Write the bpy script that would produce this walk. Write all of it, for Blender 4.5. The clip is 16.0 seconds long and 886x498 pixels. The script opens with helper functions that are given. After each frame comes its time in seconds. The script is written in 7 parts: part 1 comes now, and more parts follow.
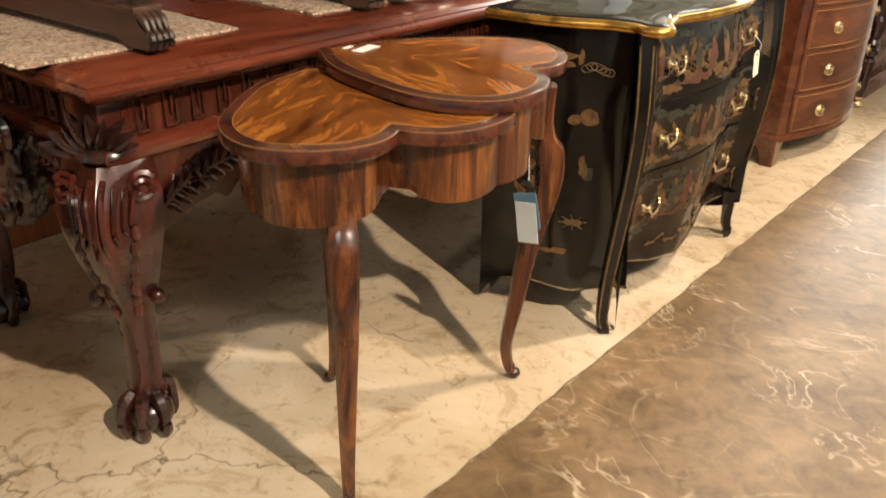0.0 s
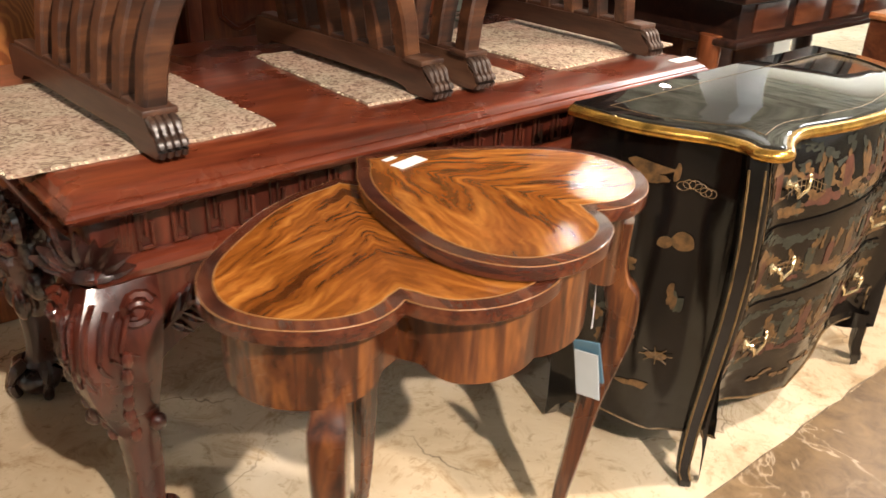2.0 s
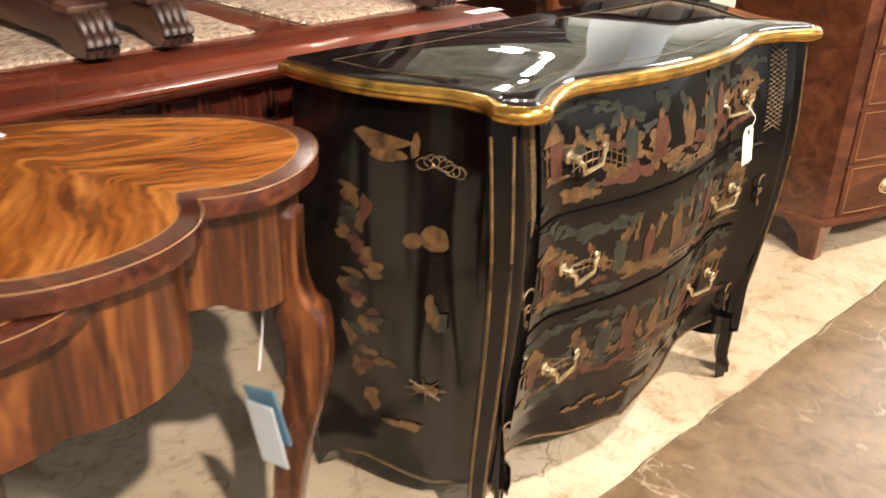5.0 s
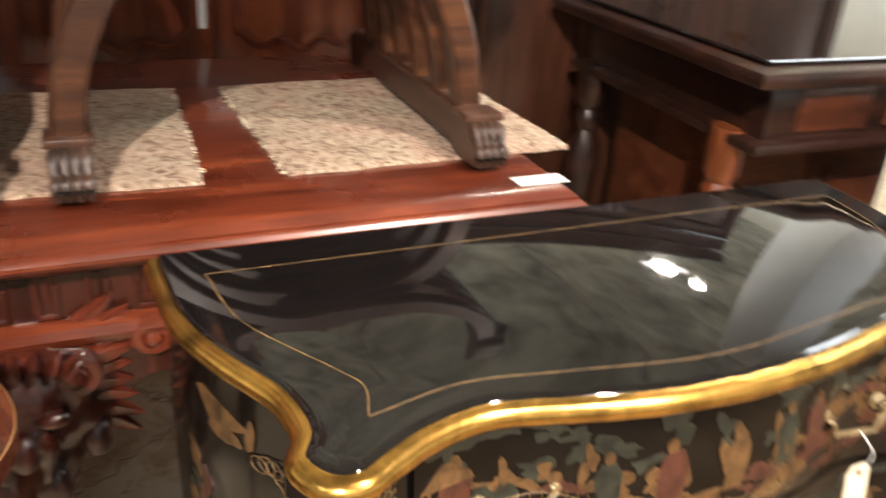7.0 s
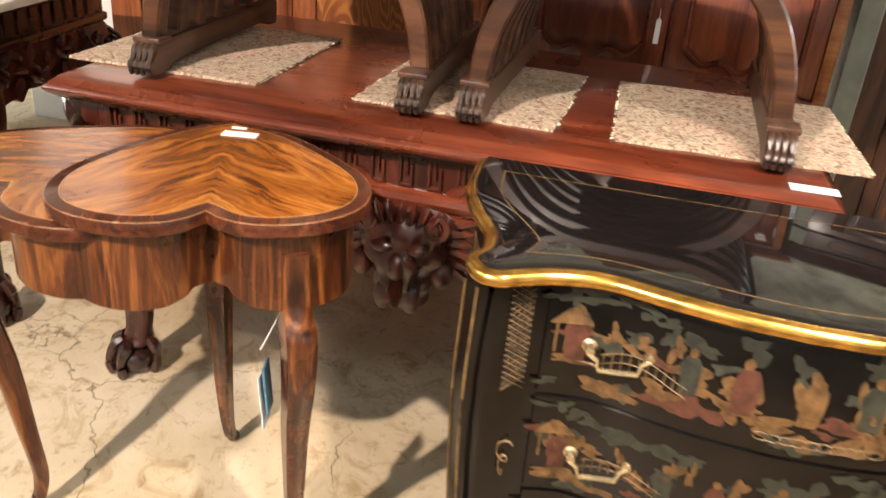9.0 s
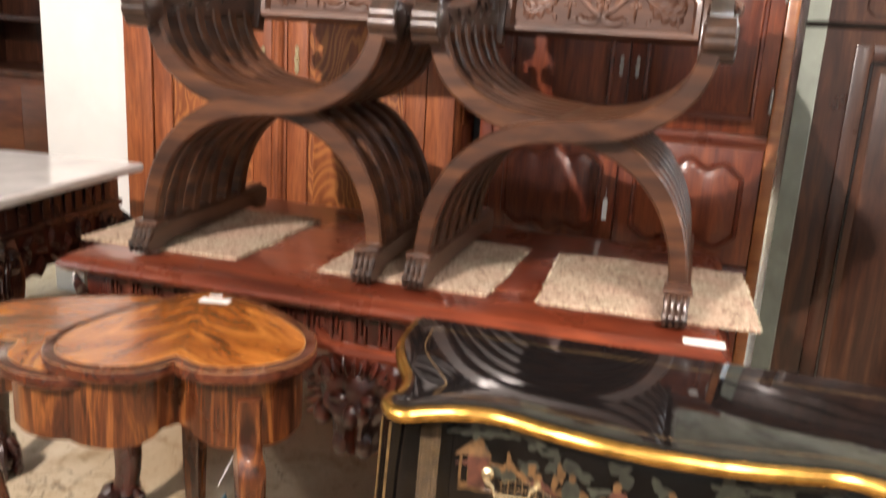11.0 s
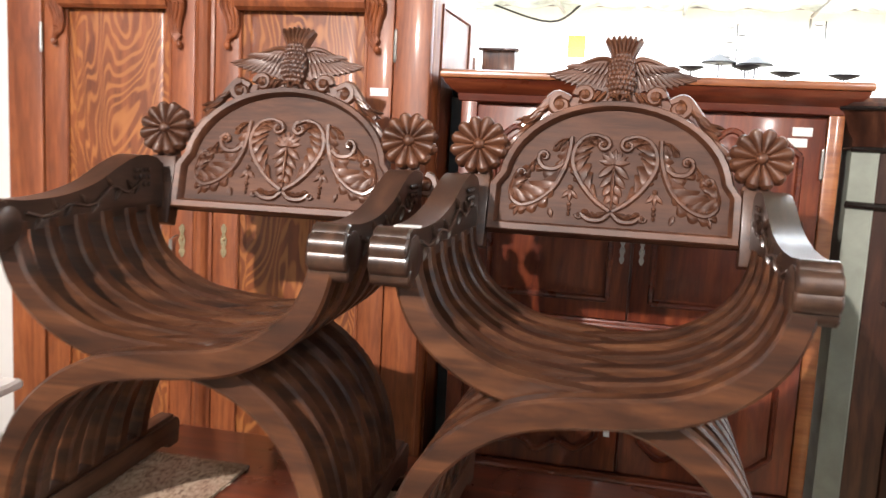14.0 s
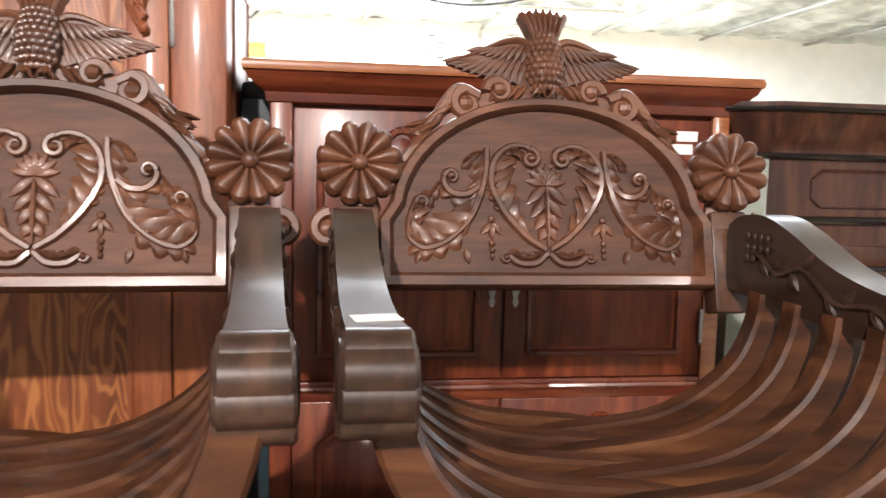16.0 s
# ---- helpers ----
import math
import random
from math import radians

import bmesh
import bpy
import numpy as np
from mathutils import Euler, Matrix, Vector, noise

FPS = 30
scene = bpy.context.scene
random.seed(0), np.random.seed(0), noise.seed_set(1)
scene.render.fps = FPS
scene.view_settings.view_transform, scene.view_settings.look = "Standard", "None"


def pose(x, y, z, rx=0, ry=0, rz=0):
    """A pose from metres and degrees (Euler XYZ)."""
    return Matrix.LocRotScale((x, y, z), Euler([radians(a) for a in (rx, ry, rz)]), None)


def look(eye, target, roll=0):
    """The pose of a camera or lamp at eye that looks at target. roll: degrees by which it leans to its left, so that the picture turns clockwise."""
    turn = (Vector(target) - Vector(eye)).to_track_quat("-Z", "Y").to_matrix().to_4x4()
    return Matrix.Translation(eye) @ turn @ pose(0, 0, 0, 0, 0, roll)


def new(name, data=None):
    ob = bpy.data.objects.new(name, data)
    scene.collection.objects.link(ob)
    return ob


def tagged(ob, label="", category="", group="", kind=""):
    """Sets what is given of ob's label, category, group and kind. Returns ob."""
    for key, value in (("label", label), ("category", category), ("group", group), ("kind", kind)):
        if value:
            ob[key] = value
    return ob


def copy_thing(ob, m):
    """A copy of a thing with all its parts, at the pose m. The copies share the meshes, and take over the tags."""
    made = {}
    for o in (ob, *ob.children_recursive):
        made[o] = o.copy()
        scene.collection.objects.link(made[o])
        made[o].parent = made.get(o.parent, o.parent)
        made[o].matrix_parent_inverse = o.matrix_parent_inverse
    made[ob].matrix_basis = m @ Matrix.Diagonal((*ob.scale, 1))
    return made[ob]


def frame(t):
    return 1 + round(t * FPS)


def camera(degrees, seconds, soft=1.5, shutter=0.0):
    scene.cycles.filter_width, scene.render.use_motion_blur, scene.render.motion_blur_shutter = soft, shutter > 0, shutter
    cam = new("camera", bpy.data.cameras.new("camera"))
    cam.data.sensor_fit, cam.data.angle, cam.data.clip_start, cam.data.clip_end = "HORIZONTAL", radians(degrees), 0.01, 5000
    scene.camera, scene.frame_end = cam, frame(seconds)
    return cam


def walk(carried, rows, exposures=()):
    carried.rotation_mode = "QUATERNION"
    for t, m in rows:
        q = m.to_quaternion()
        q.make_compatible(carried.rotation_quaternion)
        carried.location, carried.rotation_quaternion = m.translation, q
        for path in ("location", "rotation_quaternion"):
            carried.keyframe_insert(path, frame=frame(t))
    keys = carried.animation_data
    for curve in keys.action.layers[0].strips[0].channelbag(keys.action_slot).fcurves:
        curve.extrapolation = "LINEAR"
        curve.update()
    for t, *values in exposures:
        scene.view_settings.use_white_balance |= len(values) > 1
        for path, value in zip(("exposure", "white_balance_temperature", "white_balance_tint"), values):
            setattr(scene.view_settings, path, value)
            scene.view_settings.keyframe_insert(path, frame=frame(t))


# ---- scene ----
cam = camera(55.8, 16.0, shutter=0.6)
# seconds, eye in metres, tilt, lean and heading in degrees
ROWS = [
    (0.0, -0.0025, -0.0017, 1.1580, 63.768, -1.372, 40.250),
    (0.5, -0.0824, 0.0706, 1.2087, 63.691, -1.656, 41.375),
    (1.0, -0.1644, 0.1472, 1.2443, 63.712, -1.915, 43.451),
    (1.5, -0.1792, 0.2069, 1.2595, 63.883, -2.027, 46.376),
    (2.0, -0.1244, 0.3478, 1.2689, 64.056, -2.007, 50.435),
    (2.5, -0.0663, 0.4915, 1.2345, 64.098, -1.937, 54.091),
    (3.0, -0.0258, 0.5660, 1.2054, 64.123, -1.782, 55.048),
    (3.5, -0.0229, 0.6061, 1.1520, 64.226, -1.292, 53.466),
    (4.0, -0.0471, 0.6721, 1.0896, 64.193, -0.869, 49.069),
    (4.2, -0.0709, 0.7249, 1.0780, 64.172, -0.873, 47.065),
    (6.3, -0.2573, 1.3641, 1.1855, 64.392, -2.654, 50.759),
    (6.5, -0.2891, 1.4480, 1.2036, 64.295, -2.846, 54.683),
    (7.0, -0.3334, 1.5820, 1.2442, 63.925, -3.800, 67.983),
    (7.5, -0.2497, 1.6492, 1.2831, 63.475, -4.384, 85.054),
    (8.0, -0.1500, 1.6817, 1.2956, 63.432, -4.204, 98.056),
    (8.2, -0.0844, 1.7087, 1.2918, 63.452, -4.335, 101.015),
    (10.3, 0.3261, 2.1539, 1.3444, 65.239, -3.363, 108.619),
    (10.5, 0.3307, 2.1418, 1.3511, 67.243, -3.385, 108.141),
    (11.0, 0.3386, 2.1302, 1.3799, 75.316, -3.334, 107.434),
    (11.5, 0.3414, 2.1225, 1.4108, 81.234, -3.294, 107.219),
    (12.0, 0.3226, 2.1237, 1.4711, 82.337, -3.223, 107.049),
    (12.5, 0.2937, 2.1267, 1.5060, 82.481, -3.128, 106.681),
    (13.0, 0.1707, 2.0516, 1.5287, 82.387, -3.156, 105.925),
    (13.5, -0.0088, 1.9484, 1.5548, 82.372, -3.033, 104.997),
    (14.0, -0.2327, 1.9019, 1.5810, 82.375, -2.912, 103.801),
    (14.5, -0.4281, 1.8206, 1.5860, 82.593, -2.922, 102.488),
    (15.0, -0.5673, 1.6750, 1.5945, 82.993, -2.573, 97.677),
    (15.5, -0.6918, 1.5824, 1.5709, 83.662, -2.111, 88.975),
    (16.0, -0.7968, 1.4759, 1.5764, 83.924, -1.408, 81.374),
]
walk(cam, [(t, pose(x, y, z, rx, ry, rz)) for t, x, y, z, rx, ry, rz in ROWS],
     exposures=[(0.0, -0.60, 7200, 10), (0.6, -0.46, 7100, 10), (1.5, -0.22, 6800, 10), (4.0, -0.16, 6450, 10), (6.5, -0.28, 6350, 10), (7.0, -0.28, 6400, 10), (7.5, -0.14, 6600, 10), (8.2, -0.02, 6700, 10), (10.3, -0.30, 6500, 10), (11.0, -0.24, 6350, 12), (12.0, -0.26, 6250, 12), (16.0, -0.32, 6150, 12)])

# ---- world and lamps ----
world = bpy.data.worlds.new("world")
scene.world = world
world.use_nodes = True
world.node_tree.nodes["Background"].inputs[0].default_value = (1.0, 0.93, 0.85, 1)
world.node_tree.nodes["Background"].inputs[1].default_value = 0.3
WARM = (1.0, 0.855, 0.75)
WHITE = (0.92, 0.97, 1.0)


def spot(at, target, watts, angle, colour, radius=0.05):
    lamp = bpy.data.lights.new("ceiling_spot", "SPOT")
    lamp.energy, lamp.color, lamp.spot_size, lamp.spot_blend, lamp.shadow_soft_size = watts, colour, radians(angle), 0.6, radius
    ob = new("ceiling_spot", lamp)
    ob.matrix_world = look(at, target)


# Unseen area lamps added to brighten the hall, pillar and far walls.
def fill_light(at, sx, sy, watts, colour):
    lamp = bpy.data.lights.new("fill_panel", "AREA")
    lamp.shape, lamp.size, lamp.size_y, lamp.energy, lamp.color = "RECTANGLE", sx, sy, watts, colour
    ob = new("fill_panel", lamp)
    ob.location = at


spot((1.9, 0.5, 3.3), (-1.4, 0.85, 0.4), 1450, 95, WARM)
spot((1.6, 3.4, 3.3), (-1.3, 2.4, 0.6), 230, 95, WARM)
spot((0.25, 3.0, 3.5), (-0.70, 2.70, 0.0), 780, 58, WARM)
spot((-4.40, 5.50, 3.3), (-1.2, 2.6, 0.8), 190, 100, WARM, 0.10)
spot((-4.05, 5.62, 3.3), (-1.2, 2.6, 0.8), 70, 100, WARM)
fill_light((1.0, -2.6, 3.85), 1.2, 1.2, 75, WHITE)
fill_light((-1.4, 6.3, 3.85), 1.2, 1.2, 100, WHITE)
fill_light((3.6, 1.6, 3.85), 0.5, 2.4, 40, WHITE)
fill_light((-9.0, 2.0, 3.9), 6.0, 8.0, 1900, WHITE)
fill_light((-2.2, 12.6, 3.8), 1.2, 2.4, 850, WHITE)
fill_light((-14.0, 2.0, 3.8), 2.0, 12.0, 2600, WHITE)

# ---- building helpers ----
def part(name, bm, material, parent=None, label="", angle=35):
    big = [f for f in bm.faces if len(f.verts) > 4]
    if big:
        bm.normal_update()
        bmesh.ops.triangulate(bm, faces=big)
    bmesh.ops.recalc_face_normals(bm, faces=bm.faces)
    me = bpy.data.meshes.new(name)
    bm.to_mesh(me)
    bm.free()
    me.materials.append(material)
    me.shade_smooth()
    me.set_sharp_from_angle(angle=radians(angle))
    ob = new(name, me)
    ob.parent = parent
    return tagged(ob, label)


def thing(name, m, label, category, group=""):
    ob = new(name)
    ob.empty_display_size = 0.1
    ob.matrix_basis = m
    return tagged(ob, label, category, group)


def setting(name, bm, material, label, category="structure"):
    return tagged(part(name, bm, material), label, category, kind="structure")


def bx(bm, lo, hi, bev=0.0, seg=2):
    m = Matrix.Translation([(a + b) / 2 for a, b in zip(lo, hi)]) @ Matrix.Diagonal([abs(b - a) for a, b in zip(lo, hi)] + [1])
    made = bmesh.ops.create_cube(bm, size=1, matrix=m)
    if bev:
        edges = list({e for v in made["verts"] for e in v.link_edges})
        bmesh.ops.bevel(bm, geom=edges, offset=bev, segments=seg, affect="EDGES", profile=0.5)
    return bm


def box(lo, hi, bev=0.0, seg=2):
    return bx(bmesh.new(), lo, hi, bev, seg)


def loft(bm, rings, cap=True, closed=True):
    """Skin through rings of equal count."""
    made = [[bm.verts.new(p) for p in ring] for ring in rings]
    n = len(made[0])
    for a, b in zip(made, made[1:]):
        for i in range(n if closed else n - 1):
            j = (i + 1) % n
            bm.faces.new((a[i], a[j], b[j], b[i]))
    if cap:
        bm.faces.new(made[0][::-1])
        bm.faces.new(made[-1])
    return bm


def prism(bm, pts, lo, hi, axis="z"):
    """A flat outline given thickness along an axis."""
    def at(a, b, c):
        return {"z": (a, b, c), "y": (a, c, b), "x": (c, a, b)}[axis]
    return loft(bm, [[at(a, b, lo) for a, b in pts], [at(a, b, hi) for a, b in pts]])


def curve_points(ctrl, n=8, closed=False):
    """A smooth line through control points of any dimension."""
    c = [np.array(p, float) for p in ctrl]
    out = []
    m = len(c)
    for i in range(m if closed else m - 1):
        p0 = c[i - 1] if (i or closed) else 2 * c[0] - c[1]
        p1, p2 = c[i], c[(i + 1) % m]
        p3 = c[(i + 2) % m] if (closed or i + 2 < m) else 2 * c[-1] - c[-2]
        for k in range(n):
            t = k / n
            out.append(0.5 * (2 * p1 + (p2 - p0) * t + (2 * p0 - 5 * p1 + 4 * p2 - p3) * t * t + (3 * p1 - p0 - 3 * p2 + p3) * t ** 3))
    if not closed:
        out.append(c[-1])
    return out


def inset(pts, d):
    """The closed outline moved inwards by d (outline runs anticlockwise)."""
    p = [np.array(q, float) for q in pts]
    out = []
    for i in range(len(p)):
        t = p[(i + 1) % len(p)] - p[i - 1]
        t = t / (np.linalg.norm(t) + 1e-9)
        out.append(p[i] + d * np.array((-t[1], t[0])))
    return out


def tube(bm, path, radius, n=8, flat=1.0, up=(0, 0, 1), cap=True):
    """A round or flattened bar along a path; radius is a number or a function of 0..1."""
    path = [Vector(p) for p in path]
    up = Vector(up)
    rings = []
    for i, p in enumerate(path):
        d = (path[min(i + 1, len(path) - 1)] - path[max(i - 1, 0)]).normalized()
        side = d.cross(up)
        if side.length < 1e-4:
            side = d.cross(Vector((1, 0, 0.01)))
        side.normalize()
        over = side.cross(d)
        r = radius(i / (len(path) - 1)) if callable(radius) else radius
        rings.append([p + side * (r * math.cos(2 * math.pi * k / n)) + over * (r * flat * math.sin(2 * math.pi * k / n)) for k in range(n)])
    return loft(bm, rings, cap)


def lathe(bm, profile, centre=(0, 0, 0), n=20):
    cx, cy, cz = centre
    return loft(bm, [[(cx + r * math.cos(2 * math.pi * k / n), cy + r * math.sin(2 * math.pi * k / n), cz + z) for k in range(n)] for r, z in profile])


def blob(bm, at, size, m=None, u=10, v=6):
    m = Matrix.Translation(at) @ (m or Matrix()) @ Matrix.Diagonal((*size, 1))
    bmesh.ops.create_uvsphere(bm, u_segments=u, v_segments=v, radius=1, matrix=m)
    return bm


def section(path, wide, deep, across):
    """Rings of rectangular section along a path: wide in the plane, deep along the unit vector across."""
    path = [Vector(p) for p in path]
    across = Vector(across).normalized()
    rings = []
    for i, p in enumerate(path):
        d = (path[min(i + 1, len(path) - 1)] - path[max(i - 1, 0)]).normalized()
        out = across.cross(d).normalized()
        s = i / (len(path) - 1)
        w = (wide(s) if callable(wide) else wide) / 2
        k = (deep(s) if callable(deep) else deep) / 2
        c = min(w, k) * 0.25
        rings.append([p + out * a + across * b for a, b in ((-w + c, -k), (w - c, -k), (w, -k + c), (w, k - c), (w - c, k), (-w + c, k), (-w, k - c), (-w, -k + c))])
    return rings


def petal(bm, at, ang, length, wide, high, n=6):
    """A carved leaf lobe lying on a board: at (x, y, z) on the board's face, ang in the y-z plane, high along +x."""
    x, y, z = at
    c, s = math.cos(ang), math.sin(ang)
    rings = []
    for i in range(n + 1):
        t = i / n
        w = wide * (math.sin(math.pi * min(1, t * 0.92 + 0.06)) ** 0.8) * (1 - 0.25 * t)
        h = high * math.sin(math.pi * (0.15 + 0.8 * t))
        u = length * t
        row = []
        for k, q in enumerate((-1, -0.55, 0, 0.55, 1)):
            hh = (-0.0015, 0.8 * h, 0.62 * h, 0.8 * h, -0.0015)[k]
            row.append((x + hh, y + u * c - w * q * 0.5 * s, z + u * s + w * q * 0.5 * c))
        rings.append(row)
    return loft(bm, rings)


def scroll(bm, at, r, turns, start, hand, thick, high, n=26, r_end=0.12):
    """A carved volute on a board facing +x: spirals inwards from radius r."""
    x, y, z = at
    path = []
    for i in range(n + 1):
        t = i / n
        a = start + hand * turns * 2 * math.pi * t
        rr = r * (1 - (1 - r_end) * t)
        path.append((x + high * 0.4, y + rr * math.cos(a), z + rr * math.sin(a)))
    tube(bm, path, lambda s: thick * (1 - 0.45 * s), n=6, flat=1.0, up=(1, 0, 0))
    blob(bm, (x + high * 0.5, path[-1][1], path[-1][2]), (high * 0.8, thick * 1.3, thick * 1.3), u=8, v=5)
    return bm


def stem(bm, pts, x, thick, high, n=6):
    path = [(x + high * 0.3, p[0], p[1]) for p in curve_points(pts, n)]
    return tube(bm, path, lambda s: thick * (0.45 + 0.55 * math.sin(math.pi * min(1, 0.25 + s * 0.7))), n=6, up=(1, 0, 0))

# ---- materials ----
def nodes_of(name):
    m = bpy.data.materials.new(name)
    m.use_nodes = True
    t = m.node_tree
    return m, t, t.nodes["Principled BSDF"]


def node(t, kind, **values):
    n = t.nodes.new(kind)
    for k, v in values.items():
        if k.startswith("i_"):
            n.inputs[k[2:].replace("_", " ")].default_value = v
    return n


def coords(t, scale=(1, 1, 1), turn=(0, 0, 0), shift=True):
    tc = t.nodes.new("ShaderNodeTexCoord")
    mp = t.nodes.new("ShaderNodeMapping")
    mp.inputs["Scale"].default_value = scale
    mp.inputs["Rotation"].default_value = [radians(a) for a in turn]
    if shift:
        info = t.nodes.new("ShaderNodeObjectInfo")
        add = t.nodes.new("ShaderNodeVectorMath")
        add.operation = "MULTIPLY_ADD"
        add.inputs[1].default_value = (1, 1, 1)
        mul = t.nodes.new("ShaderNodeMath")
        mul.operation = "MULTIPLY"
        mul.inputs[1].default_value = 7.0
        t.links.new(info.outputs["Random"], mul.inputs[0])
        t.links.new(tc.outputs["Object"], add.inputs[0])
        t.links.new(mul.outputs[0], add.inputs[2])
        t.links.new(add.outputs[0], mp.inputs["Vector"])
    else:
        t.links.new(tc.outputs["Object"], mp.inputs["Vector"])
    return mp


def ramp(t, source, stops):
    r = t.nodes.new("ShaderNodeValToRGB")
    e = r.color_ramp.elements
    while len(e) < len(stops):
        e.new(0.5)
    for el, (p, c) in zip(e, stops):
        el.position, el.color = p, (*c, 1) if len(c) == 3 else c
    t.links.new(source, r.inputs[0])
    return r


def noise_tex(t, vec, scale, detail=5, rough=0.55, distort=0.0):
    n = t.nodes.new("ShaderNodeTexNoise")
    n.inputs["Scale"].default_value, n.inputs["Detail"].default_value = scale, detail
    n.inputs["Roughness"].default_value, n.inputs["Distortion"].default_value = rough, distort
    t.links.new(vec, n.inputs["Vector"])
    return n


def mix(t, a, b, fac, mode="MULTIPLY"):
    n = t.nodes.new("ShaderNodeMix")
    n.data_type, n.blend_type = "RGBA", mode
    for src, i in ((fac, 0), (a, 6), (b, 7)):
        if isinstance(src, (int, float)):
            n.inputs[i].default_value = src
        elif isinstance(src, tuple):
            n.inputs[i].default_value = (*src, 1)
        else:
            t.links.new(src, n.inputs[i])
    return n.outputs[2]


def bump(t, bsdf, height, strength=0.2, dist=0.002):
    b = t.nodes.new("ShaderNodeBump")
    b.inputs["Strength"].default_value, b.inputs["Distance"].default_value = strength, dist
    t.links.new(height, b.inputs["Height"])
    t.links.new(b.outputs[0], bsdf.inputs["Normal"])


def wood(name, dark, mid, light, grain="z", size=1.0, rough=0.32, coat=0.35, figure=1.0, fleck=None, turn=(0, 0, 0), mirror=False, relief=0.12, warp=0.0):
    m, t, b = nodes_of(name)
    s = {"x": (1.3, 11, 11), "y": (11, 1.3, 11), "z": (11, 11, 1.3)}[grain]
    mp = coords(t, tuple(v * size for v in s), shift=not mirror)
    if mirror:
        tc = mp.inputs["Vector"].links[0].from_node
        ab = t.nodes.new("ShaderNodeVectorMath")
        ab.operation = "ABSOLUTE"
        t.links.new(tc.outputs["Object"], ab.inputs[0])
        rot = t.nodes.new("ShaderNodeMapping")
        rot.inputs["Rotation"].default_value = [radians(a) for a in turn]
        t.links.new(ab.outputs[0], rot.inputs["Vector"])
        if warp:
            slow = noise_tex(t, ab.outputs[0], 7.0, 3, 0.5, 0.6)
            add = t.nodes.new("ShaderNodeVectorMath")
            add.operation = "MULTIPLY_ADD"
            add.inputs[1].default_value = (warp, warp, 0)
            t.links.new(slow.outputs["Color"], add.inputs[0])
            t.links.new(ab.outputs[0], add.inputs[2])
            t.links.new(add.outputs[0], rot.inputs["Vector"])
        t.links.new(rot.outputs[0], mp.inputs["Vector"])
    big = noise_tex(t, mp.outputs[0], 1.1, 6, 0.6, 1.4 * figure)
    fine = noise_tex(t, mp.outputs[0], 9.0, 3, 0.6, 0.2)
    col = ramp(t, big.outputs["Fac"], [(0.32, dark), (0.5, mid), (0.66, light)]).outputs[0]
    pores = ramp(t, fine.outputs["Fac"], [(0.36, (0.55, 0.5, 0.48)), (0.56, (1, 1, 1))]).outputs[0]
    col = mix(t, col, pores, 0.55)
    if fleck:
        smooth = noise_tex(t, coords(t, (1.0, 2.6, 0.95)).outputs[0], 1.9, 3.0, 0.45, 0.4)
        mul = node(t, "ShaderNodeMath")
        mul.operation = "MULTIPLY"
        mul.inputs[1].default_value = 150.0
        sine = node(t, "ShaderNodeMath")
        sine.operation = "SINE"
        t.links.new(smooth.outputs["Fac"], mul.inputs[0])
        t.links.new(mul.outputs[0], sine.inputs[0])
        half = node(t, "ShaderNodeMapRange")
        half.inputs[1].default_value = -1.0
        t.links.new(sine.outputs[0], half.inputs[0])
        fl = ramp(t, half.outputs[0], [(0.45, (0, 0, 0)), (0.95, (0.85, 0.85, 0.85))]).outputs[0]
        col = mix(t, col, fleck, fl, "MIX")
    soil = noise_tex(t, coords(t, (3, 3, 3)).outputs[0], 1.4, 4, 0.6)
    wear = ramp(t, soil.outputs["Fac"], [(0.3, (0.72, 0.72, 0.72)), (0.65, (1.08, 1.08, 1.08))]).outputs[0]
    col = mix(t, col, wear, 0.7)
    t.links.new(col, b.inputs["Base Color"])
    rg = t.nodes.new("ShaderNodeMapRange")
    rg.inputs[3].default_value, rg.inputs[4].default_value = rough - 0.07, rough + 0.12
    t.links.new(soil.outputs["Fac"], rg.inputs[0])
    t.links.new(rg.outputs[0], b.inputs["Roughness"])
    b.inputs["Coat Weight"].default_value = coat
    b.inputs["Coat Roughness"].default_value = 0.12
    bump(t, b, fine.outputs["Fac"], relief, 0.0015)
    return m


def plain(name, colour, rough=0.5, metal=0.0, vary=0.12, size=8.0, relief=0.0, coat=0.0):
    m, t, b = nodes_of(name)
    n = noise_tex(t, coords(t).outputs[0], size, 5, 0.6, 0.3)
    lo = tuple(max(0, c * (1 - vary * 2)) for c in colour)
    hi = tuple(min(1, c * (1 + vary)) for c in colour)
    t.links.new(ramp(t, n.outputs["Fac"], [(0.3, lo), (0.65, hi)]).outputs[0], b.inputs["Base Color"])
    b.inputs["Roughness"].default_value, b.inputs["Metallic"].default_value = rough, metal
    b.inputs["Coat Weight"].default_value = coat
    b.inputs["Coat Roughness"].default_value = 0.05
    if relief:
        bump(t, b, noise_tex(t, coords(t).outputs[0], size * 6, 4, 0.6).outputs["Fac"], relief, 0.003)
    return m


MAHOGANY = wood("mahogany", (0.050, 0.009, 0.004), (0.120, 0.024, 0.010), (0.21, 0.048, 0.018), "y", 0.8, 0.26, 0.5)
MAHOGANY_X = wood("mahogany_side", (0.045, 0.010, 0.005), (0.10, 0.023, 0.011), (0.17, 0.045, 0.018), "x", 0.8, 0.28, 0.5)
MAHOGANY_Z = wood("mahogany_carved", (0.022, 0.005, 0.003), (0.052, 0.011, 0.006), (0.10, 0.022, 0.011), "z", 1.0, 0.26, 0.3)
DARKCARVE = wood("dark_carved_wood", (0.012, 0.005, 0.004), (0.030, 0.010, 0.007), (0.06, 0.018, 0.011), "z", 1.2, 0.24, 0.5)
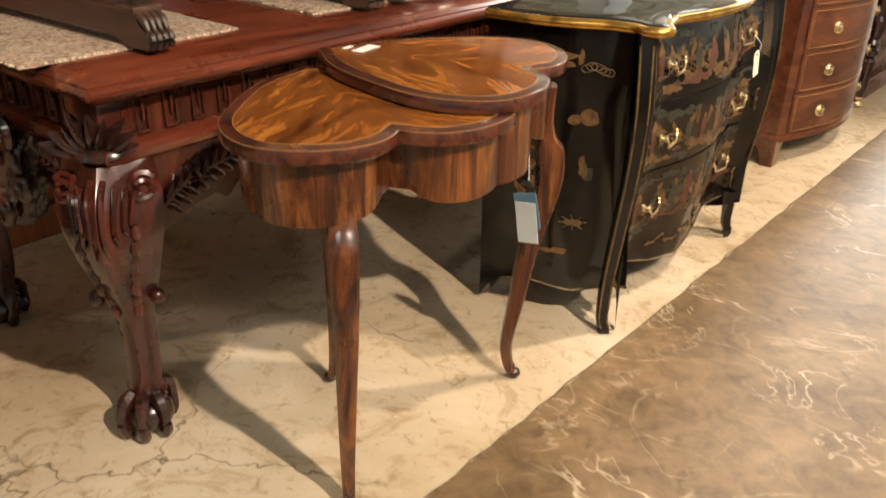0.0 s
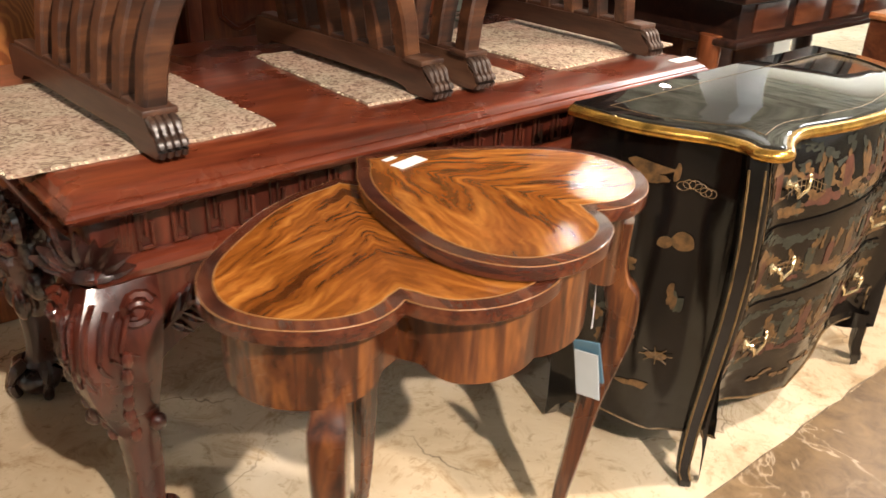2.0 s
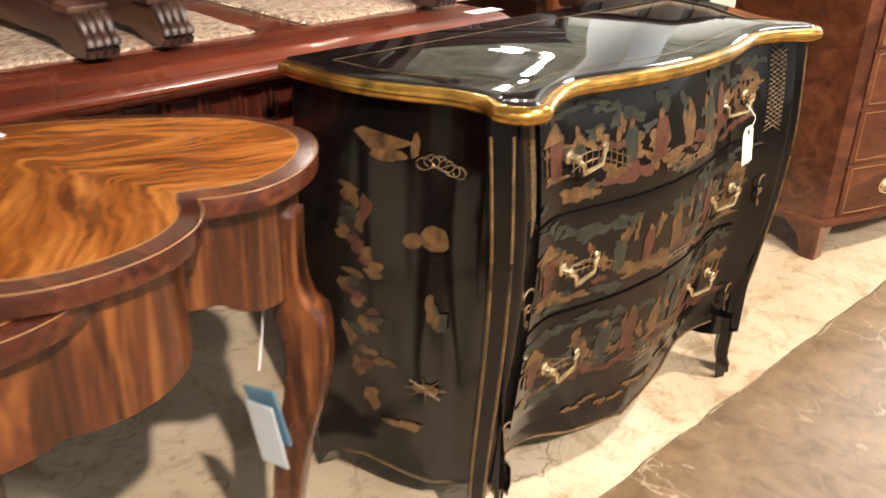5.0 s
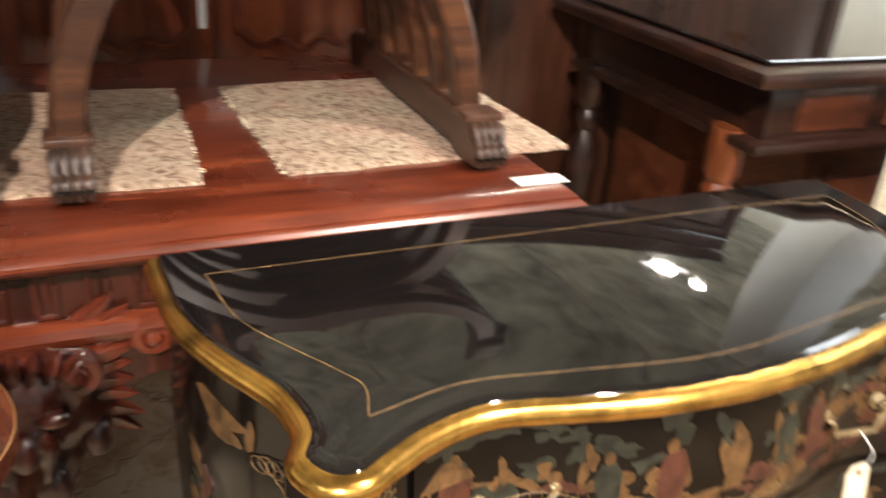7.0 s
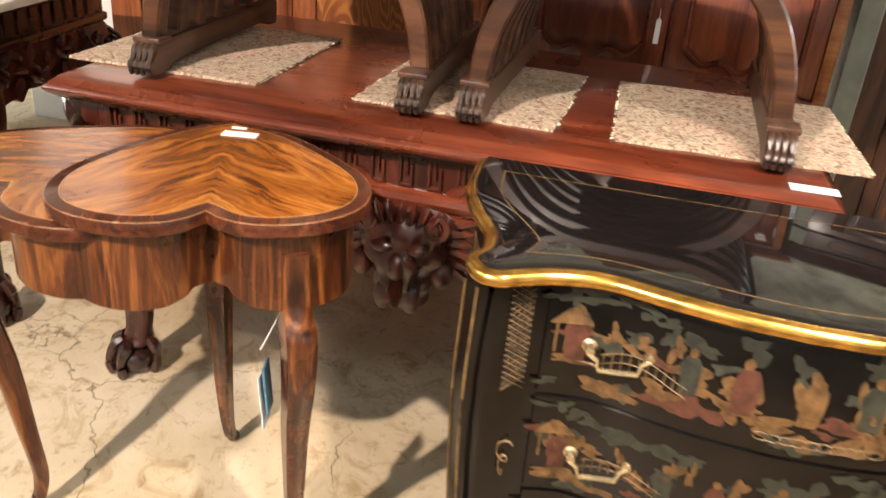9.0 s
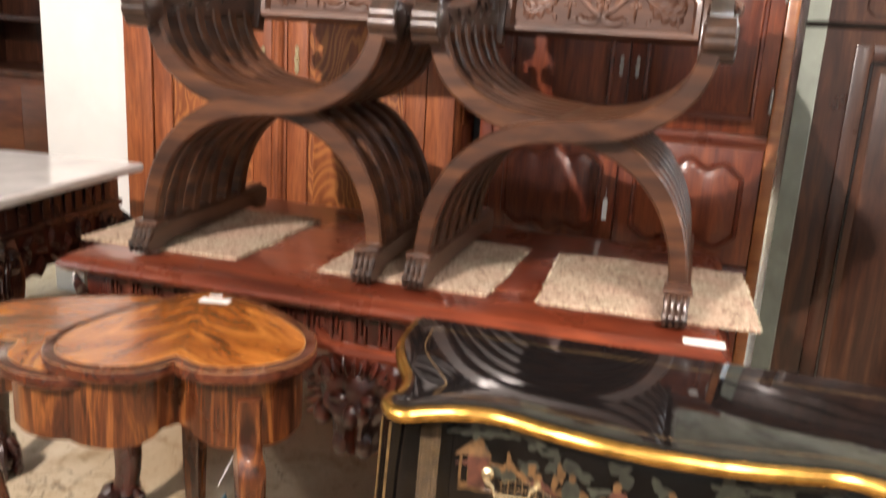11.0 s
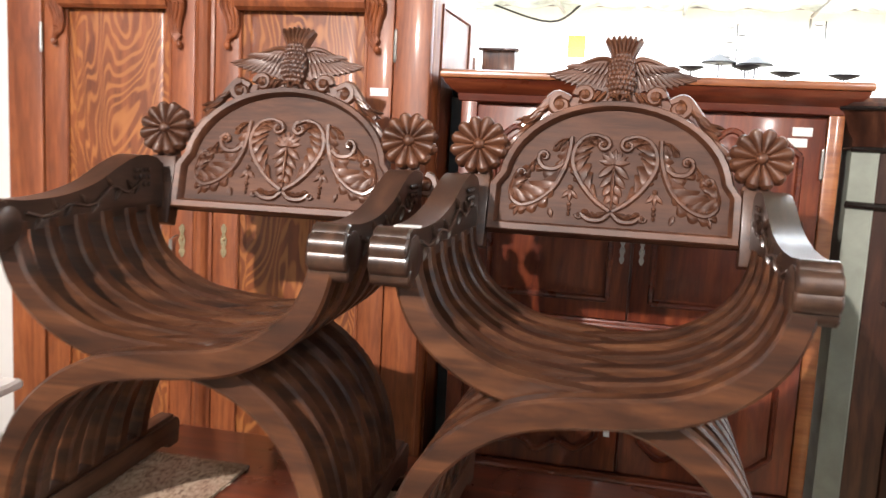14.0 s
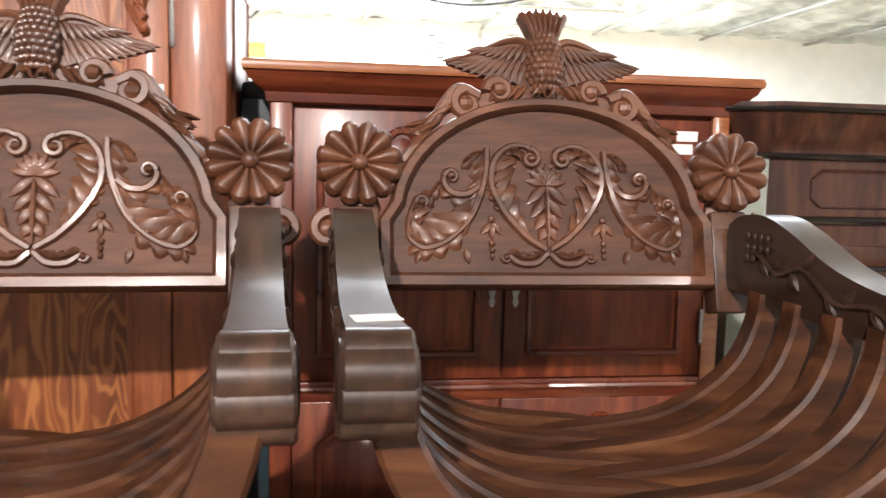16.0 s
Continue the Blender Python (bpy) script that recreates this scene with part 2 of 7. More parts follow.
WALNUT = wood("walnut_chair", (0.050, 0.019, 0.009), (0.112, 0.043, 0.020), (0.18, 0.072, 0.034), "y", 0.9, 0.42, 0.08)
# Chair walnut darkened: shade low on the slats is put into the colour.
SLATWOOD_SHADED = wood("walnut_slat_shaded", (0.020, 0.0075, 0.0035), (0.064, 0.0235, 0.0095), (0.125, 0.049, 0.019), "y", 0.8, 0.36, 0.10, 1.8)
# Rougher walnut, darkened in colour for the shade between the carvings.
FIELDWOOD_SHADED = wood("walnut_ground_shaded", (0.048, 0.019, 0.010), (0.085, 0.033, 0.016), (0.13, 0.053, 0.026), "y", 1.4, 0.62, 0.0, relief=0.5)
WALNUT_X = wood("walnut_chair_rail", (0.034, 0.015, 0.009), (0.072, 0.032, 0.018), (0.12, 0.056, 0.030), "x", 0.9, 0.36, 0.15)
WALNUT_D = wood("walnut_dark", (0.022, 0.013, 0.009), (0.042, 0.023, 0.015), (0.075, 0.040, 0.025), "x", 0.9, 0.33, 0.2)
ROSEWOOD = wood("rosewood_veneer", (0.060, 0.014, 0.003), (0.270, 0.084, 0.014), (0.48, 0.190, 0.036), "x", 1.0, 0.20, 0.35, 2.6, turn=(0, 0, -42), mirror=True, relief=0.03, warp=0.055)
ROSEWOOD_Z = wood("rosewood_apron", (0.016, 0.004, 0.002), (0.090, 0.025, 0.008), (0.23, 0.080, 0.020), "z", 1.6, 0.26, 0.5, 1.8, relief=0.04)
ROSEBAND = wood("rosewood_band", (0.030, 0.008, 0.005), (0.075, 0.019, 0.009), (0.13, 0.038, 0.015), "x", 1.6, 0.22, 0.6, 1.2, relief=0.03)
STRING = plain("boxwood_string", (0.26, 0.13, 0.042), 0.3)
OAK = wood("oak", (0.16, 0.042, 0.013), (0.26, 0.073, 0.022), (0.35, 0.110, 0.034), "z", 1.0, 0.42, 0.1)
OAKPANEL = wood("oak_flame", (0.15, 0.038, 0.010), (0.22, 0.062, 0.016), (0.29, 0.090, 0.025), "z", 0.7, 0.42, 0.1, 1.5, fleck=(0.40, 0.150, 0.040))
CHERRY = wood("red_cherry", (0.070, 0.014, 0.007), (0.145, 0.030, 0.012), (0.23, 0.058, 0.020), "z", 0.9, 0.33, 0.22, 1.4)
CHERRY_Y = wood("red_cherry_rail", (0.070, 0.014, 0.007), (0.135, 0.028, 0.011), (0.20, 0.05, 0.018), "y", 0.9, 0.27, 0.45, 1.4)
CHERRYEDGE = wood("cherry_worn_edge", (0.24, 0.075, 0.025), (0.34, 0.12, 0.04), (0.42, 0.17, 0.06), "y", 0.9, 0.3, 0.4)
DARKWOOD = wood("dark_cabinet", (0.028, 0.011, 0.007), (0.060, 0.022, 0.012), (0.10, 0.040, 0.020), "z", 0.9, 0.28, 0.25, 1.6)
REFECTORY = wood("blackened_oak", (0.010, 0.005, 0.004), (0.022, 0.009, 0.006), (0.042, 0.017, 0.010), "y", 0.9, 0.30, 0.3, 1.4)
EBONY = plain("ebonised_moulding", (0.012, 0.009, 0.008), 0.2, coat=0.4)
BOWFRONT = wood("bow_mahogany", (0.050, 0.014, 0.007), (0.105, 0.032, 0.014), (0.16, 0.055, 0.022), "y", 0.9, 0.28, 0.45, 1.2)
LACQUER = plain("black_lacquer", (0.005, 0.004, 0.0035), 0.13, vary=0.3, size=5)
LACQUER.node_tree.nodes["Principled BSDF"].inputs["Specular IOR Level"].default_value = 0.5
LACQTOP = plain("black_lacquer_top", (0.007, 0.006, 0.006), 0.035, vary=0.2, size=3, coat=0.5)
GOLD = plain("gilt_rim", (0.66, 0.37, 0.085), 0.24, 0.95, 0.3, 24, 0.08)
GOLDPAINT = plain("dull_gold_paint", (0.15, 0.09, 0.034), 0.45, 0.2, 0.35, 60, 0.1)
RUSTPAINT = plain("rust_red_paint", (0.075, 0.026, 0.015), 0.45, 0.0, 0.3, 60, 0.1)
OCHREPAINT = plain("ochre_paint", (0.12, 0.064, 0.024), 0.40, 0.1, 0.35, 60, 0.1)
GREENPAINT = plain("green_paint", (0.026, 0.028, 0.019), 0.45, 0.0, 0.3, 60, 0.1)
BRASS = plain("aged_brass", (0.74, 0.60, 0.36), 0.25, 0.9, 0.15, 40)
STEEL = plain("dull_steel", (0.4, 0.4, 0.38), 0.35, 0.9)
PAPER = plain("white_paper", (0.82, 0.82, 0.80), 0.7, vary=0.03)
CREAMTAG = plain("cream_tag", (0.80, 0.72, 0.52), 0.7, vary=0.04)
# White paper with its grey-blue shade mixed into the base colour.
TAGSLIP_SHADED = plain("shaded_white_slip", (0.50, 0.55, 0.57), 0.6, vary=0.04)
BLUECARD = plain("blue_card", (0.08, 0.17, 0.23), 0.5)
GREYINK = plain("grey_ink", (0.35, 0.36, 0.38), 0.7)
WHITEPAINT = plain("white_paint", (0.84, 0.84, 0.82), 0.6, vary=0.03, size=3, relief=0.03)
MARBLE = plain("white_marble", (0.74, 0.73, 0.71), 0.16, vary=0.10, size=6, coat=0.3)
TEAL = plain("dark_teal_paint", (0.018, 0.035, 0.042), 0.35)
YELLOW = plain("yellow_sign", (0.78, 0.55, 0.02), 0.5, vary=0.03)
BLACK = plain("black_ink", (0.015, 0.015, 0.015), 0.6)
RED = plain("red_ink", (0.42, 0.05, 0.03), 0.6)
# Bright reflection on glossy dark wood, painted as a grey-green base colour.
CHAMFER_SHEEN = plain("grey_green_reflection", (0.33, 0.37, 0.32), 0.25, vary=0.1, coat=0.4)
FOIL = plain("foil_insulation", (0.50, 0.53, 0.50), 0.38, 0.35, 0.3, 2.5, 0.6)

TUBEGLOW, _t, _b = nodes_of("tube_glow")
_b.inputs["Emission Color"].default_value = (1.0, 0.97, 0.93, 1)
_b.inputs["Emission Strength"].default_value = 14.0


def floor_pale():
    m, t, b = nodes_of("pale_concrete")
    mp = coords(t, shift=False)
    big = noise_tex(t, mp.outputs[0], 1.6, 6, 0.62, 0.6)
    col = ramp(t, big.outputs["Fac"], [(0.3, (0.38, 0.28, 0.165)), (0.5, (0.52, 0.43, 0.295)), (0.7, (0.61, 0.53, 0.40))]).outputs[0]
    spots = noise_tex(t, mp.outputs[0], 26, 4, 0.7, 0.8)
    col = mix(t, col, ramp(t, spots.outputs["Fac"], [(0.30, (0.52, 0.43, 0.31)), (0.44, (1, 1, 1))]).outputs[0], 0.75)
    vo = t.nodes.new("ShaderNodeTexVoronoi")
    vo.feature = "DISTANCE_TO_EDGE"
    vo.inputs["Scale"].default_value = 1.7
    warp = noise_tex(t, mp.outputs[0], 4, 4, 0.6)
    add = t.nodes.new("ShaderNodeVectorMath")
    add.operation = "MULTIPLY_ADD"
    add.inputs[1].default_value = (0.3, 0.3, 0.3)
    t.links.new(warp.outputs["Color"], add.inputs[0])
    t.links.new(mp.outputs[0], add.inputs[2])
    t.links.new(add.outputs[0], vo.inputs["Vector"])
    crack = ramp(t, vo.outputs["Distance"], [(0.0, (0.28, 0.24, 0.2)), (0.006, (1, 1, 1))]).outputs[0]
    keep = ramp(t, noise_tex(t, mp.outputs[0], 2.2, 2).outputs["Fac"], [(0.44, (0, 0, 0)), (0.54, (1, 1, 1))]).outputs[0]
    col = mix(t, col, crack, keep)
    hair = noise_tex(t, mp.outputs[0], 3.4, 5, 0.6, 2.4)
    lines = ramp(t, hair.outputs["Fac"], [(0.490, (1, 1, 1)), (0.499, (0.74, 0.66, 0.56)), (0.501, (0.74, 0.66, 0.56)), (0.510, (1, 1, 1))]).outputs[0]
    some = ramp(t, noise_tex(t, mp.outputs[0], 1.3, 3).outputs["Fac"], [(0.52, (0, 0, 0)), (0.66, (1, 1, 1))]).outputs[0]
    col = mix(t, col, lines, some)
    stain = noise_tex(t, mp.outputs[0], 6.5, 6, 0.7, 1.2)
    col = mix(t, col, ramp(t, stain.outputs["Fac"], [(0.34, (0.60, 0.49, 0.35)), (0.48, (1, 1, 1)), (0.62, (1.0, 1.0, 1.0)), (0.70, (1.12, 1.1, 1.08))]).outputs[0], 0.8)
    t.links.new(col, b.inputs["Base Color"])
    b.inputs["Roughness"].default_value = 0.5
    bump(t, b, spots.outputs["Fac"], 0.15, 0.003)
    return m


def floor_brown():
    m, t, b = nodes_of("brown_stained_concrete")
    mp = coords(t, shift=False)
    big = noise_tex(t, mp.outputs[0], 2.0, 7, 0.65, 0.8)
    col = ramp(t, big.outputs["Fac"], [(0.28, (0.100, 0.063, 0.029)), (0.5, (0.172, 0.114, 0.058)), (0.72, (0.240, 0.168, 0.092))]).outputs[0]
    scr = noise_tex(t, coords(t, (1.0, 1.5, 1.0), (0, 0, 24), shift=False).outputs[0], 2.3, 4, 0.5, 1.5)
    band = ramp(t, scr.outputs["Fac"], [(0.489, (0, 0, 0)), (0.498, (0.85, 0.85, 0.85)), (0.502, (0.85, 0.85, 0.85)), (0.511, (0, 0, 0))]).outputs[0]
    keep = ramp(t, noise_tex(t, mp.outputs[0], 3.0, 3).outputs["Fac"], [(0.46, (0, 0, 0)), (0.62, (1, 1, 1))]).outputs[0]
    fac = mix(t, band, keep, 1.0)
    col = mix(t, col, (0.50, 0.42, 0.31), fac, "MIX")
    vein = noise_tex(t, mp.outputs[0], 2.6, 5, 0.55, 1.1)
    thin = ramp(t, vein.outputs["Fac"], [(0.487, (0, 0, 0)), (0.4985, (0.7, 0.7, 0.7)), (0.5015, (0.7, 0.7, 0.7)), (0.513, (0, 0, 0))]).outputs[0]
    part_of = ramp(t, noise_tex(t, mp.outputs[0], 1.9, 3).outputs["Fac"], [(0.50, (0, 0, 0)), (0.64, (1, 1, 1))]).outputs[0]
    col = mix(t, col, (0.46, 0.37, 0.26), mix(t, thin, part_of, 1.0), "MIX")
    mott = noise_tex(t, mp.outputs[0], 14, 6, 0.7, 0.6)
    col = mix(t, col, ramp(t, mott.outputs["Fac"], [(0.30, (0.50, 0.46, 0.42)), (0.5, (0.95, 0.93, 0.9)), (0.66, (1.2, 1.17, 1.12))]).outputs[0], 0.9)
    t.links.new(col, b.inputs["Base Color"])
    b.inputs["Roughness"].default_value = 0.46
    bump(t, b, noise_tex(t, mp.outputs[0], 12, 6, 0.65, 0.5).outputs["Fac"], 0.35, 0.006)
    return m


def mat_cloth():
    m, t, b = nodes_of("brocade_mat")
    mp = coords(t)
    big = noise_tex(t, mp.outputs[0], 42, 3, 0.55, 2.6)
    col = ramp(t, big.outputs["Fac"], [(0.36, (0.17, 0.105, 0.075)), (0.47, (0.35, 0.265, 0.195)), (0.60, (0.49, 0.395, 0.305))]).outputs[0]
    hue = noise_tex(t, mp.outputs[0], 9, 2)
    col = mix(t, col, ramp(t, hue.outputs["Fac"], [(0.35, (1.0, 0.80, 0.74)), (0.65, (0.92, 1.0, 0.90))]).outputs[0], 0.5)
    t.links.new(col, b.inputs["Base Color"])
    b.inputs["Roughness"].default_value = 0.9
    bump(t, b, big.outputs["Fac"], 0.7, 0.004)
    return m


PALE, BROWN, CLOTH = floor_pale(), floor_brown(), mat_cloth()

JOINT = plain("floor_joint_dirt", (0.16, 0.115, 0.07), 0.8, vary=0.3, size=30)
# ---- the hall ----
X0, X1, Y0, Y1, CEIL, EDGE = -16.0, 4.5, -6.0, 15.0, 4.05, -0.815
setting("floor_pale", box((X0, Y0, -0.2), (EDGE, Y1, 0.0)), PALE, "pale cream painted concrete display floor with cracks", "floor")
setting("floor_aisle", box((EDGE, Y0, -0.2), (X1, Y1, -0.001)), BROWN, "brown stained concrete aisle with pale scratches", "floor")
setting("wall_back", box((X0 - 0.2, Y0, 0), (X0, Y1, CEIL)), WHITEPAINT, "white painted warehouse back wall", "wall")
setting("wall_front", box((X1, Y0, 0), (X1 + 0.2, Y1, CEIL)), WHITEPAINT, "plain white painted wall closing the hall", "wall")
setting("wall_south", box((X0, Y0 - 0.2, 0), (X1, Y0, CEIL)), WHITEPAINT, "plain white painted wall closing the hall", "wall")
setting("wall_north", box((X0, Y1, 0), (X1, Y1 + 0.2, CEIL)), WHITEPAINT, "plain white painted wall closing the hall", "wall")

rnd = random.Random(8)
bm = bmesh.new()
line = []
for k in range(340):
    line.append((EDGE + rnd.gauss(0, 0.0022), Y0 + 0.02 + k * 0.0615, rnd.uniform(0.0016, 0.0032)))
rows = [[(x - w, y, 0.0006) for x, y, w in line], [(x, y, 0.0016) for x, y, w in line], [(x + w, y, 0.0006) for x, y, w in line]]
loft(bm, rows, cap=False, closed=False)
setting("floor_joint", bm, JOINT, "dirty dark uneven joint between the two floor finishes", "floor")


def ceiling():
    bm = bmesh.new()
    rnd = random.Random(4)
    nx, ny = 74, 74
    grid = []
    for i in range(nx + 1):
        row = []
        for j in range(ny + 1):
            x, y = X0 + (X1 - X0) * i / nx, Y0 + (Y1 - Y0) * j / ny
            sag = 0.10 * abs(math.sin(math.pi * j / 3.0)) + 0.03 * rnd.random() + 0.03 * math.sin(i * 1.7)
            row.append(bm.verts.new((x, y, CEIL - sag + 0.05)))
        grid.append(row)
    for i in range(nx):
        for j in range(ny):
            bm.faces.new((grid[i][j], grid[i][j + 1], grid[i + 1][j + 1], grid[i + 1][j]))
    setting("ceiling", bm, FOIL, "sagging silver foil insulation blankets under the roof", "ceiling")


ceiling()
bm = bmesh.new()
for k in range(9):
    tube(bm, [(X0 + 0.1, -4 + 2.1 * k, CEIL - 0.12), (X1, -4 + 2.1 * k, CEIL - 0.12)], 0.03, 8)
setting("ceiling_beam", bm, STEEL, "thin grey steel purlins under the roof insulation", "beam")
# ---- carved mahogany table ----
TX0, TX1, TY0, TY1, TZ = -2.20, -1.306, 0.640, 2.250, 0.79


def rect(x0, x1, y0, y1, z):
    return [(x0, y0, z), (x1, y0, z), (x1, y1, z), (x0, y1, z)]


def moulded(bm, steps):
    """Mitred rings round the table: (inset, height) from below to above."""
    return loft(bm, [rect(TX0 + d, TX1 - d, TY0 + d, TY1 - d, z) for d, z in steps])


def claw_leg(sx, sy):
    """A cabriole leg with acanthus knee and claw-and-ball foot; sx, sy point outwards."""
    out = Vector((sx, sy, 0)).normalized()
    side = Vector((-out.y, out.x, 0))
    spec = ((0.62, 0.002, 0.068), (0.56, 0.030, 0.082), (0.50, 0.044, 0.082), (0.43, 0.038, 0.070), (0.36, 0.020, 0.054),
            (0.29, -0.004, 0.040), (0.22, -0.016, 0.036), (0.15, -0.016, 0.033), (0.105, -0.008, 0.033), (0.09, -0.006, 0.040), (0.08, -0.004, 0.034))
    sm = curve_points(spec, 3)
    rings = []
    for z, o, r in sm:
        ring = []
        for k in range(16):
            a = 2 * math.pi * k / 16
            q = 1 + 0.16 * math.cos(4 * a) * (1 if z > 0.3 else 0.3)
            ring.append(out * (o + r * q * math.cos(a)) + side * (r * q * math.sin(a)) + Vector((0, 0, z)))
        rings.append(ring)
    leg = loft(bmesh.new(), rings[::-1])
    carve = bmesh.new()

    def on(z, a, lift=0.0):
        i = min(range(len(sm)), key=lambda k: abs(sm[k][0] - z))
        r = sm[i][2] * (1 + 0.16 * math.cos(4 * a)) + lift
        return out * (sm[i][1] + r * math.cos(a)) + side * (r * math.sin(a)) + Vector((0, 0, z))
    for s in (-1, 1):
        for j in range(4):
            a0 = s * (0.10 + 0.20 * j)
            path = [on(0.60 - 0.012 * j, a0 * 1.3), on(0.57, a0 * 1.2, 0.006), on(0.52, a0 * 1.0, 0.004), on(0.49 + 0.008 * j, a0 * 1.15, 0.002), on(0.46 + 0.014 * j, a0 * 1.6, -0.002)]
            tube(carve, [Vector(p) for p in curve_points([tuple(p) for p in path], 3)], lambda t: 0.0062 * (1 - 0.6 * t), 6)
        cx = s * 1.05
        vol = [on(0.575 + 0.026 * math.sin(w) * (1 - w / 16), cx + s * 0.34 * math.cos(w) * (1 - w / 16), 0.004) for w in np.linspace(0.5, 11, 20)]
        tube(carve, vol, lambda t: 0.009 * (1 - 0.4 * t), 6)
        for j in range(7):
            z = 0.50 - 0.032 * j
            a = s * (0.85 - 0.05 * j)
            blob(carve, on(z, a, 0.0), (0.011, 0.011, 0.017), u=7, v=5)
        blob(carve, on(0.33, s * 1.35, 0.006), (0.016, 0.016, 0.018), u=8, v=6)
    foot = bmesh.new()
    blob(foot, out * 0.005 + Vector((0, 0, 0.040)), (0.054, 0.054, 0.042), u=14, v=9)
    for a in (-2.4, -0.8, 0.0, 0.8, 2.4):
        d = out * math.cos(a) + side * math.sin(a)
        path = [out * -0.004 + d * 0.032 + Vector((0, 0, 0.095)), d * 0.052 + Vector((0, 0, 0.078)), d * 0.062 + out * 0.005 + Vector((0, 0, 0.052)), d * 0.061 + out * 0.006 + Vector((0, 0, 0.03)), d * 0.052 + out * 0.006 + Vector((0, 0, 0.006))]
        tube(foot, [Vector(p) for p in curve_points([tuple(p) for p in path], 3)], lambda t: 0.0150 * (1 - 0.25 * t) + 0.003 * math.sin(9 * t), 7)
    return leg, carve, foot


def apron_board(length):
    """Scalloped apron outline from 0 to length, in (along, height)."""
    half = curve_points([(0.0, 0.40), (0.04, 0.455), (0.10, 0.485), (0.17, 0.50), (0.20, 0.485), (0.235, 0.515), (0.32, 0.545), (length / 2 - 0.18, 0.555), (length / 2 - 0.12, 0.52), (length / 2, 0.505)], 4)
    low = half + [np.array((length - p[0], p[1])) for p in half[-2::-1]]
    return [(0.0, 0.625)] + [tuple(p) for p in low] + [(length, 0.625)]


def carved_mask(bm, at, s=1.0):
    """A heavy carved leaf mask hanging under an apron, facing +x: broad brow, deep folds, a forked lower leaf."""
    x, y, z = at
    prof = curve_points([(0.11, 0.050, 0.030), (0.085, 0.088, 0.042), (0.04, 0.096, 0.054), (-0.01, 0.082, 0.060), (-0.05, 0.060, 0.054), (-0.09, 0.054, 0.046), (-0.12, 0.040, 0.034), (-0.132, 0.018, 0.018)], 5)
    rings = []
    for h, w, d in prof:
        ring = []
        for k in range(48):
            a = 2 * math.pi * k / 48
            fold = 1 + 0.10 * math.sin(7 * a + 26 * h) + 0.06 * math.sin(13 * a - 60 * h) + 0.05 * math.sin(95 * h + 2 * math.cos(a))
            crease = 1 - 0.30 * math.exp(-((a if a < math.pi else a - 2 * math.pi) / 0.16) ** 2) * (1 if h < -0.04 else 0.25)
            ring.append((x + d * fold * crease * math.cos(a) * s, y + w * fold * math.sin(a) * s, z + h * s))
        rings.append(ring)
    loft(bm, rings)
    for sy in (-1, 1):
        scroll(bm, (x + 0.028 * s, y + sy * 0.072 * s, z + 0.080 * s), 0.028 * s, 1.6, math.pi / 2, -sy, 0.012 * s, 0.02 * s)
        blob(bm, (x + 0.018 * s, y + sy * 0.086 * s, z - 0.030 * s), (0.026 * s, 0.024 * s, 0.032 * s), u=12, v=8)
        blob(bm, (x + 0.046 * s, y + sy * 0.036 * s, z + 0.028 * s), (0.018 * s, 0.026 * s, 0.014 * s), u=10, v=7)
        blob(bm, (x + 0.042 * s, y + sy * 0.030 * s, z - 0.088 * s), (0.016 * s, 0.022 * s, 0.034 * s), u=10, v=7)
    blob(bm, (x + 0.058 * s, y, z - 0.010 * s), (0.022 * s, 0.020 * s, 0.030 * s), u=12, v=8)
    for k in range(7):
        petal(bm, (x + 0.038 * s, y + (k - 3) * 0.018 * s, z + 0.078 * s), math.pi / 2 + (3 - k) * 0.22, 0.050 * s, 0.024 * s, 0.018 * s)


def leaf_wings(bm, at, s=1.0):
    """Ribbed leaf sprays either side of a mask, facing +x."""
    x, y, z = at
    for sy in (-1, 1):
        for k in range(9):
            a = 0.75 - 0.17 * k
            petal(bm, (x - 0.002 + 0.004 * s * (k % 2), y + sy * 0.060 * s, z + (0.036 - 0.013 * k) * s), a if sy > 0 else math.pi - a, (0.092 + 0.012 * math.sin(k)) * s, 0.034 * s, 0.012 * s)
        scroll(bm, (x + 0.004, y + sy * 0.175 * s, z + 0.03 * s), 0.030 * s, 1.3, math.pi / 2, sy, 0.010 * s, 0.016 * s)


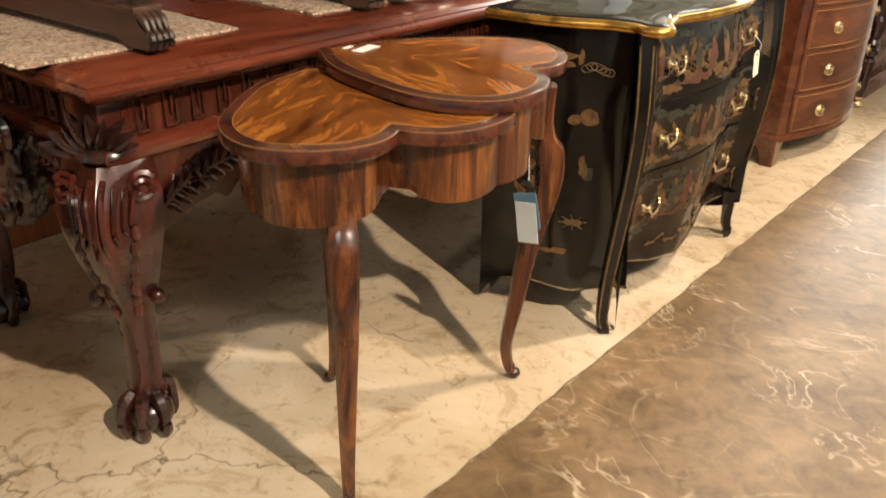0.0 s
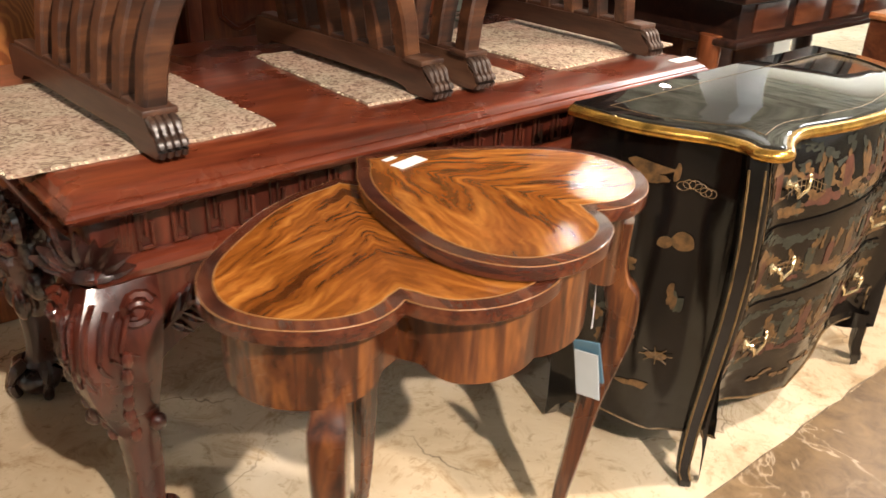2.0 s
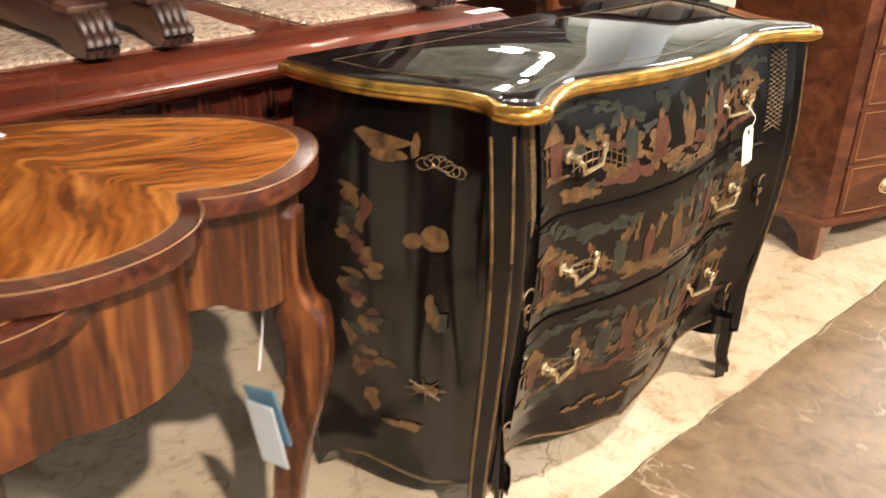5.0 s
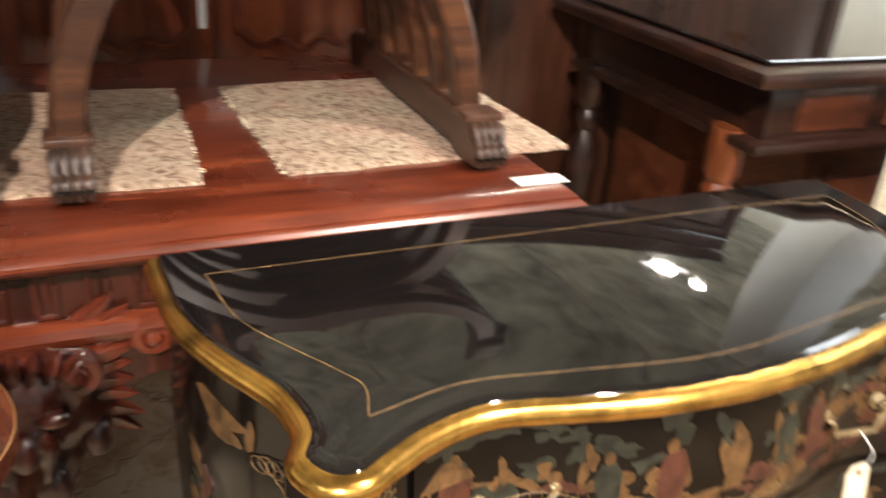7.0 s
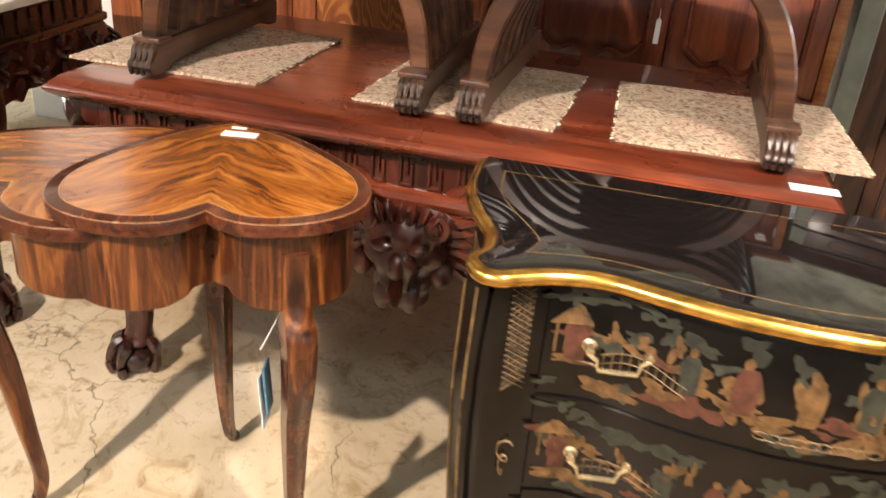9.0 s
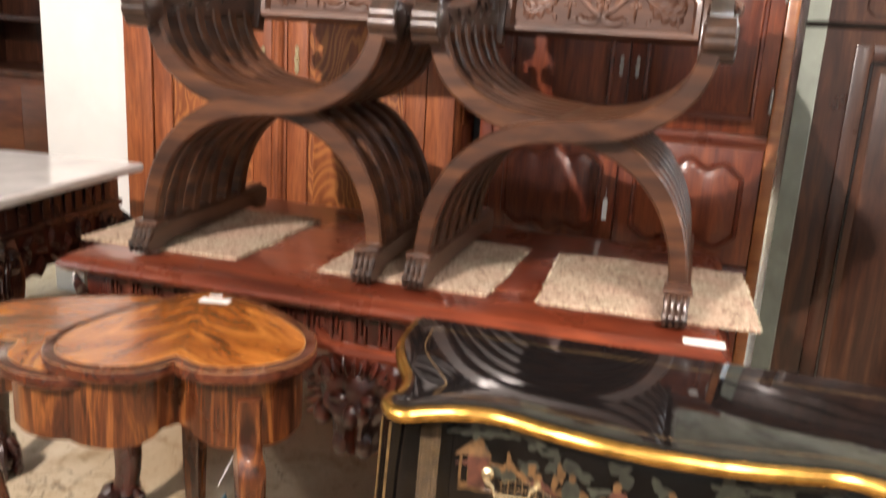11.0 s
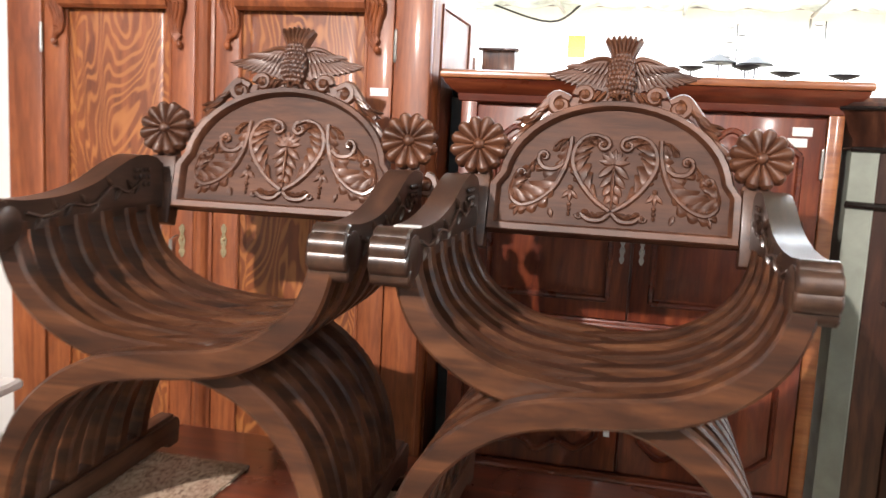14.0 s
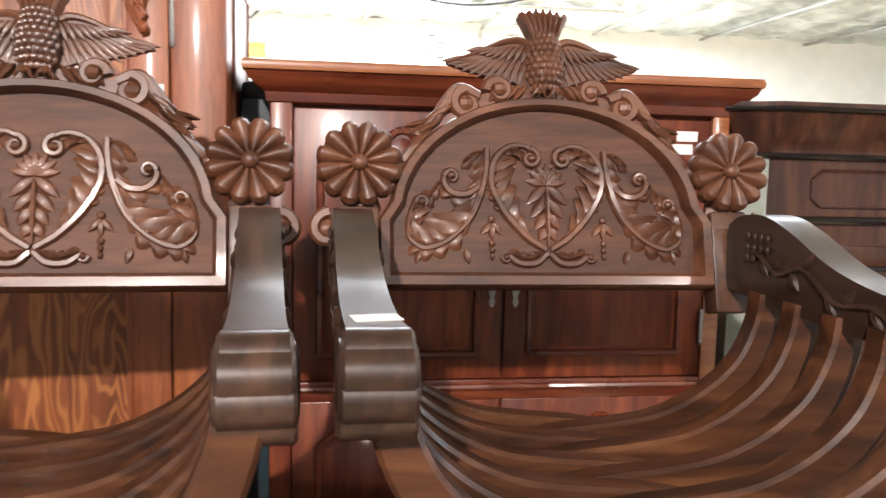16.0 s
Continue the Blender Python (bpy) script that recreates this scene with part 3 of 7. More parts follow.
def carved_table():
    root = thing("carved_table", pose(-1.306, 1.44, 0, 0, 0, 0.8) @ pose(1.306, -1.44, 0), "red-brown mahogany table with carved claw-foot legs and greek key frieze", "table")
    part("tabletop", moulded(bmesh.new(), [(0.030, TZ - 0.052), (0.022, TZ - 0.050), (0.012, TZ - 0.042), (0.004, TZ - 0.036), (0, TZ - 0.031), (0.0, TZ - 0.026), (0.004, TZ - 0.021), (0.010, TZ - 0.018), (0.010, TZ - 0.015), (0.018, TZ - 0.010), (0.026, TZ - 0.003), (0.034, TZ)]), MAHOGANY, root, "polished mahogany top with moulded edge")
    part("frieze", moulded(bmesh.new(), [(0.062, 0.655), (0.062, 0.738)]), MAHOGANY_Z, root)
    part("cove_moulding", moulded(bmesh.new(), [(0.058, 0.728), (0.052, 0.730), (0.040, 0.738)]), MAHOGANY, root)
    part("torus_moulding", moulded(bmesh.new(), [(0.066, 0.612), (0.050, 0.616), (0.040, 0.626), (0.036, 0.638), (0.040, 0.650), (0.050, 0.657), (0.060, 0.658)]), MAHOGANY, root, "bright half-round mahogany moulding")
    # key pattern: upright bars with small feet
    key = bmesh.new()
    for a, b, c, d in ((-0.024, -0.017, 0.662, 0.724), (0.0, 0.007, 0.662, 0.708), (-0.024, 0.007, 0.660, 0.667), (-0.024, 0.024, 0.722, 0.729), (-0.010, -0.004, 0.682, 0.722)):
        bx(key, (0.0, a, c), (0.008, b, d), 0.0015, 1)
    first = part("fret_key", key, MAHOGANY_Z, root)
    first.matrix_basis = pose(TX1 - 0.062, TY0 + 0.14, 0)
    n = 22
    spots = [pose(TX1 - 0.062, TY0 + 0.14 + (TY1 - TY0 - 0.28) * k / n, 0) for k in range(1, n + 1)]
    spots += [pose(TX0 + 0.12 + (TX1 - TX0 - 0.24) * k / 12, TY0 + 0.062, 0, 0, 0, -90) for k in range(13)]
    spots += [pose(TX0 + 0.12 + (TX1 - TX0 - 0.24) * k / 12, TY1 - 0.062, 0, 0, 0, 90) for k in range(13)]
    for m in spots:
        ob = new("fret_key", first.data)
        ob.parent, ob.matrix_basis = root, m
    long, short = TY1 - TY0 - 0.20, TX1 - TX0 - 0.20
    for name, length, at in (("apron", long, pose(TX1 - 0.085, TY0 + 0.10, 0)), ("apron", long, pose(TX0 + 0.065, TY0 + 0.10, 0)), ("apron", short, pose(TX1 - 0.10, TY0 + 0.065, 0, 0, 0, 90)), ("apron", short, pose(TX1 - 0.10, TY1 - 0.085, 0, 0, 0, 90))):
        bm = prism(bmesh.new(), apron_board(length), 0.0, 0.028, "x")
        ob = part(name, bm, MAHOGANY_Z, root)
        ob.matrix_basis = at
    # leaf sprays beside the knees
    for at in (pose(TX1 - 0.055, TY0 + 0.10, 0), pose(TX1 - 0.055, TY1 - 0.10, 0) @ Matrix.Diagonal((1, -1, 1, 1)), pose(TX1 - 0.10, TY0 + 0.063, 0, 0, 0, -90) @ Matrix.Diagonal((1, -1, 1, 1)), pose(TX0 + 0.10, TY0 + 0.063, 0, 0, 0, -90)):
        bm = bmesh.new()
        stem(bm, [(0.03, 0.50), (0.09, 0.545), (0.17, 0.565), (0.26, 0.575)], 0, 0.007, 0.012)
        for k in range(9):
            u = 0.05 + 0.022 * k
            zz = 0.52 + 0.012 * k - 0.0007 * k * k
            for s in (1, -1):
                petal(bm, (0.002, u, zz), s * 0.9 + 0.2, 0.055 - 0.002 * k, 0.022, 0.014)
        for k in range(6):
            petal(bm, (0.004, 0.13, 0.545), math.pi * k / 3, 0.032, 0.02, 0.016)
        ob = part("leaf_carving", bm, MAHOGANY_Z, root)
        ob.matrix_basis = at
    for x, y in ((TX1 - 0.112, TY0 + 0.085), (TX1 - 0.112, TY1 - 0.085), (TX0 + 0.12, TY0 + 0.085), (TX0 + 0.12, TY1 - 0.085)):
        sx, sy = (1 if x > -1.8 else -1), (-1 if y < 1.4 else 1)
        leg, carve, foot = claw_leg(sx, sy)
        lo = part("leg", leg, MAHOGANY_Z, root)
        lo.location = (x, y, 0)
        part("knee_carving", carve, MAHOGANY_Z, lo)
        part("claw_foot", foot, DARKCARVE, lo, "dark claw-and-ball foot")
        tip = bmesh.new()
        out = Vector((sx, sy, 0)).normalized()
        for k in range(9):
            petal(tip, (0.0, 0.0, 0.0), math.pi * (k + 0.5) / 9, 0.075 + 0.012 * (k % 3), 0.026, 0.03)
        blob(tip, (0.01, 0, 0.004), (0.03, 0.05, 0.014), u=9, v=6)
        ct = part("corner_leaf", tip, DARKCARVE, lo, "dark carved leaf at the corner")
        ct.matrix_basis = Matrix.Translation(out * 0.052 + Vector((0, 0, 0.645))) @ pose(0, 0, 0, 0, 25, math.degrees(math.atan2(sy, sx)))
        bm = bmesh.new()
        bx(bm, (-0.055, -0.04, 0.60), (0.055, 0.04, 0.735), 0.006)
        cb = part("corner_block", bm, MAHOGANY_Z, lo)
    bm = bmesh.new()
    carved_mask(bm, (TX1 - 0.045, 1.448, 0.520), 1.0)
    part("shell_boss", bm, MAHOGANY_Z, root, "dark carved leafy boss under the apron")
    bm = bmesh.new()
    leaf_wings(bm, (TX1 - 0.055, 1.448, 0.590), 1.0)
    part("leaf_carving", bm, MAHOGANY, root, "ribbed red leaf sprays on the apron")
    bm = bmesh.new()
    carved_mask(bm, (0, 0, 0), 1.05)
    ob = part("shell_boss", bm, DARKCARVE, root, "dark carved leafy boss under the apron")
    ob.matrix_basis = pose((TX0 + TX1) / 2, TY0 + 0.05, 0.530, 0, 0, -90)


carved_table()


def mat_on_table(x0, x1, y0, y1, turn, label, seed):
    rnd = random.Random(seed)
    w, d = (y1 - y0) / 2, (x1 - x0) / 2
    bm = bmesh.new()
    n, m = 22, 22
    top, low = [], []
    for i in range(n + 1):
        r1, r2 = [], []
        for j in range(m + 1):
            edge = i in (0, n) or j in (0, m)
            x, y = -d + 2 * d * i / n + (rnd.uniform(-0.003, 0.003) if edge else 0), -w + 2 * w * j / m + (rnd.uniform(-0.003, 0.003) if edge else 0)
            z = 0.0075 + 0.0012 * rnd.random() - (0.002 if edge else 0)
            r1.append(bm.verts.new((x, y, z)))
            r2.append(bm.verts.new((x, y, 0.0)))
        top.append(r1)
        low.append(r2)
    for i in range(n):
        for j in range(m):
            bm.faces.new((top[i][j], top[i + 1][j], top[i + 1][j + 1], top[i][j + 1]))
            bm.faces.new((low[i][j], low[i][j + 1], low[i + 1][j + 1], low[i + 1][j]))
    ring = [(i, 0) for i in range(n)] + [(n, j) for j in range(m)] + [(i, m) for i in range(n, 0, -1)] + [(0, j) for j in range(m, 0, -1)]
    for (a, b), (c, e) in zip(ring, ring[1:] + ring[:1]):
        bm.faces.new((top[a][b], low[a][b], low[c][e], top[c][e]))
    ob = part("mat", bm, CLOTH)
    tagged(ob, label, "mat", "mats under the chairs")
    ob.matrix_basis = pose((x0 + x1) / 2, (y0 + y1) / 2, TZ + 0.0005, 0, 0, turn)
    bm = bmesh.new()
    for k in range(160):
        s, u = rnd.choice("fblr"), rnd.uniform(-1, 1)
        p = {"f": (d, w * u), "b": (-d, w * u), "l": (d * u, -w), "r": (d * u, w)}[s]
        o = {"f": (1, 0), "b": (-1, 0), "l": (0, -1), "r": (0, 1)}[s]
        q = (p[0] + o[0] * rnd.uniform(0.002, 0.007), p[1] + o[1] * rnd.uniform(0.002, 0.007))
        tube(bm, [(p[0], p[1], 0.005), (q[0], q[1], 0.003)], 0.0009, 4)
    tagged(part("fringe", bm, CREAMTAG, ob, "frayed cream threads"), kind="stuff")


mat_on_table(-1.952, -1.440, 0.600, 1.056, 1.5, "beige brocade mat with frayed edges on the mahogany table", 1)
mat_on_table(-1.935, -1.456, 1.283, 1.710, -0.5, "beige brocade mat shared by two chair feet on the table", 2)
mat_on_table(-1.945, -1.474, 1.812, 2.296, 3.2, "beige brocade mat hanging past the table end", 3)

bm = box((-0.017, -0.042, 0), (0.017, 0.042, 0.0006))
tagged(part("price_label", bm, PAPER), "small white paper label lying on the mahogany tabletop", "label").matrix_basis = pose(-1.368, 2.192, TZ + 0.0006, 0, 0, 2)

# ---- two-heart side table ----
HALF = [(0.0, 0.0), (0.022, 0.030), (0.055, 0.082), (0.105, 0.135), (0.18, 0.188), (0.27, 0.238), (0.345, 0.250), (0.41, 0.232), (0.455, 0.185), (0.478, 0.12), (0.475, 0.06), (0.455, 0.022), (0.432, 0.0)]


def heart():
    up = curve_points(HALF, 5)
    return [np.array((p[0], -p[1])) for p in up[:-1]] + [np.array(p) for p in up[:0:-1]]


def heart_inset(d):
    pts = heart()
    out = inset(pts, d)
    n = len(pts)
    out[0] = pts[0] + np.array((d * 1.6, 0))
    out[n // 2] = pts[n // 2] - np.array((d * 1.25, 0))
    for q in out:
        if abs(q[1]) < 1e-6:
            q[1] = 0.0
    for i, q in enumerate(out):
        side = pts[i][1]
        if side * q[1] < 0:
            q[1] = 0.0005 * np.sign(side)
    return out


def heart_leaf(root, name, m, thick, z):
    """One heart-shaped leaf of the top, z is its upper face."""
    def ring(d, h):
        return [(p[0], p[1], h) for p in heart_inset(d)]
    slab = part(name, loft(bmesh.new(), [ring(0.003, z - thick), ring(0.0, z - thick + 0.003), ring(0.0, z - 0.004), ring(0.001, z - 0.0015), ring(0.0035, z)]), ROSEBAND, root, "crossbanded rosewood heart-shaped top")
    slab.matrix_basis = m
    part("veneer", loft(bmesh.new(), [ring(0.0232, z - 0.002), ring(0.0232, z + 0.0008)]), ROSEWOOD, slab, "bookmatched striped rosewood veneer")
    for d, wd in ((0.0215, 0.0017),):
        bm = bmesh.new()
        a, b = [bm.verts.new(p) for p in ring(d, z + 0.0010)], [bm.verts.new(p) for p in ring(d + wd, z + 0.0010)]
        c, e = [bm.verts.new(p) for p in ring(d, z - 0.001)], [bm.verts.new(p) for p in ring(d + wd, z - 0.001)]
        for i in range(len(a)):
            j = (i + 1) % len(a)
            bm.faces.new((a[i], a[j], b[j], b[i]))
            bm.faces.new((c[i], e[i], e[j], c[j]))
            bm.faces.new((a[i], c[i], c[j], a[j]))
            bm.faces.new((b[i], b[j], e[j], e[i]))
        part("stringing", bm, STRING, slab, "pale boxwood inlay line")
    # Highlight along the upper edge, modelled as a thin pale bead.
    bm = bmesh.new()
    loop = ring(0.0008, z - 0.0022)
    for a, b in zip(loop, loop[1:] + loop[:1]):
        tube(bm, [a, b], 0.0010, 4)
    part("edge_line", bm, STRING, slab, "pale line standing in for the highlight on the upper edge")
    pts = heart_inset(0.026)
    n = len(pts)
    low = []
    for i, p in enumerate(pts):
        s = 1 - abs(1 - 2 * i / n)          # 0 at the tip, 1 at the cusp
        lobe = math.sin(math.pi * min(1, max(0, (s - 0.42) / 0.55))) if s > 0.42 else 0
        side = math.sin(math.pi * min(1, s / 0.42)) if s <= 0.42 else 0
        low.append((p[0], p[1], 0.640 - 0.026 * lobe ** 0.8 - 0.010 * side))
    ap = part("apron", loft(bmesh.new(), [low, [(p[0], p[1], z - thick + 0.001) for p in pts]]), ROSEWOOD_Z, root, "curved striped rosewood apron")
    ap.matrix_basis = m
    return slab


def cabriole(root, top, foot, towards):
    """A slim square cabriole leg from the apron to a small scrolled toe."""
    tx, ty = top
    fx, fy = foot
    ox, oy = towards
    ctrl = [(tx, ty, 0.715), (tx, ty, 0.635), (tx + ox * 0.020, ty + oy * 0.020, 0.57), (tx + ox * 0.020, ty + oy * 0.020, 0.49), (tx * 0.65 + fx * 0.35 + ox * 0.002, ty * 0.65 + fy * 0.35, 0.36), (tx * 0.3 + fx * 0.7 - ox * 0.010, ty * 0.3 + fy * 0.7 - oy * 0.010, 0.20), (fx - ox * 0.016, fy - oy * 0.016, 0.09), (fx - ox * 0.006, fy - oy * 0.006, 0.03), (fx + ox * 0.006, fy + oy * 0.006, 0.012)]
    path = curve_points(ctrl, 4)
    side = Vector((-oy, ox, 0))
    o = Vector((ox, oy, 0))
    rings = []
    for p in path:
        z = p[2]
        w = 0.5 * (0.046 if z > 0.60 else 0.023 + 0.027 * max(0, z - 0.02) / 0.54)
        k = 0.5 * (0.040 if z > 0.60 else 0.022 + 0.034 * max(0, z - 0.02) / 0.54)
        c = 0.004
        pts = [(-w + c, -k), (w - c, -k), (w, -k + c), (w, k - c), (w - c, k), (0, k + 0.003), (-w + c, k), (-w, k - c), (-w, -k + c)]
        rings.append([Vector(p) + side * a + o * b for a, b in pts])
    leg = part("leg", loft(bmesh.new(), rings[::-1]), ROSEWOOD_Z, root)
    bm = bmesh.new()
    blob(bm, (fx + ox * 0.008, fy + oy * 0.008, 0.013), (0.016, 0.016, 0.013), u=10, v=7)
    blob(bm, (fx - ox * 0.002, fy - oy * 0.002, 0.030), (0.012, 0.012, 0.014), u=10, v=7)
    part("toe", bm, DARKCARVE, leg, "dark bronzed toe cap")


def heart_table():
    root = thing("heart_table", pose(0, 0, 0), "rosewood side table topped by two overlapping striped hearts", "side table")
    heart_leaf(root, "lower_top", pose(-1.255, 1.070, 0, 0, 0, -21.5), 0.026, 0.750)
    heart_leaf(root, "upper_top", pose(-1.258, 1.112, 0, 0, 0, 23.4), 0.026, 0.778)
    cabriole(root, (-0.892, 0.822), (-0.905, 0.830), (0.75, -0.66))
    cabriole(root, (-0.908, 1.405), (-0.935, 1.392), (0.75, 0.66))
    cabriole(root, (-1.190, 1.092), (-1.232, 1.091), (-1.0, 0.0))
    return root


heart_table()
bm = box((-0.014, -0.033, 0), (0.014, 0.033, 0.0006))
tagged(part("price_label", bm, PAPER), "small white paper label lying on the heart table", "label").matrix_basis = pose(-1.180, 1.168, 0.7800, 0, 0, 12)
bm = box((-0.006, -0.014, 0), (0.006, 0.014, 0.0006))
tagged(part("price_label", bm, PAPER), "tiny white paper label on the heart table", "label").matrix_basis = pose(-1.212, 1.150, 0.7800, 0, 0, 12)


def hang_tag():
    root = thing("hang_tag", pose(-0.930, 1.378, 0.462), "blue and white card hanging from the heart table leg", "tag")
    card = part("card", box((-0.002, -0.026, -0.050), (0.002, 0.024, 0.034), 0.0008, 1), BLUECARD, root)
    card.matrix_basis = pose(0.030, -0.020, 0, 10, 6, -72)
    slip = part("slip", box((-0.001, -0.023, -0.060), (0.001, 0.023, 0.036), 0.0004, 1), TAGSLIP_SHADED, root, "white paper slip tinted grey-blue for its shade")
    slip.matrix_basis = pose(0.034, -0.026, -0.02, 6, 6, -76)
    bm = bmesh.new()
    tube(bm, [(0.035, -0.028, 0.065), (0.02, -0.01, 0.11), (0.01, 0.0, 0.14)], 0.0008, 5)
    part("string", bm, PAPER, root)


hang_tag()

# ---- black lacquer bombe chest ----
CY, CB = 2.130, -1.238
CHEST_HALF = [(-0.828, 0.0), (-0.834, 0.09), (-0.848, 0.17), (-0.866, 0.255), (-0.855, 0.318), (-0.834, 0.362), (-0.818, 0.392), (-0.825, 0.421), (-0.858, 0.438), (-0.890, 0.425), (-0.924, 0.425), (-0.962, 0.434), (-1.032, 0.469), (-1.112, 0.495), (CB, 0.504)]
INSETS = [(0.0, 0.050), (0.06, 0.058), (0.16, 0.054), (0.28, 0.040), (0.40, 0.026), (0.50, 0.017), (0.60, 0.016), (0.68, 0.022), (0.74, 0.030), (0.785, 0.034)]



def chest_half(n=4):
    return curve_points(CHEST_HALF, n)


def chest_outline(d=0.0):
    """Plan of the chest moved inwards by d, anticlockwise from the back corner at low y."""
    h = chest_half()
    low = [np.array((p[0], CY - p[1])) for p in h[::-1]]
    high = [np.array((p[0], CY + p[1])) for p in h[1:]]
    pts = low + high
    if not d:
        return [p.copy() for p in pts]
    full, slight = inset(pts, d), inset(pts, d * 0.4)
    q = []
    for p, a, b in zip(pts, full, slight):
        w = min(1.0, max(0.0, (p[0] + 0.98) / 0.09))
        q.append(a * w + b * (1 - w))
    d *= 0.4
    q[0], q[-1] = np.array((CB, pts[0][1] + d)), np.array((CB, pts[-1][1] - d))
    return q


def inset_at(z):
    zs, ds = zip(*INSETS)
    return float(np.interp(z, zs, ds))


def front_x(y, z):
    h = chest_half()
    k = abs(y - CY)
    pts = h[:33]
    x = float(np.interp(k, [p[1] for p in pts], [p[0] for p in pts]))
    return x - inset_at(z)


def side_point(x, z):
    """The low-y flank of the chest at depth x."""
    h = [p for p in chest_half() if p[0] < -0.905][::-1]
    k = float(np.interp(x, [p[0] for p in h], [p[1] for p in h]))
    return CY - k + inset_at(z) * 0.4


def front_patch(y0, y1, z0, z1, lift, n=26, m=7):
    """A sheet with thickness following the swollen front."""
    bm = bmesh.new()
    out, back = [], []
    for i in range(n + 1):
        a, b = [], []
        for j in range(m + 1):
            y, z = y0 + (y1 - y0) * i / n, z0 + (z1 - z0) * j / m
            x = front_x(y, z)
            e = 0.0025 if i in (0, n) or j in (0, m) else 0
            a.append(bm.verts.new((x + lift - e, y, z)))
            b.append(bm.verts.new((x - 0.006, y, z)))
        out.append(a)
        back.append(b)
    for i in range(n):
        for j in range(m):
            bm.faces.new((out[i][j], out[i + 1][j], out[i + 1][j + 1], out[i][j + 1]))
    ring = [(i, 0) for i in range(n)] + [(n, j) for j in range(m)] + [(i, m) for i in range(n, 0, -1)] + [(0, j) for j in range(m, 0, -1)]
    for (a, b), (c, d) in zip(ring, ring[1:] + ring[:1]):
        bm.faces.new((out[a][b], back[a][b], back[c][d], out[c][d]))
    return bm


def paint(key, shape, face, lift, parent):
    """A thin raised daub of one paint: an outline on a curved face, given as flat (u, v) points."""
    bm = bmesh.new()
    top = [bm.verts.new(face(u, v, lift)) for u, v in shape]
    mid = bm.verts.new(face(sum(p[0] for p in shape) / len(shape), sum(p[1] for p in shape) / len(shape), lift))
    rim = [bm.verts.new(face(u, v, 0.0)) for u, v in shape]
    n = len(shape)
    for i in range(n):
        j = (i + 1) % n
        bm.faces.new((top[i], top[j], mid))
        bm.faces.new((rim[i], rim[j], top[j], top[i]))
    part("painted_" + key[1], bm, key[0], parent)


OCHRE_P, RUST_P, GREEN_P, GOLD_P = (OCHREPAINT, "hill"), (RUSTPAINT, "robe"), (GREENPAINT, "foliage"), (GOLDPAINT, "line")


def daub(rnd, u, v, a, b, rough=0.35, n=14):
    ph = [rnd.uniform(0, 6.28) for _ in range(3)]
    out = []
    for k in range(n):
        t = 2 * math.pi * k / n
        r = 1 + rough * (0.5 * math.sin(2 * t + ph[0]) + 0.35 * math.sin(3 * t + ph[1]) + 0.3 * math.sin(5 * t + ph[2]))
        out.append((u + a * r * math.cos(t), v + b * r * math.sin(t)))
    return out


def figure(u, v, h, lean=0.0):
    """A plain robed shape, v at its foot."""
    return [(u - 0.16 * h, v), (u + 0.16 * h, v), (u + 0.19 * h + lean, v + 0.35 * h), (u + 0.20 * h + lean, v + 0.62 * h), (u + 0.12 * h + lean, v + 0.80 * h), (u - 0.12 * h + lean, v + 0.80 * h), (u - 0.22 * h + lean, v + 0.58 * h), (u - 0.17 * h, v + 0.3 * h)]


def pull(parent, y, z, turn=0):
    """A bail pull between two round bosses, on the front."""
    x = front_x(y, z) + 0.005
    root = new("pull")
    root.parent = parent
    root.matrix_basis = pose(x, y, z, 0, 0, turn)
    bm = bmesh.new()
    w = 0.041
    path = [(0.016, -w, 0.0), (0.019, -w, -0.004), (0.021, -w + 0.010, -0.010), (0.021, -w + 0.014, -0.026), (0.021, w - 0.014, -0.026), (0.021, w - 0.010, -0.010), (0.019, w, -0.004), (0.016, w, 0.0)]
    tube(bm, path, 0.0040, 8, up=(1, 0, 0))
    part("bail", bm, BRASS, root)
    for s in (-1, 1):
        bm = bmesh.new()
        lathe(bm, [(0.011, 0.0), (0.011, 0.003), (0.007, 0.006), (0.005, 0.014), (0.0075, 0.017), (0.006, 0.021), (0.001, 0.022)], n=12)
        bo = part("boss", bm, BRASS, root)
        bo.matrix_basis = pose(0, s * w, 0, 0, 90, 0)
    return root


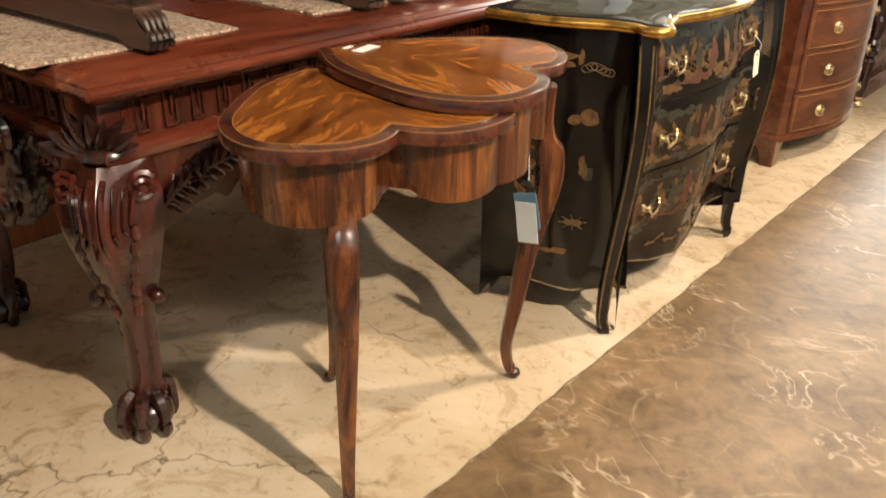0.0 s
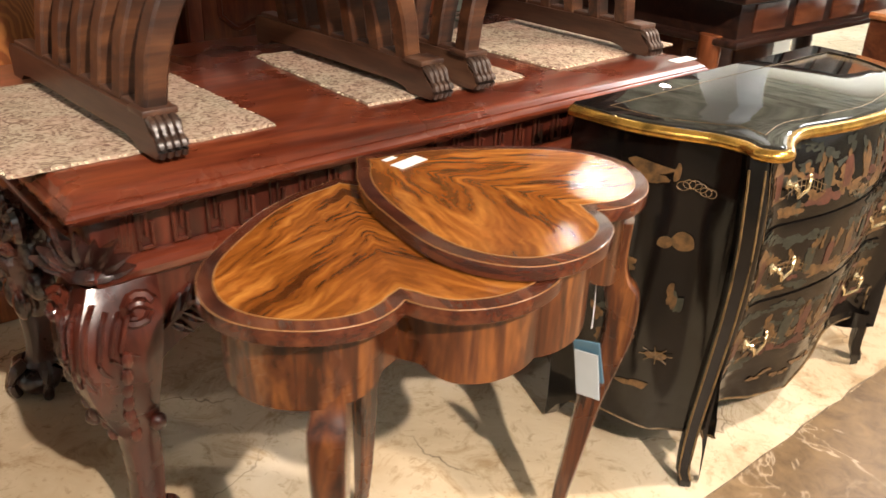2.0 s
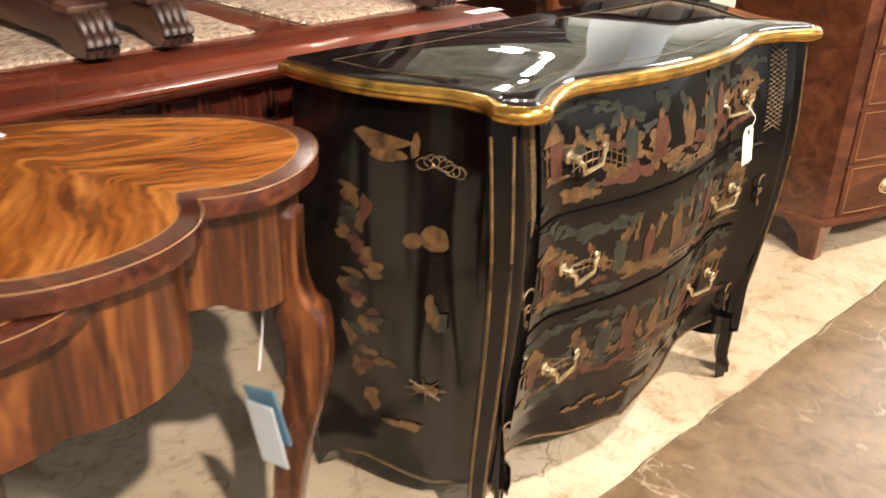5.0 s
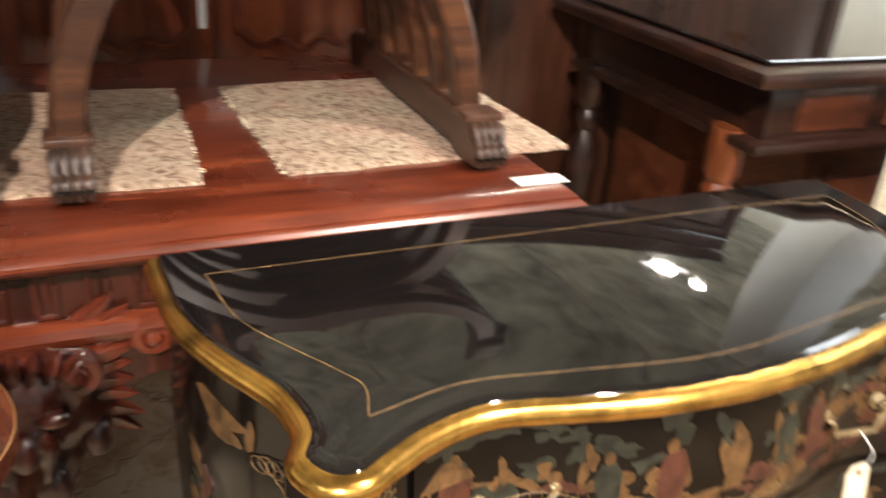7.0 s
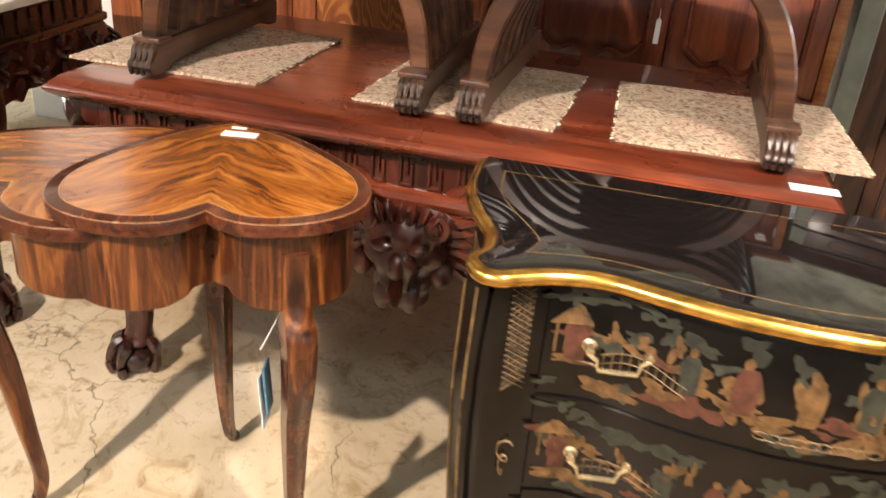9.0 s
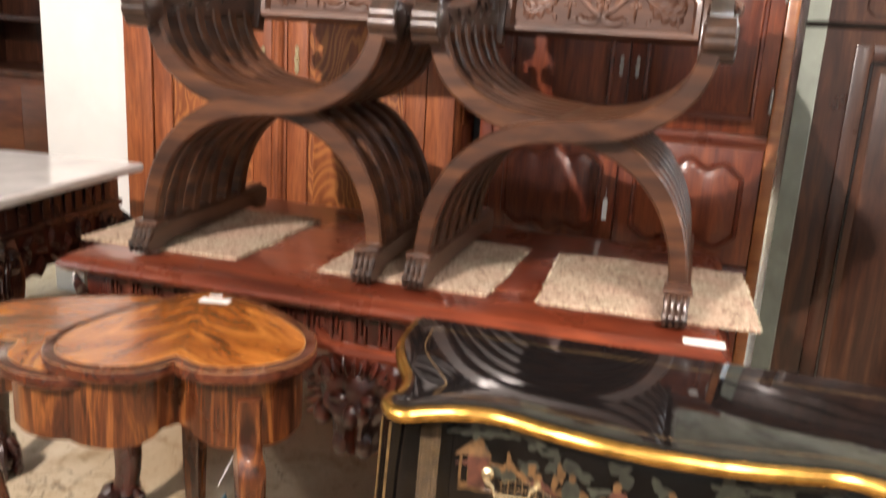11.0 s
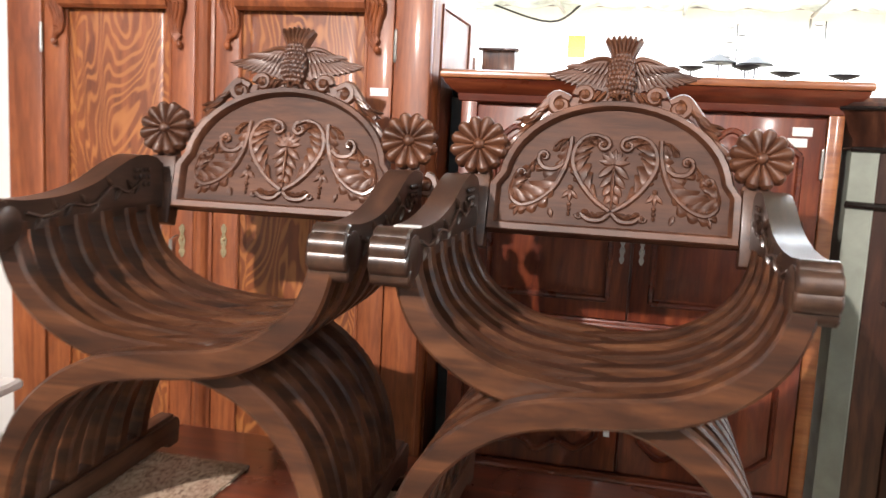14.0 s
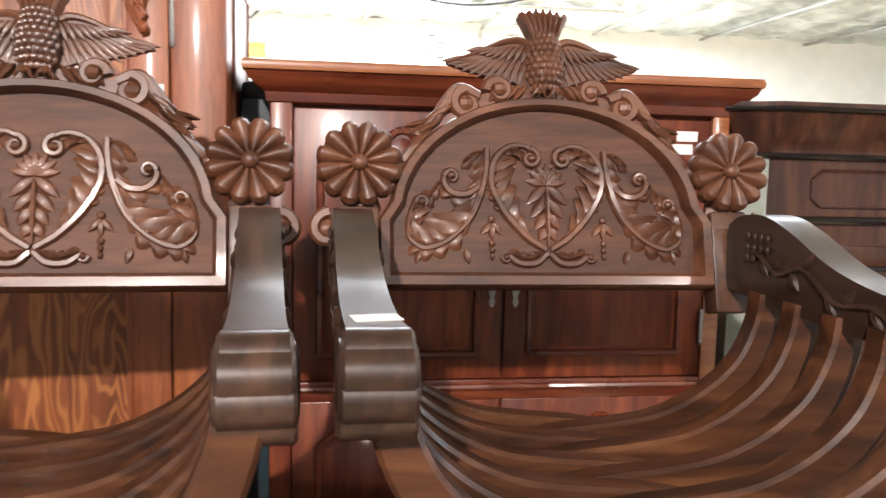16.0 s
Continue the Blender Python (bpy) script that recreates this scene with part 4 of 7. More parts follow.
def lacquer_chest():
    root = thing("lacquer_chest", pose(-1.03, CY, 0) @ pose(0, 0, 0, 0, 0, 1.2) @ pose(1.03, -CY, 0), "black lacquer bombe chest with gilt rim and gold painted scenes", "chest")
    zs = [0.166, 0.20, 0.26, 0.33, 0.40, 0.47, 0.54, 0.61, 0.68, 0.74, 0.785]
    part("body", loft(bmesh.new(), [[(p[0], p[1], z) for p in chest_outline(inset_at(z))] for z in zs], cap=False), LACQUER, root)
    # scalloped skirts between the feet
    bm = bmesh.new()
    o = chest_outline(0.0)
    N = len(o)
    corner = min(range(N // 2), key=lambda i: (o[i][0] + 0.835) ** 2 + (o[i][1] - (CY - 0.43)) ** 2)
    low = []
    for i in range(N):
        j = min(i, N - 1 - i)
        if j <= corner:
            z = float(np.interp(j / corner, (0, 0.05, 0.16, 0.40, 0.64, 0.84, 0.94, 1.0), (0.012, 0.075, 0.108, 0.086, 0.104, 0.134, 0.125, 0.002)))
        else:
            z = float(np.interp((j - corner) / (N / 2 - corner), (0, 0.05, 0.15, 0.36, 0.56, 0.72, 0.88, 1.0), (0.002, 0.115, 0.142, 0.148, 0.132, 0.104, 0.092, 0.074)))
        low.append(z)
    ins = {h: chest_outline(inset_at(h)) for h in (0.0, 0.04, 0.08, 0.12, 0.16)}
    rows = []
    for f in (1.0, 0.66, 0.33, 0.0):
        row = []
        for i in range(N):
            z = low[i] + (0.166 - low[i]) * f
            p = ins[min(ins, key=lambda h: abs(h - z))][i]
            row.append((p[0], p[1], z))
        rows.append(row)
    edge = rows[-1]
    inner = [(a + (-1.05 - a) * 0.06, b + (CY - b) * 0.06, c) for a, b, c in edge]
    inner_top = [(a + (-1.05 - a) * 0.06, b + (CY - b) * 0.06, c) for a, b, c in rows[0]]
    loft(bm, rows + [inner, inner_top], cap=False, closed=False)
    part("skirt", bm, LACQUER, root, angle=30)
    for i0, i1 in ((2, corner - 1), (corner + 2, N - corner - 2)):
        bm = bmesh.new()
        tube(bm, [(p[0] + 0.001, p[1], p[2] + 0.004) for p in edge[i0:i1]], 0.0022, 5)
        part("skirt_line", bm, GOLDPAINT, root, "thin gold line along the skirt")
    for s in (-1, 1):
        ctrl = [(z, inset_at(z)) for z in (0.0, 0.05, 0.12, 0.20, 0.32, 0.45, 0.58, 0.70, 0.78)]
        path = []
        for z, d in curve_points(ctrl, 3):
            path.append((-0.838 - d * 0.95 + (0.006 if z < 0.03 else 0), CY + s * (0.428 - d * 0.30), z))
        bm = loft(bmesh.new(), section(path, lambda t: 0.022 + 0.020 * t, lambda t: 0.026 + 0.014 * t, (0.70, -s * 0.70, 0)))
        post = part("corner_post", bm, LACQUER, root)
        rings = section(path, lambda t: 0.022 + 0.020 * t, lambda t: 0.026 + 0.014 * t, (0.70, -s * 0.70, 0))
        for k in ((2, 3) if s < 0 else (6, 7)):
            bm = bmesh.new()
            tube(bm, [r[k] for r in rings[1:-1]], 0.0024, 5)
            part("gold_edge", bm, GOLDPAINT, post, "thin gold edge line")
    # top with gilt rim
    zt = 0.802
    o = chest_outline(0.010)
    part("top", loft(bmesh.new(), [[(p[0], p[1], h) for p in chest_outline(d)] for d, h in ((0.016, 0.780), (0.010, 0.784), (0.008, 0.797), (0.012, 0.8005), (0.018, zt))]), LACQTOP, root, "mirror-gloss black lacquer top")
    bm = bmesh.new()
    tube(bm, [(p[0], p[1], 0.7865) for p in chest_outline(0.006)], 0.0145, 12, flat=0.85)
    part("rim", bm, GOLD, root, "gilt half-round rim")
    bm = bmesh.new()
    ins = curve_points([(-1.178, 0.456), (-1.07, 0.438), (-0.963, 0.374), (-0.928, 0.357), (-0.886, 0.367)], 6)
    front = curve_points([(-0.886, 0.367), (-0.906, 0.27), (-0.893, 0.17), (-0.876, 0.06), (-0.872, 0.0)], 6)[1:]
    half = ins + front
    loop = [(p[0], CY - p[1], zt + 0.0003) for p in half] + [(p[0], CY + p[1], zt + 0.0003) for p in half[-2::-1]]
    for a, b in zip(loop, loop[1:] + loop[:1]):
        tube(bm, [a, b], 0.0011, 4, flat=0.4)
    part("top_line", bm, GOLDPAINT, root, "thin gold line inlaid in the top")
    # drawers
    rnd = random.Random(31)

    def face(u, v, lift):
        return (front_x(u, v) + 0.006 + lift, u, v)
    for z0, z1 in ((0.594, 0.768), (0.408, 0.586), (0.205, 0.400)):
        dr = part("drawer", front_patch(CY - 0.325, CY + 0.325, z0, z1, 0.006), LACQUER, root)
        zm = (z0 + z1) / 2
        for y in (CY - 0.222, CY + 0.222):
            pull(dr, y, zm + 0.004, 8 if y < CY else -8)
        h = z1 - z0
        # ground banks, rocks, trees
        for k in range(24):
            u = CY - 0.30 + 0.026 * k + rnd.uniform(-0.015, 0.015)
            v = z0 + h * rnd.uniform(0.10, 0.34)
            paint(rnd.choice((OCHRE_P, OCHRE_P, RUST_P, GREEN_P)), daub(rnd, u, v, rnd.uniform(0.012, 0.036), rnd.uniform(0.005, 0.014), 0.7, 20), face, 0.0009 + 0.0001 * (k % 3), dr)
        for k in range(15):
            u = CY - 0.29 + 0.041 * k + rnd.uniform(-0.02, 0.02)
            paint(GREEN_P, daub(rnd, u, z0 + h * rnd.uniform(0.50, 0.86), rnd.uniform(0.010, 0.024), rnd.uniform(0.006, 0.016), 0.8, 20), face, 0.0007, dr)
            paint(OCHRE_P, daub(rnd, u + 0.01, z0 + h * rnd.uniform(0.38, 0.66), rnd.uniform(0.006, 0.014), rnd.uniform(0.010, 0.024), 0.8, 20), face, 0.0012, dr)
        for start, end, tone in (((-0.30, 0.62), (0.02, 0.20), OCHRE_P), ((0.06, 0.30), (0.31, 0.66), OCHRE_P), ((-0.31, 0.90), (-0.10, 0.78), GREEN_P), ((0.10, 0.84), (0.31, 0.90), GREEN_P)):
            for k in range(11):
                f = k / 10
                u = CY + start[0] + (end[0] - start[0]) * f + rnd.uniform(-0.008, 0.008)
                v = z0 + h * (start[1] + (end[1] - start[1]) * f + 0.07 * math.sin(5 * f + z0 * 20) + rnd.uniform(-0.03, 0.03))
                paint(tone if k % 4 else RUST_P if tone is OCHRE_P else GREEN_P, daub(rnd, u, min(v, z1 - 0.012), rnd.uniform(0.012, 0.024), rnd.uniform(0.004, 0.010), 0.8, 16), face, 0.0005 + 0.0001 * (k % 3), dr)
        for u, c in ((CY - 0.125, GREEN_P), (CY - 0.055, RUST_P), (CY + 0.105, GREEN_P), (CY + 0.03, OCHRE_P), (CY - 0.282, RUST_P), (CY + 0.155, RUST_P)):
            hh = h * rnd.uniform(0.38, 0.50)
            v = z0 + h * rnd.uniform(0.26, 0.34)
            paint(c, figure(u, v, hh, rnd.uniform(-0.004, 0.004)), face, 0.0014, dr)
            paint(OCHRE_P, daub(rnd, u, v + hh * 0.88, hh * 0.085, hh * 0.10, 0.1, 9), face, 0.0015, dr)
        # pavilions, fences and cloud bands
        for u in (CY - 0.290, CY + 0.285):
            v = z0 + h * 0.40
            paint(OCHRE_P, [(u - 0.030, v + 0.045), (u + 0.030, v + 0.045), (u + 0.016, v + 0.058), (u + 0.004, v + 0.068), (u - 0.004, v + 0.068), (u - 0.016, v + 0.058)], face, 0.0016, dr)
            for k in (-0.020, -0.006, 0.008, 0.022):
                paint(OCHRE_P, [(u + k - 0.002, v), (u + k + 0.002, v), (u + k + 0.002, v + 0.045), (u + k - 0.002, v + 0.045)], face, 0.0013, dr)
        fence = bmesh.new()
        for k in range(10):
            u = CY - 0.24 + 0.012 * k
            v = z0 + h * 0.30 + 0.014 * math.sin(k * 0.4)
            tube(fence, [face(u, v, 0.0012), face(u, v + 0.026, 0.0012)], 0.0009, 4)
        for dv in (0.008, 0.022):
            tube(fence, [face(CY - 0.245 + 0.012 * k, z0 + h * 0.30 + 0.014 * math.sin(k * 0.4) + dv, 0.0012) for k in range(11)], 0.0009, 4)
        part("painted_fence", fence, GOLDPAINT, dr, "fine gold painted fence")
        cloud = bmesh.new()
        for k in range(10):
            u = CY - 0.02 + 0.016 * k
            ring = [face(u + 0.011 * math.cos(a), z0 + h * 0.14 + 0.006 * math.sin(a), 0.0006) for a in np.linspace(0, 6.28, 12)]
            tube(cloud, ring, 0.0009, 4)
        tagged(part("painted_cloud", cloud, GOLDPAINT, dr, "fine gold painted cloud band"), kind="stuff")
    for k in range(9):
        u = CY - 0.16 + 0.04 * k
        paint(OCHRE_P, daub(rnd, u, 0.165 + 0.012 * math.sin(k * 1.9) - 0.02 * math.exp(-((k - 4) / 2) ** 2), 0.018, 0.006, 0.7), lambda a, b, c: (front_x(a, b) + 0.001 + c, a, b), 0.001, root)
    # painted flank: birds, fruit, blossom
    def flank(u, v, lift):
        return (u, side_point(u, v) - lift, v)
    paint(OCHRE_P, daub(rnd, -1.045, 0.690, 0.032, 0.009, 0.3), flank, 0.001, root)
    paint(OCHRE_P, [(-1.07, 0.695), (-1.03, 0.700), (-1.005, 0.712), (-1.085, 0.726), (-1.10, 0.718)], flank, 0.0013, root)
    paint(OCHRE_P, daub(rnd, -1.005, 0.708, 0.006, 0.018, 0.2), flank, 0.0013, root)
    cloud = bmesh.new()
    for k in range(6):
        ring = [flank(-0.992 + 0.010 * k + 0.011 * math.cos(a), 0.684 + 0.006 * math.sin(k) + 0.009 * math.sin(a), 0.0006) for a in np.linspace(0, 6.28, 12)]
        tube(cloud, ring, 0.0009, 4)
    tagged(part("painted_cloud", cloud, GOLDPAINT, root, "fine gold painted cloud"), kind="stuff")
    paint(OCHRE_P, daub(rnd, -0.975, 0.568, 0.020, 0.022, 0.12), flank, 0.0012, root)
    paint(OCHRE_P, daub(rnd, -1.006, 0.560, 0.013, 0.014, 0.12), flank, 0.0013, root)
    paint(OCHRE_P, daub(rnd, -0.980, 0.440, 0.010, 0.026, 0.6), flank, 0.0012, root)
    paint(GREEN_P, daub(rnd, -0.970, 0.430, 0.012, 0.024, 0.6), flank, 0.0009, root)
    paint(OCHRE_P, daub(rnd, -0.992, 0.290, 0.019, 0.011, 0.25), flank, 0.0012, root)
    rays = bmesh.new()
    for k in range(8):
        a = 0.2 + k * 0.75
        tube(rays, [flank(-0.992, 0.290, 0.001), flank(-0.992 + 0.032 * math.cos(a), 0.290 + 0.022 * math.sin(a), 0.001)], 0.0012, 4)
    part("painted_rays", rays, GOLDPAINT, root)
    paint(OCHRE_P, daub(rnd, -1.030, 0.205, 0.026, 0.011, 0.6), flank, 0.0012, root)
    paint(OCHRE_P, daub(rnd, -1.085, 0.245, 0.018, 0.018, 0.5), flank, 0.0012, root)
    for k in range(26):
        v = 0.30 + 0.013 * k
        u = -1.095 + 0.02 * math.sin(k * 0.9) + rnd.uniform(-0.02, 0.02)
        paint(rnd.choice((OCHRE_P, GREEN_P, RUST_P, OCHRE_P)), daub(rnd, u, v, rnd.uniform(0.008, 0.020), rnd.uniform(0.007, 0.017), 0.6), flank, 0.0009 + 0.0001 * (k % 4), root)
    # lattice strips and scrolls on the stiles beside the drawers
    for s in (-1, 1):
        bm = bmesh.new()
        y0 = CY + s * 0.360
        for k in range(17):
            for d in (-1, 1):
                a, b = 0.60 + 0.009 * k, 0.60 + 0.009 * k + 0.022
                pa = (front_x(y0 - d * 0.015, a) + 0.001, y0 - d * 0.015, a)
                pb = (front_x(y0 + d * 0.015, b) + 0.001, y0 + d * 0.015, b)
                tube(bm, [pa, pb], 0.0007, 4)
        for z0 in (0.50, 0.24):
            ring = [(front_x(y0, z0) + 0.001, y0 + (0.013 - 0.0006 * k) * math.cos(0.7 * k), z0 - 0.003 * k + 0.012 * math.sin(0.7 * k)) for k in range(20)]
            tube(bm, ring, 0.0018, 4)
        tagged(part("gold_lattice", bm, GOLDPAINT, root, "gold painted lattice and scroll strip"), kind="stuff")
    return root


lacquer_chest()


def cream_tag():
    root = thing("swing_ticket", pose(-0.822, CY + 0.196, 0.635), "cream paper swing ticket hanging from a drawer pull", "tag")
    pts = [(-0.017, -0.055), (0.017, -0.055), (0.017, 0.006), (0.009, 0.016), (-0.009, 0.016), (-0.017, 0.006)]
    card = part("card", prism(bmesh.new(), pts, -0.0006, 0.0006, "x"), CREAMTAG, root)
    card.matrix_basis = pose(0, 0, 0, 8, -3, 0)
    bm = bmesh.new()
    lathe(bm, [(0.0045, -0.0012), (0.0045, 0.0012), (0.002, 0.0014)], n=10)
    ey = part("eyelet", bm, RUSTPAINT, card, "red-brown reinforced hole")
    ey.matrix_basis = pose(0.0008, 0, 0.006, 0, 90, 0)
    bm = bmesh.new()
    tube(bm, curve_points([(0.001, 0, 0.006), (0.004, 0.008, 0.03), (-0.004, 0.002, 0.045), (-0.012, -0.004, 0.055)], 4), 0.0008, 5)
    part("string", bm, PAPER, root)


cream_tag()

# ---- X-frame armchairs on the table ----
def chair_slat(hand, x, deep):
    """One S-shaped slat: from one arm across the seat to the opposite runner."""
    ctrl = [(0.296, 0.595), (0.290, 0.548), (0.264, 0.488), (0.212, 0.438), (0.140, 0.402), (0.060, 0.388), (-0.020, 0.380), (-0.100, 0.362), (-0.175, 0.320), (-0.235, 0.255), (-0.275, 0.165), (-0.292, 0.066)]
    path = [(x, hand * p[0], p[1]) for p in curve_points(ctrl, 4)]
    return loft(bmesh.new(), section(path, lambda s: 0.040 + 0.010 * math.sin(math.pi * s), deep, (1, 0, 0)))


def backrest_outline(k=1.0, base=0.598):
    w = 0.264 * k
    side = 0.700
    pts = [(-w, base), (w, base), (w, side)]
    arc = [(0.210 * k * math.cos(a) * (w / (0.210 * k)) * 0.93, side + 0.010 + 0.186 * k * math.sin(a)) for a in np.linspace(0.10, math.pi - 0.10, 27)]
    return pts + arc + [(-w, side)]


def rosette(x, y, z, r):
    bm = bmesh.new()
    n = 12
    ring = []
    N = n * 6
    rows = []
    for f, h in ((1.0, 0.0), (1.0, 0.007), (0.90, 0.016), (0.62, 0.017), (0.34, 0.012), (0.20, 0.010)):
        row = []
        for k in range(N):
            a = 2 * math.pi * k / N
            lobe = abs(math.sin(n * a / 2))
            rr = r * f * (0.86 + 0.14 * lobe ** 0.6 if f > 0.5 else 0.95)
            hh = h * (0.35 + 0.65 * lobe ** 0.7) + 0.004
            row.append((x + hh, y + rr * math.cos(a), z + rr * math.sin(a)))
        rows.append(row)
    rows[0] = [(x - 0.008, p[1], p[2]) for p in rows[0]]
    loft(bm, rows)
    blob(bm, (x + 0.014, y, z), (0.011, 0.013, 0.013), u=10, v=7)
    return bm


def acanthus(bm, line, width, lobes, side, high=0.011, taper=0.45):
    """One carved acanthus leaf facing +x: a raised spine along a line of (y, z) and swept, pointed lobes on one side of it."""
    steps = lobes * 7
    pts = curve_points(line, max(4, int(steps / (len(line) - 1)) + 1))
    rows = []
    for i in range(steps + 1):
        u = i / steps
        f = u * (len(pts) - 1)
        k = min(int(f), len(pts) - 2)
        p = pts[k] + (pts[k + 1] - pts[k]) * (f - k)
        d = pts[k + 1] - pts[k]
        d = d / (np.linalg.norm(d) + 1e-9)
        n = np.array((-d[1], d[0])) * side
        ph = (u * lobes) % 1.0
        lobe = math.sin(math.pi * min(1.0, ph * 1.02)) ** 0.55
        w = width * (1 - taper * u) * (0.30 + 0.70 * lobe) * min(1.0, 0.35 + 2.2 * u)
        row = []
        for q, h in ((-0.16, 0.0), (-0.10, 0.55), (0.0, 0.75), (0.22, 0.52), (0.50, 0.52 + 0.20 * lobe), (0.82, 0.30 * lobe + 0.15), (1.0, 0.0)):
            c = p + n * (w * q if q > 0 else width * q) + d * (width * 0.55 * max(0.0, q) ** 1.4)
            row.append((high * h * (0.55 + 0.45 * lobe if q > 0.1 else 1.0) - (0.0015 if h == 0.0 else 0.0), c[0], c[1]))
        rows.append(row)
    loft(bm, rows)


def back_relief():
    """Scrolling acanthus carved in the arched panel, facing +x."""
    bm = bmesh.new()
    x, k0, zb = 0.0, 0.00056, 0.630
    for s in (-1, 1):
        def q(a, b):
            return (s * a * k0, zb + b * k0)

        def leaf(line, lobes, width, side, high=0.011, taper=0.45):
            acanthus(bm, [q(*p) for p in line], width * k0, lobes, side * s, high, taper)
        # inner pair: heart-shaped stems ending in volutes, leaves inside
        inner = [(6, 50), (62, 88), (118, 150), (156, 225), (150, 292), (112, 334), (66, 342), (30, 322)]
        stem(bm, [q(*p) for p in inner], x, 0.0066, 0.012)
        scroll(bm, (x, s * 46 * k0, zb + 306 * k0), 24 * k0 * 1.15, 1.4, math.pi / 2, s, 0.0058, 0.014)
        leaf([(48, 74), (112, 142), (150, 222), (146, 290)], 6, 76, 1, 0.012, 0.10)
        leaf([(150, 285), (118, 326), (80, 330)], 3, 56, 1, 0.012)
        # outer swinging acanthus
        outer = [(168, 332), (172, 270), (188, 205), (224, 130), (285, 74), (345, 54), (384, 84), (380, 140)]
        stem(bm, [q(*p) for p in outer], x, 0.0066, 0.012)
        leaf([(186, 210), (222, 135), (284, 80), (340, 62)], 5, 100, 1, 0.013, 0.10)
        leaf([(340, 58), (382, 88), (380, 142), (362, 190)], 4, 70, 1, 0.012, 0.30)
        leaf([(214, 150), (262, 88), (322, 56), (366, 62)], 5, 44, -1, 0.010, 0.2)
        leaf([(170, 326), (172, 276), (184, 218)], 3, 52, 1, 0.011, 0.2)
        # hooks branching off towards the arch
        stem(bm, [q(*p) for p in ((192, 225), (226, 202), (268, 206), (290, 238), (276, 266))], x, 0.0068, 0.013)
        scroll(bm, (x, s * 268 * k0, zb + 250 * k0), 20 * k0, 1.2, 0.0 if s > 0 else math.pi, s, 0.0056, 0.013)
        leaf([(196, 232), (230, 200), (276, 214)], 3, 52, -1, 0.010)
        scroll(bm, (x, s * 348 * k0, zb + 178 * k0), 17 * k0, 1.1, 0.0 if s > 0 else math.pi, s, 0.0056, 0.013)
        leaf([(176, 322), (204, 318), (232, 292)], 2, 40, -1, 0.010)
        leaf([(300, 236), (330, 196), (352, 160)], 3, 40, -1, 0.010)
        leaf([(96, 120), (140, 190), (160, 250)], 5, 26, -1, 0.008, 0.2)
        # foot scrolls and bell drops
        stem(bm, [q(*p) for p in ((4, 40), (36, 14), (82, 14), (112, 32), (130, 20))], x, 0.0062, 0.012)
        leaf([(10, 46), (52, 26), (100, 38)], 3, 30, 1, 0.009)
        scroll(bm, (x, s * 118 * k0, zb + 30 * k0), 13 * k0, 1.1, 0.0 if s > 0 else math.pi, -s, 0.0045, 0.011)
        for j in range(3):
            petal(bm, (x + 0.001, s * 158 * k0, zb + 124 * k0), -math.pi / 2 + (j - 1) * 0.75, 46 * k0, 26 * k0, 0.006)
            blob(bm, (x + 0.004, s * 158 * k0, zb + (68 - 18 * j) * k0), (0.005, 0.0052 - 0.0007 * j, 0.0054), u=8, v=5)
        blob(bm, (x + 0.004, s * 158 * k0, zb + 134 * k0), (0.006, 0.006, 0.006), u=8, v=5)
        petal(bm, (x + 0.001, s * 232 * k0, zb + 50 * k0), -math.pi / 2 - 0.3 * s, 42 * k0, 28 * k0, 0.006)
        petal(bm, (x + 0.001, s * 356 * k0, zb + 46 * k0), -math.pi / 2 + 0.3 * s, 38 * k0, 24 * k0, 0.006)
    # centre: fan over a drop of leaves
    for k in range(7):
        petal(bm, (x + 0.001, 0, zb + 236 * k0), math.pi * (0.04 + 0.153 * k), 60 * k0, 36 * k0, 0.006)
    for k, w in enumerate((74, 66, 54, 42)):
        zz = zb + (226 - 38 * k) * k0
        for s in (-1, 1):
            petal(bm, (x + 0.001, s * 3 * k0, zz), -math.pi / 2 + s * (0.85 - 0.10 * k), w * k0, 42 * k0, 0.007)
    petal(bm, (x + 0.004, 0, zb + 232 * k0), -math.pi / 2, 182 * k0, 20 * k0, 0.007, 10)
    return bm


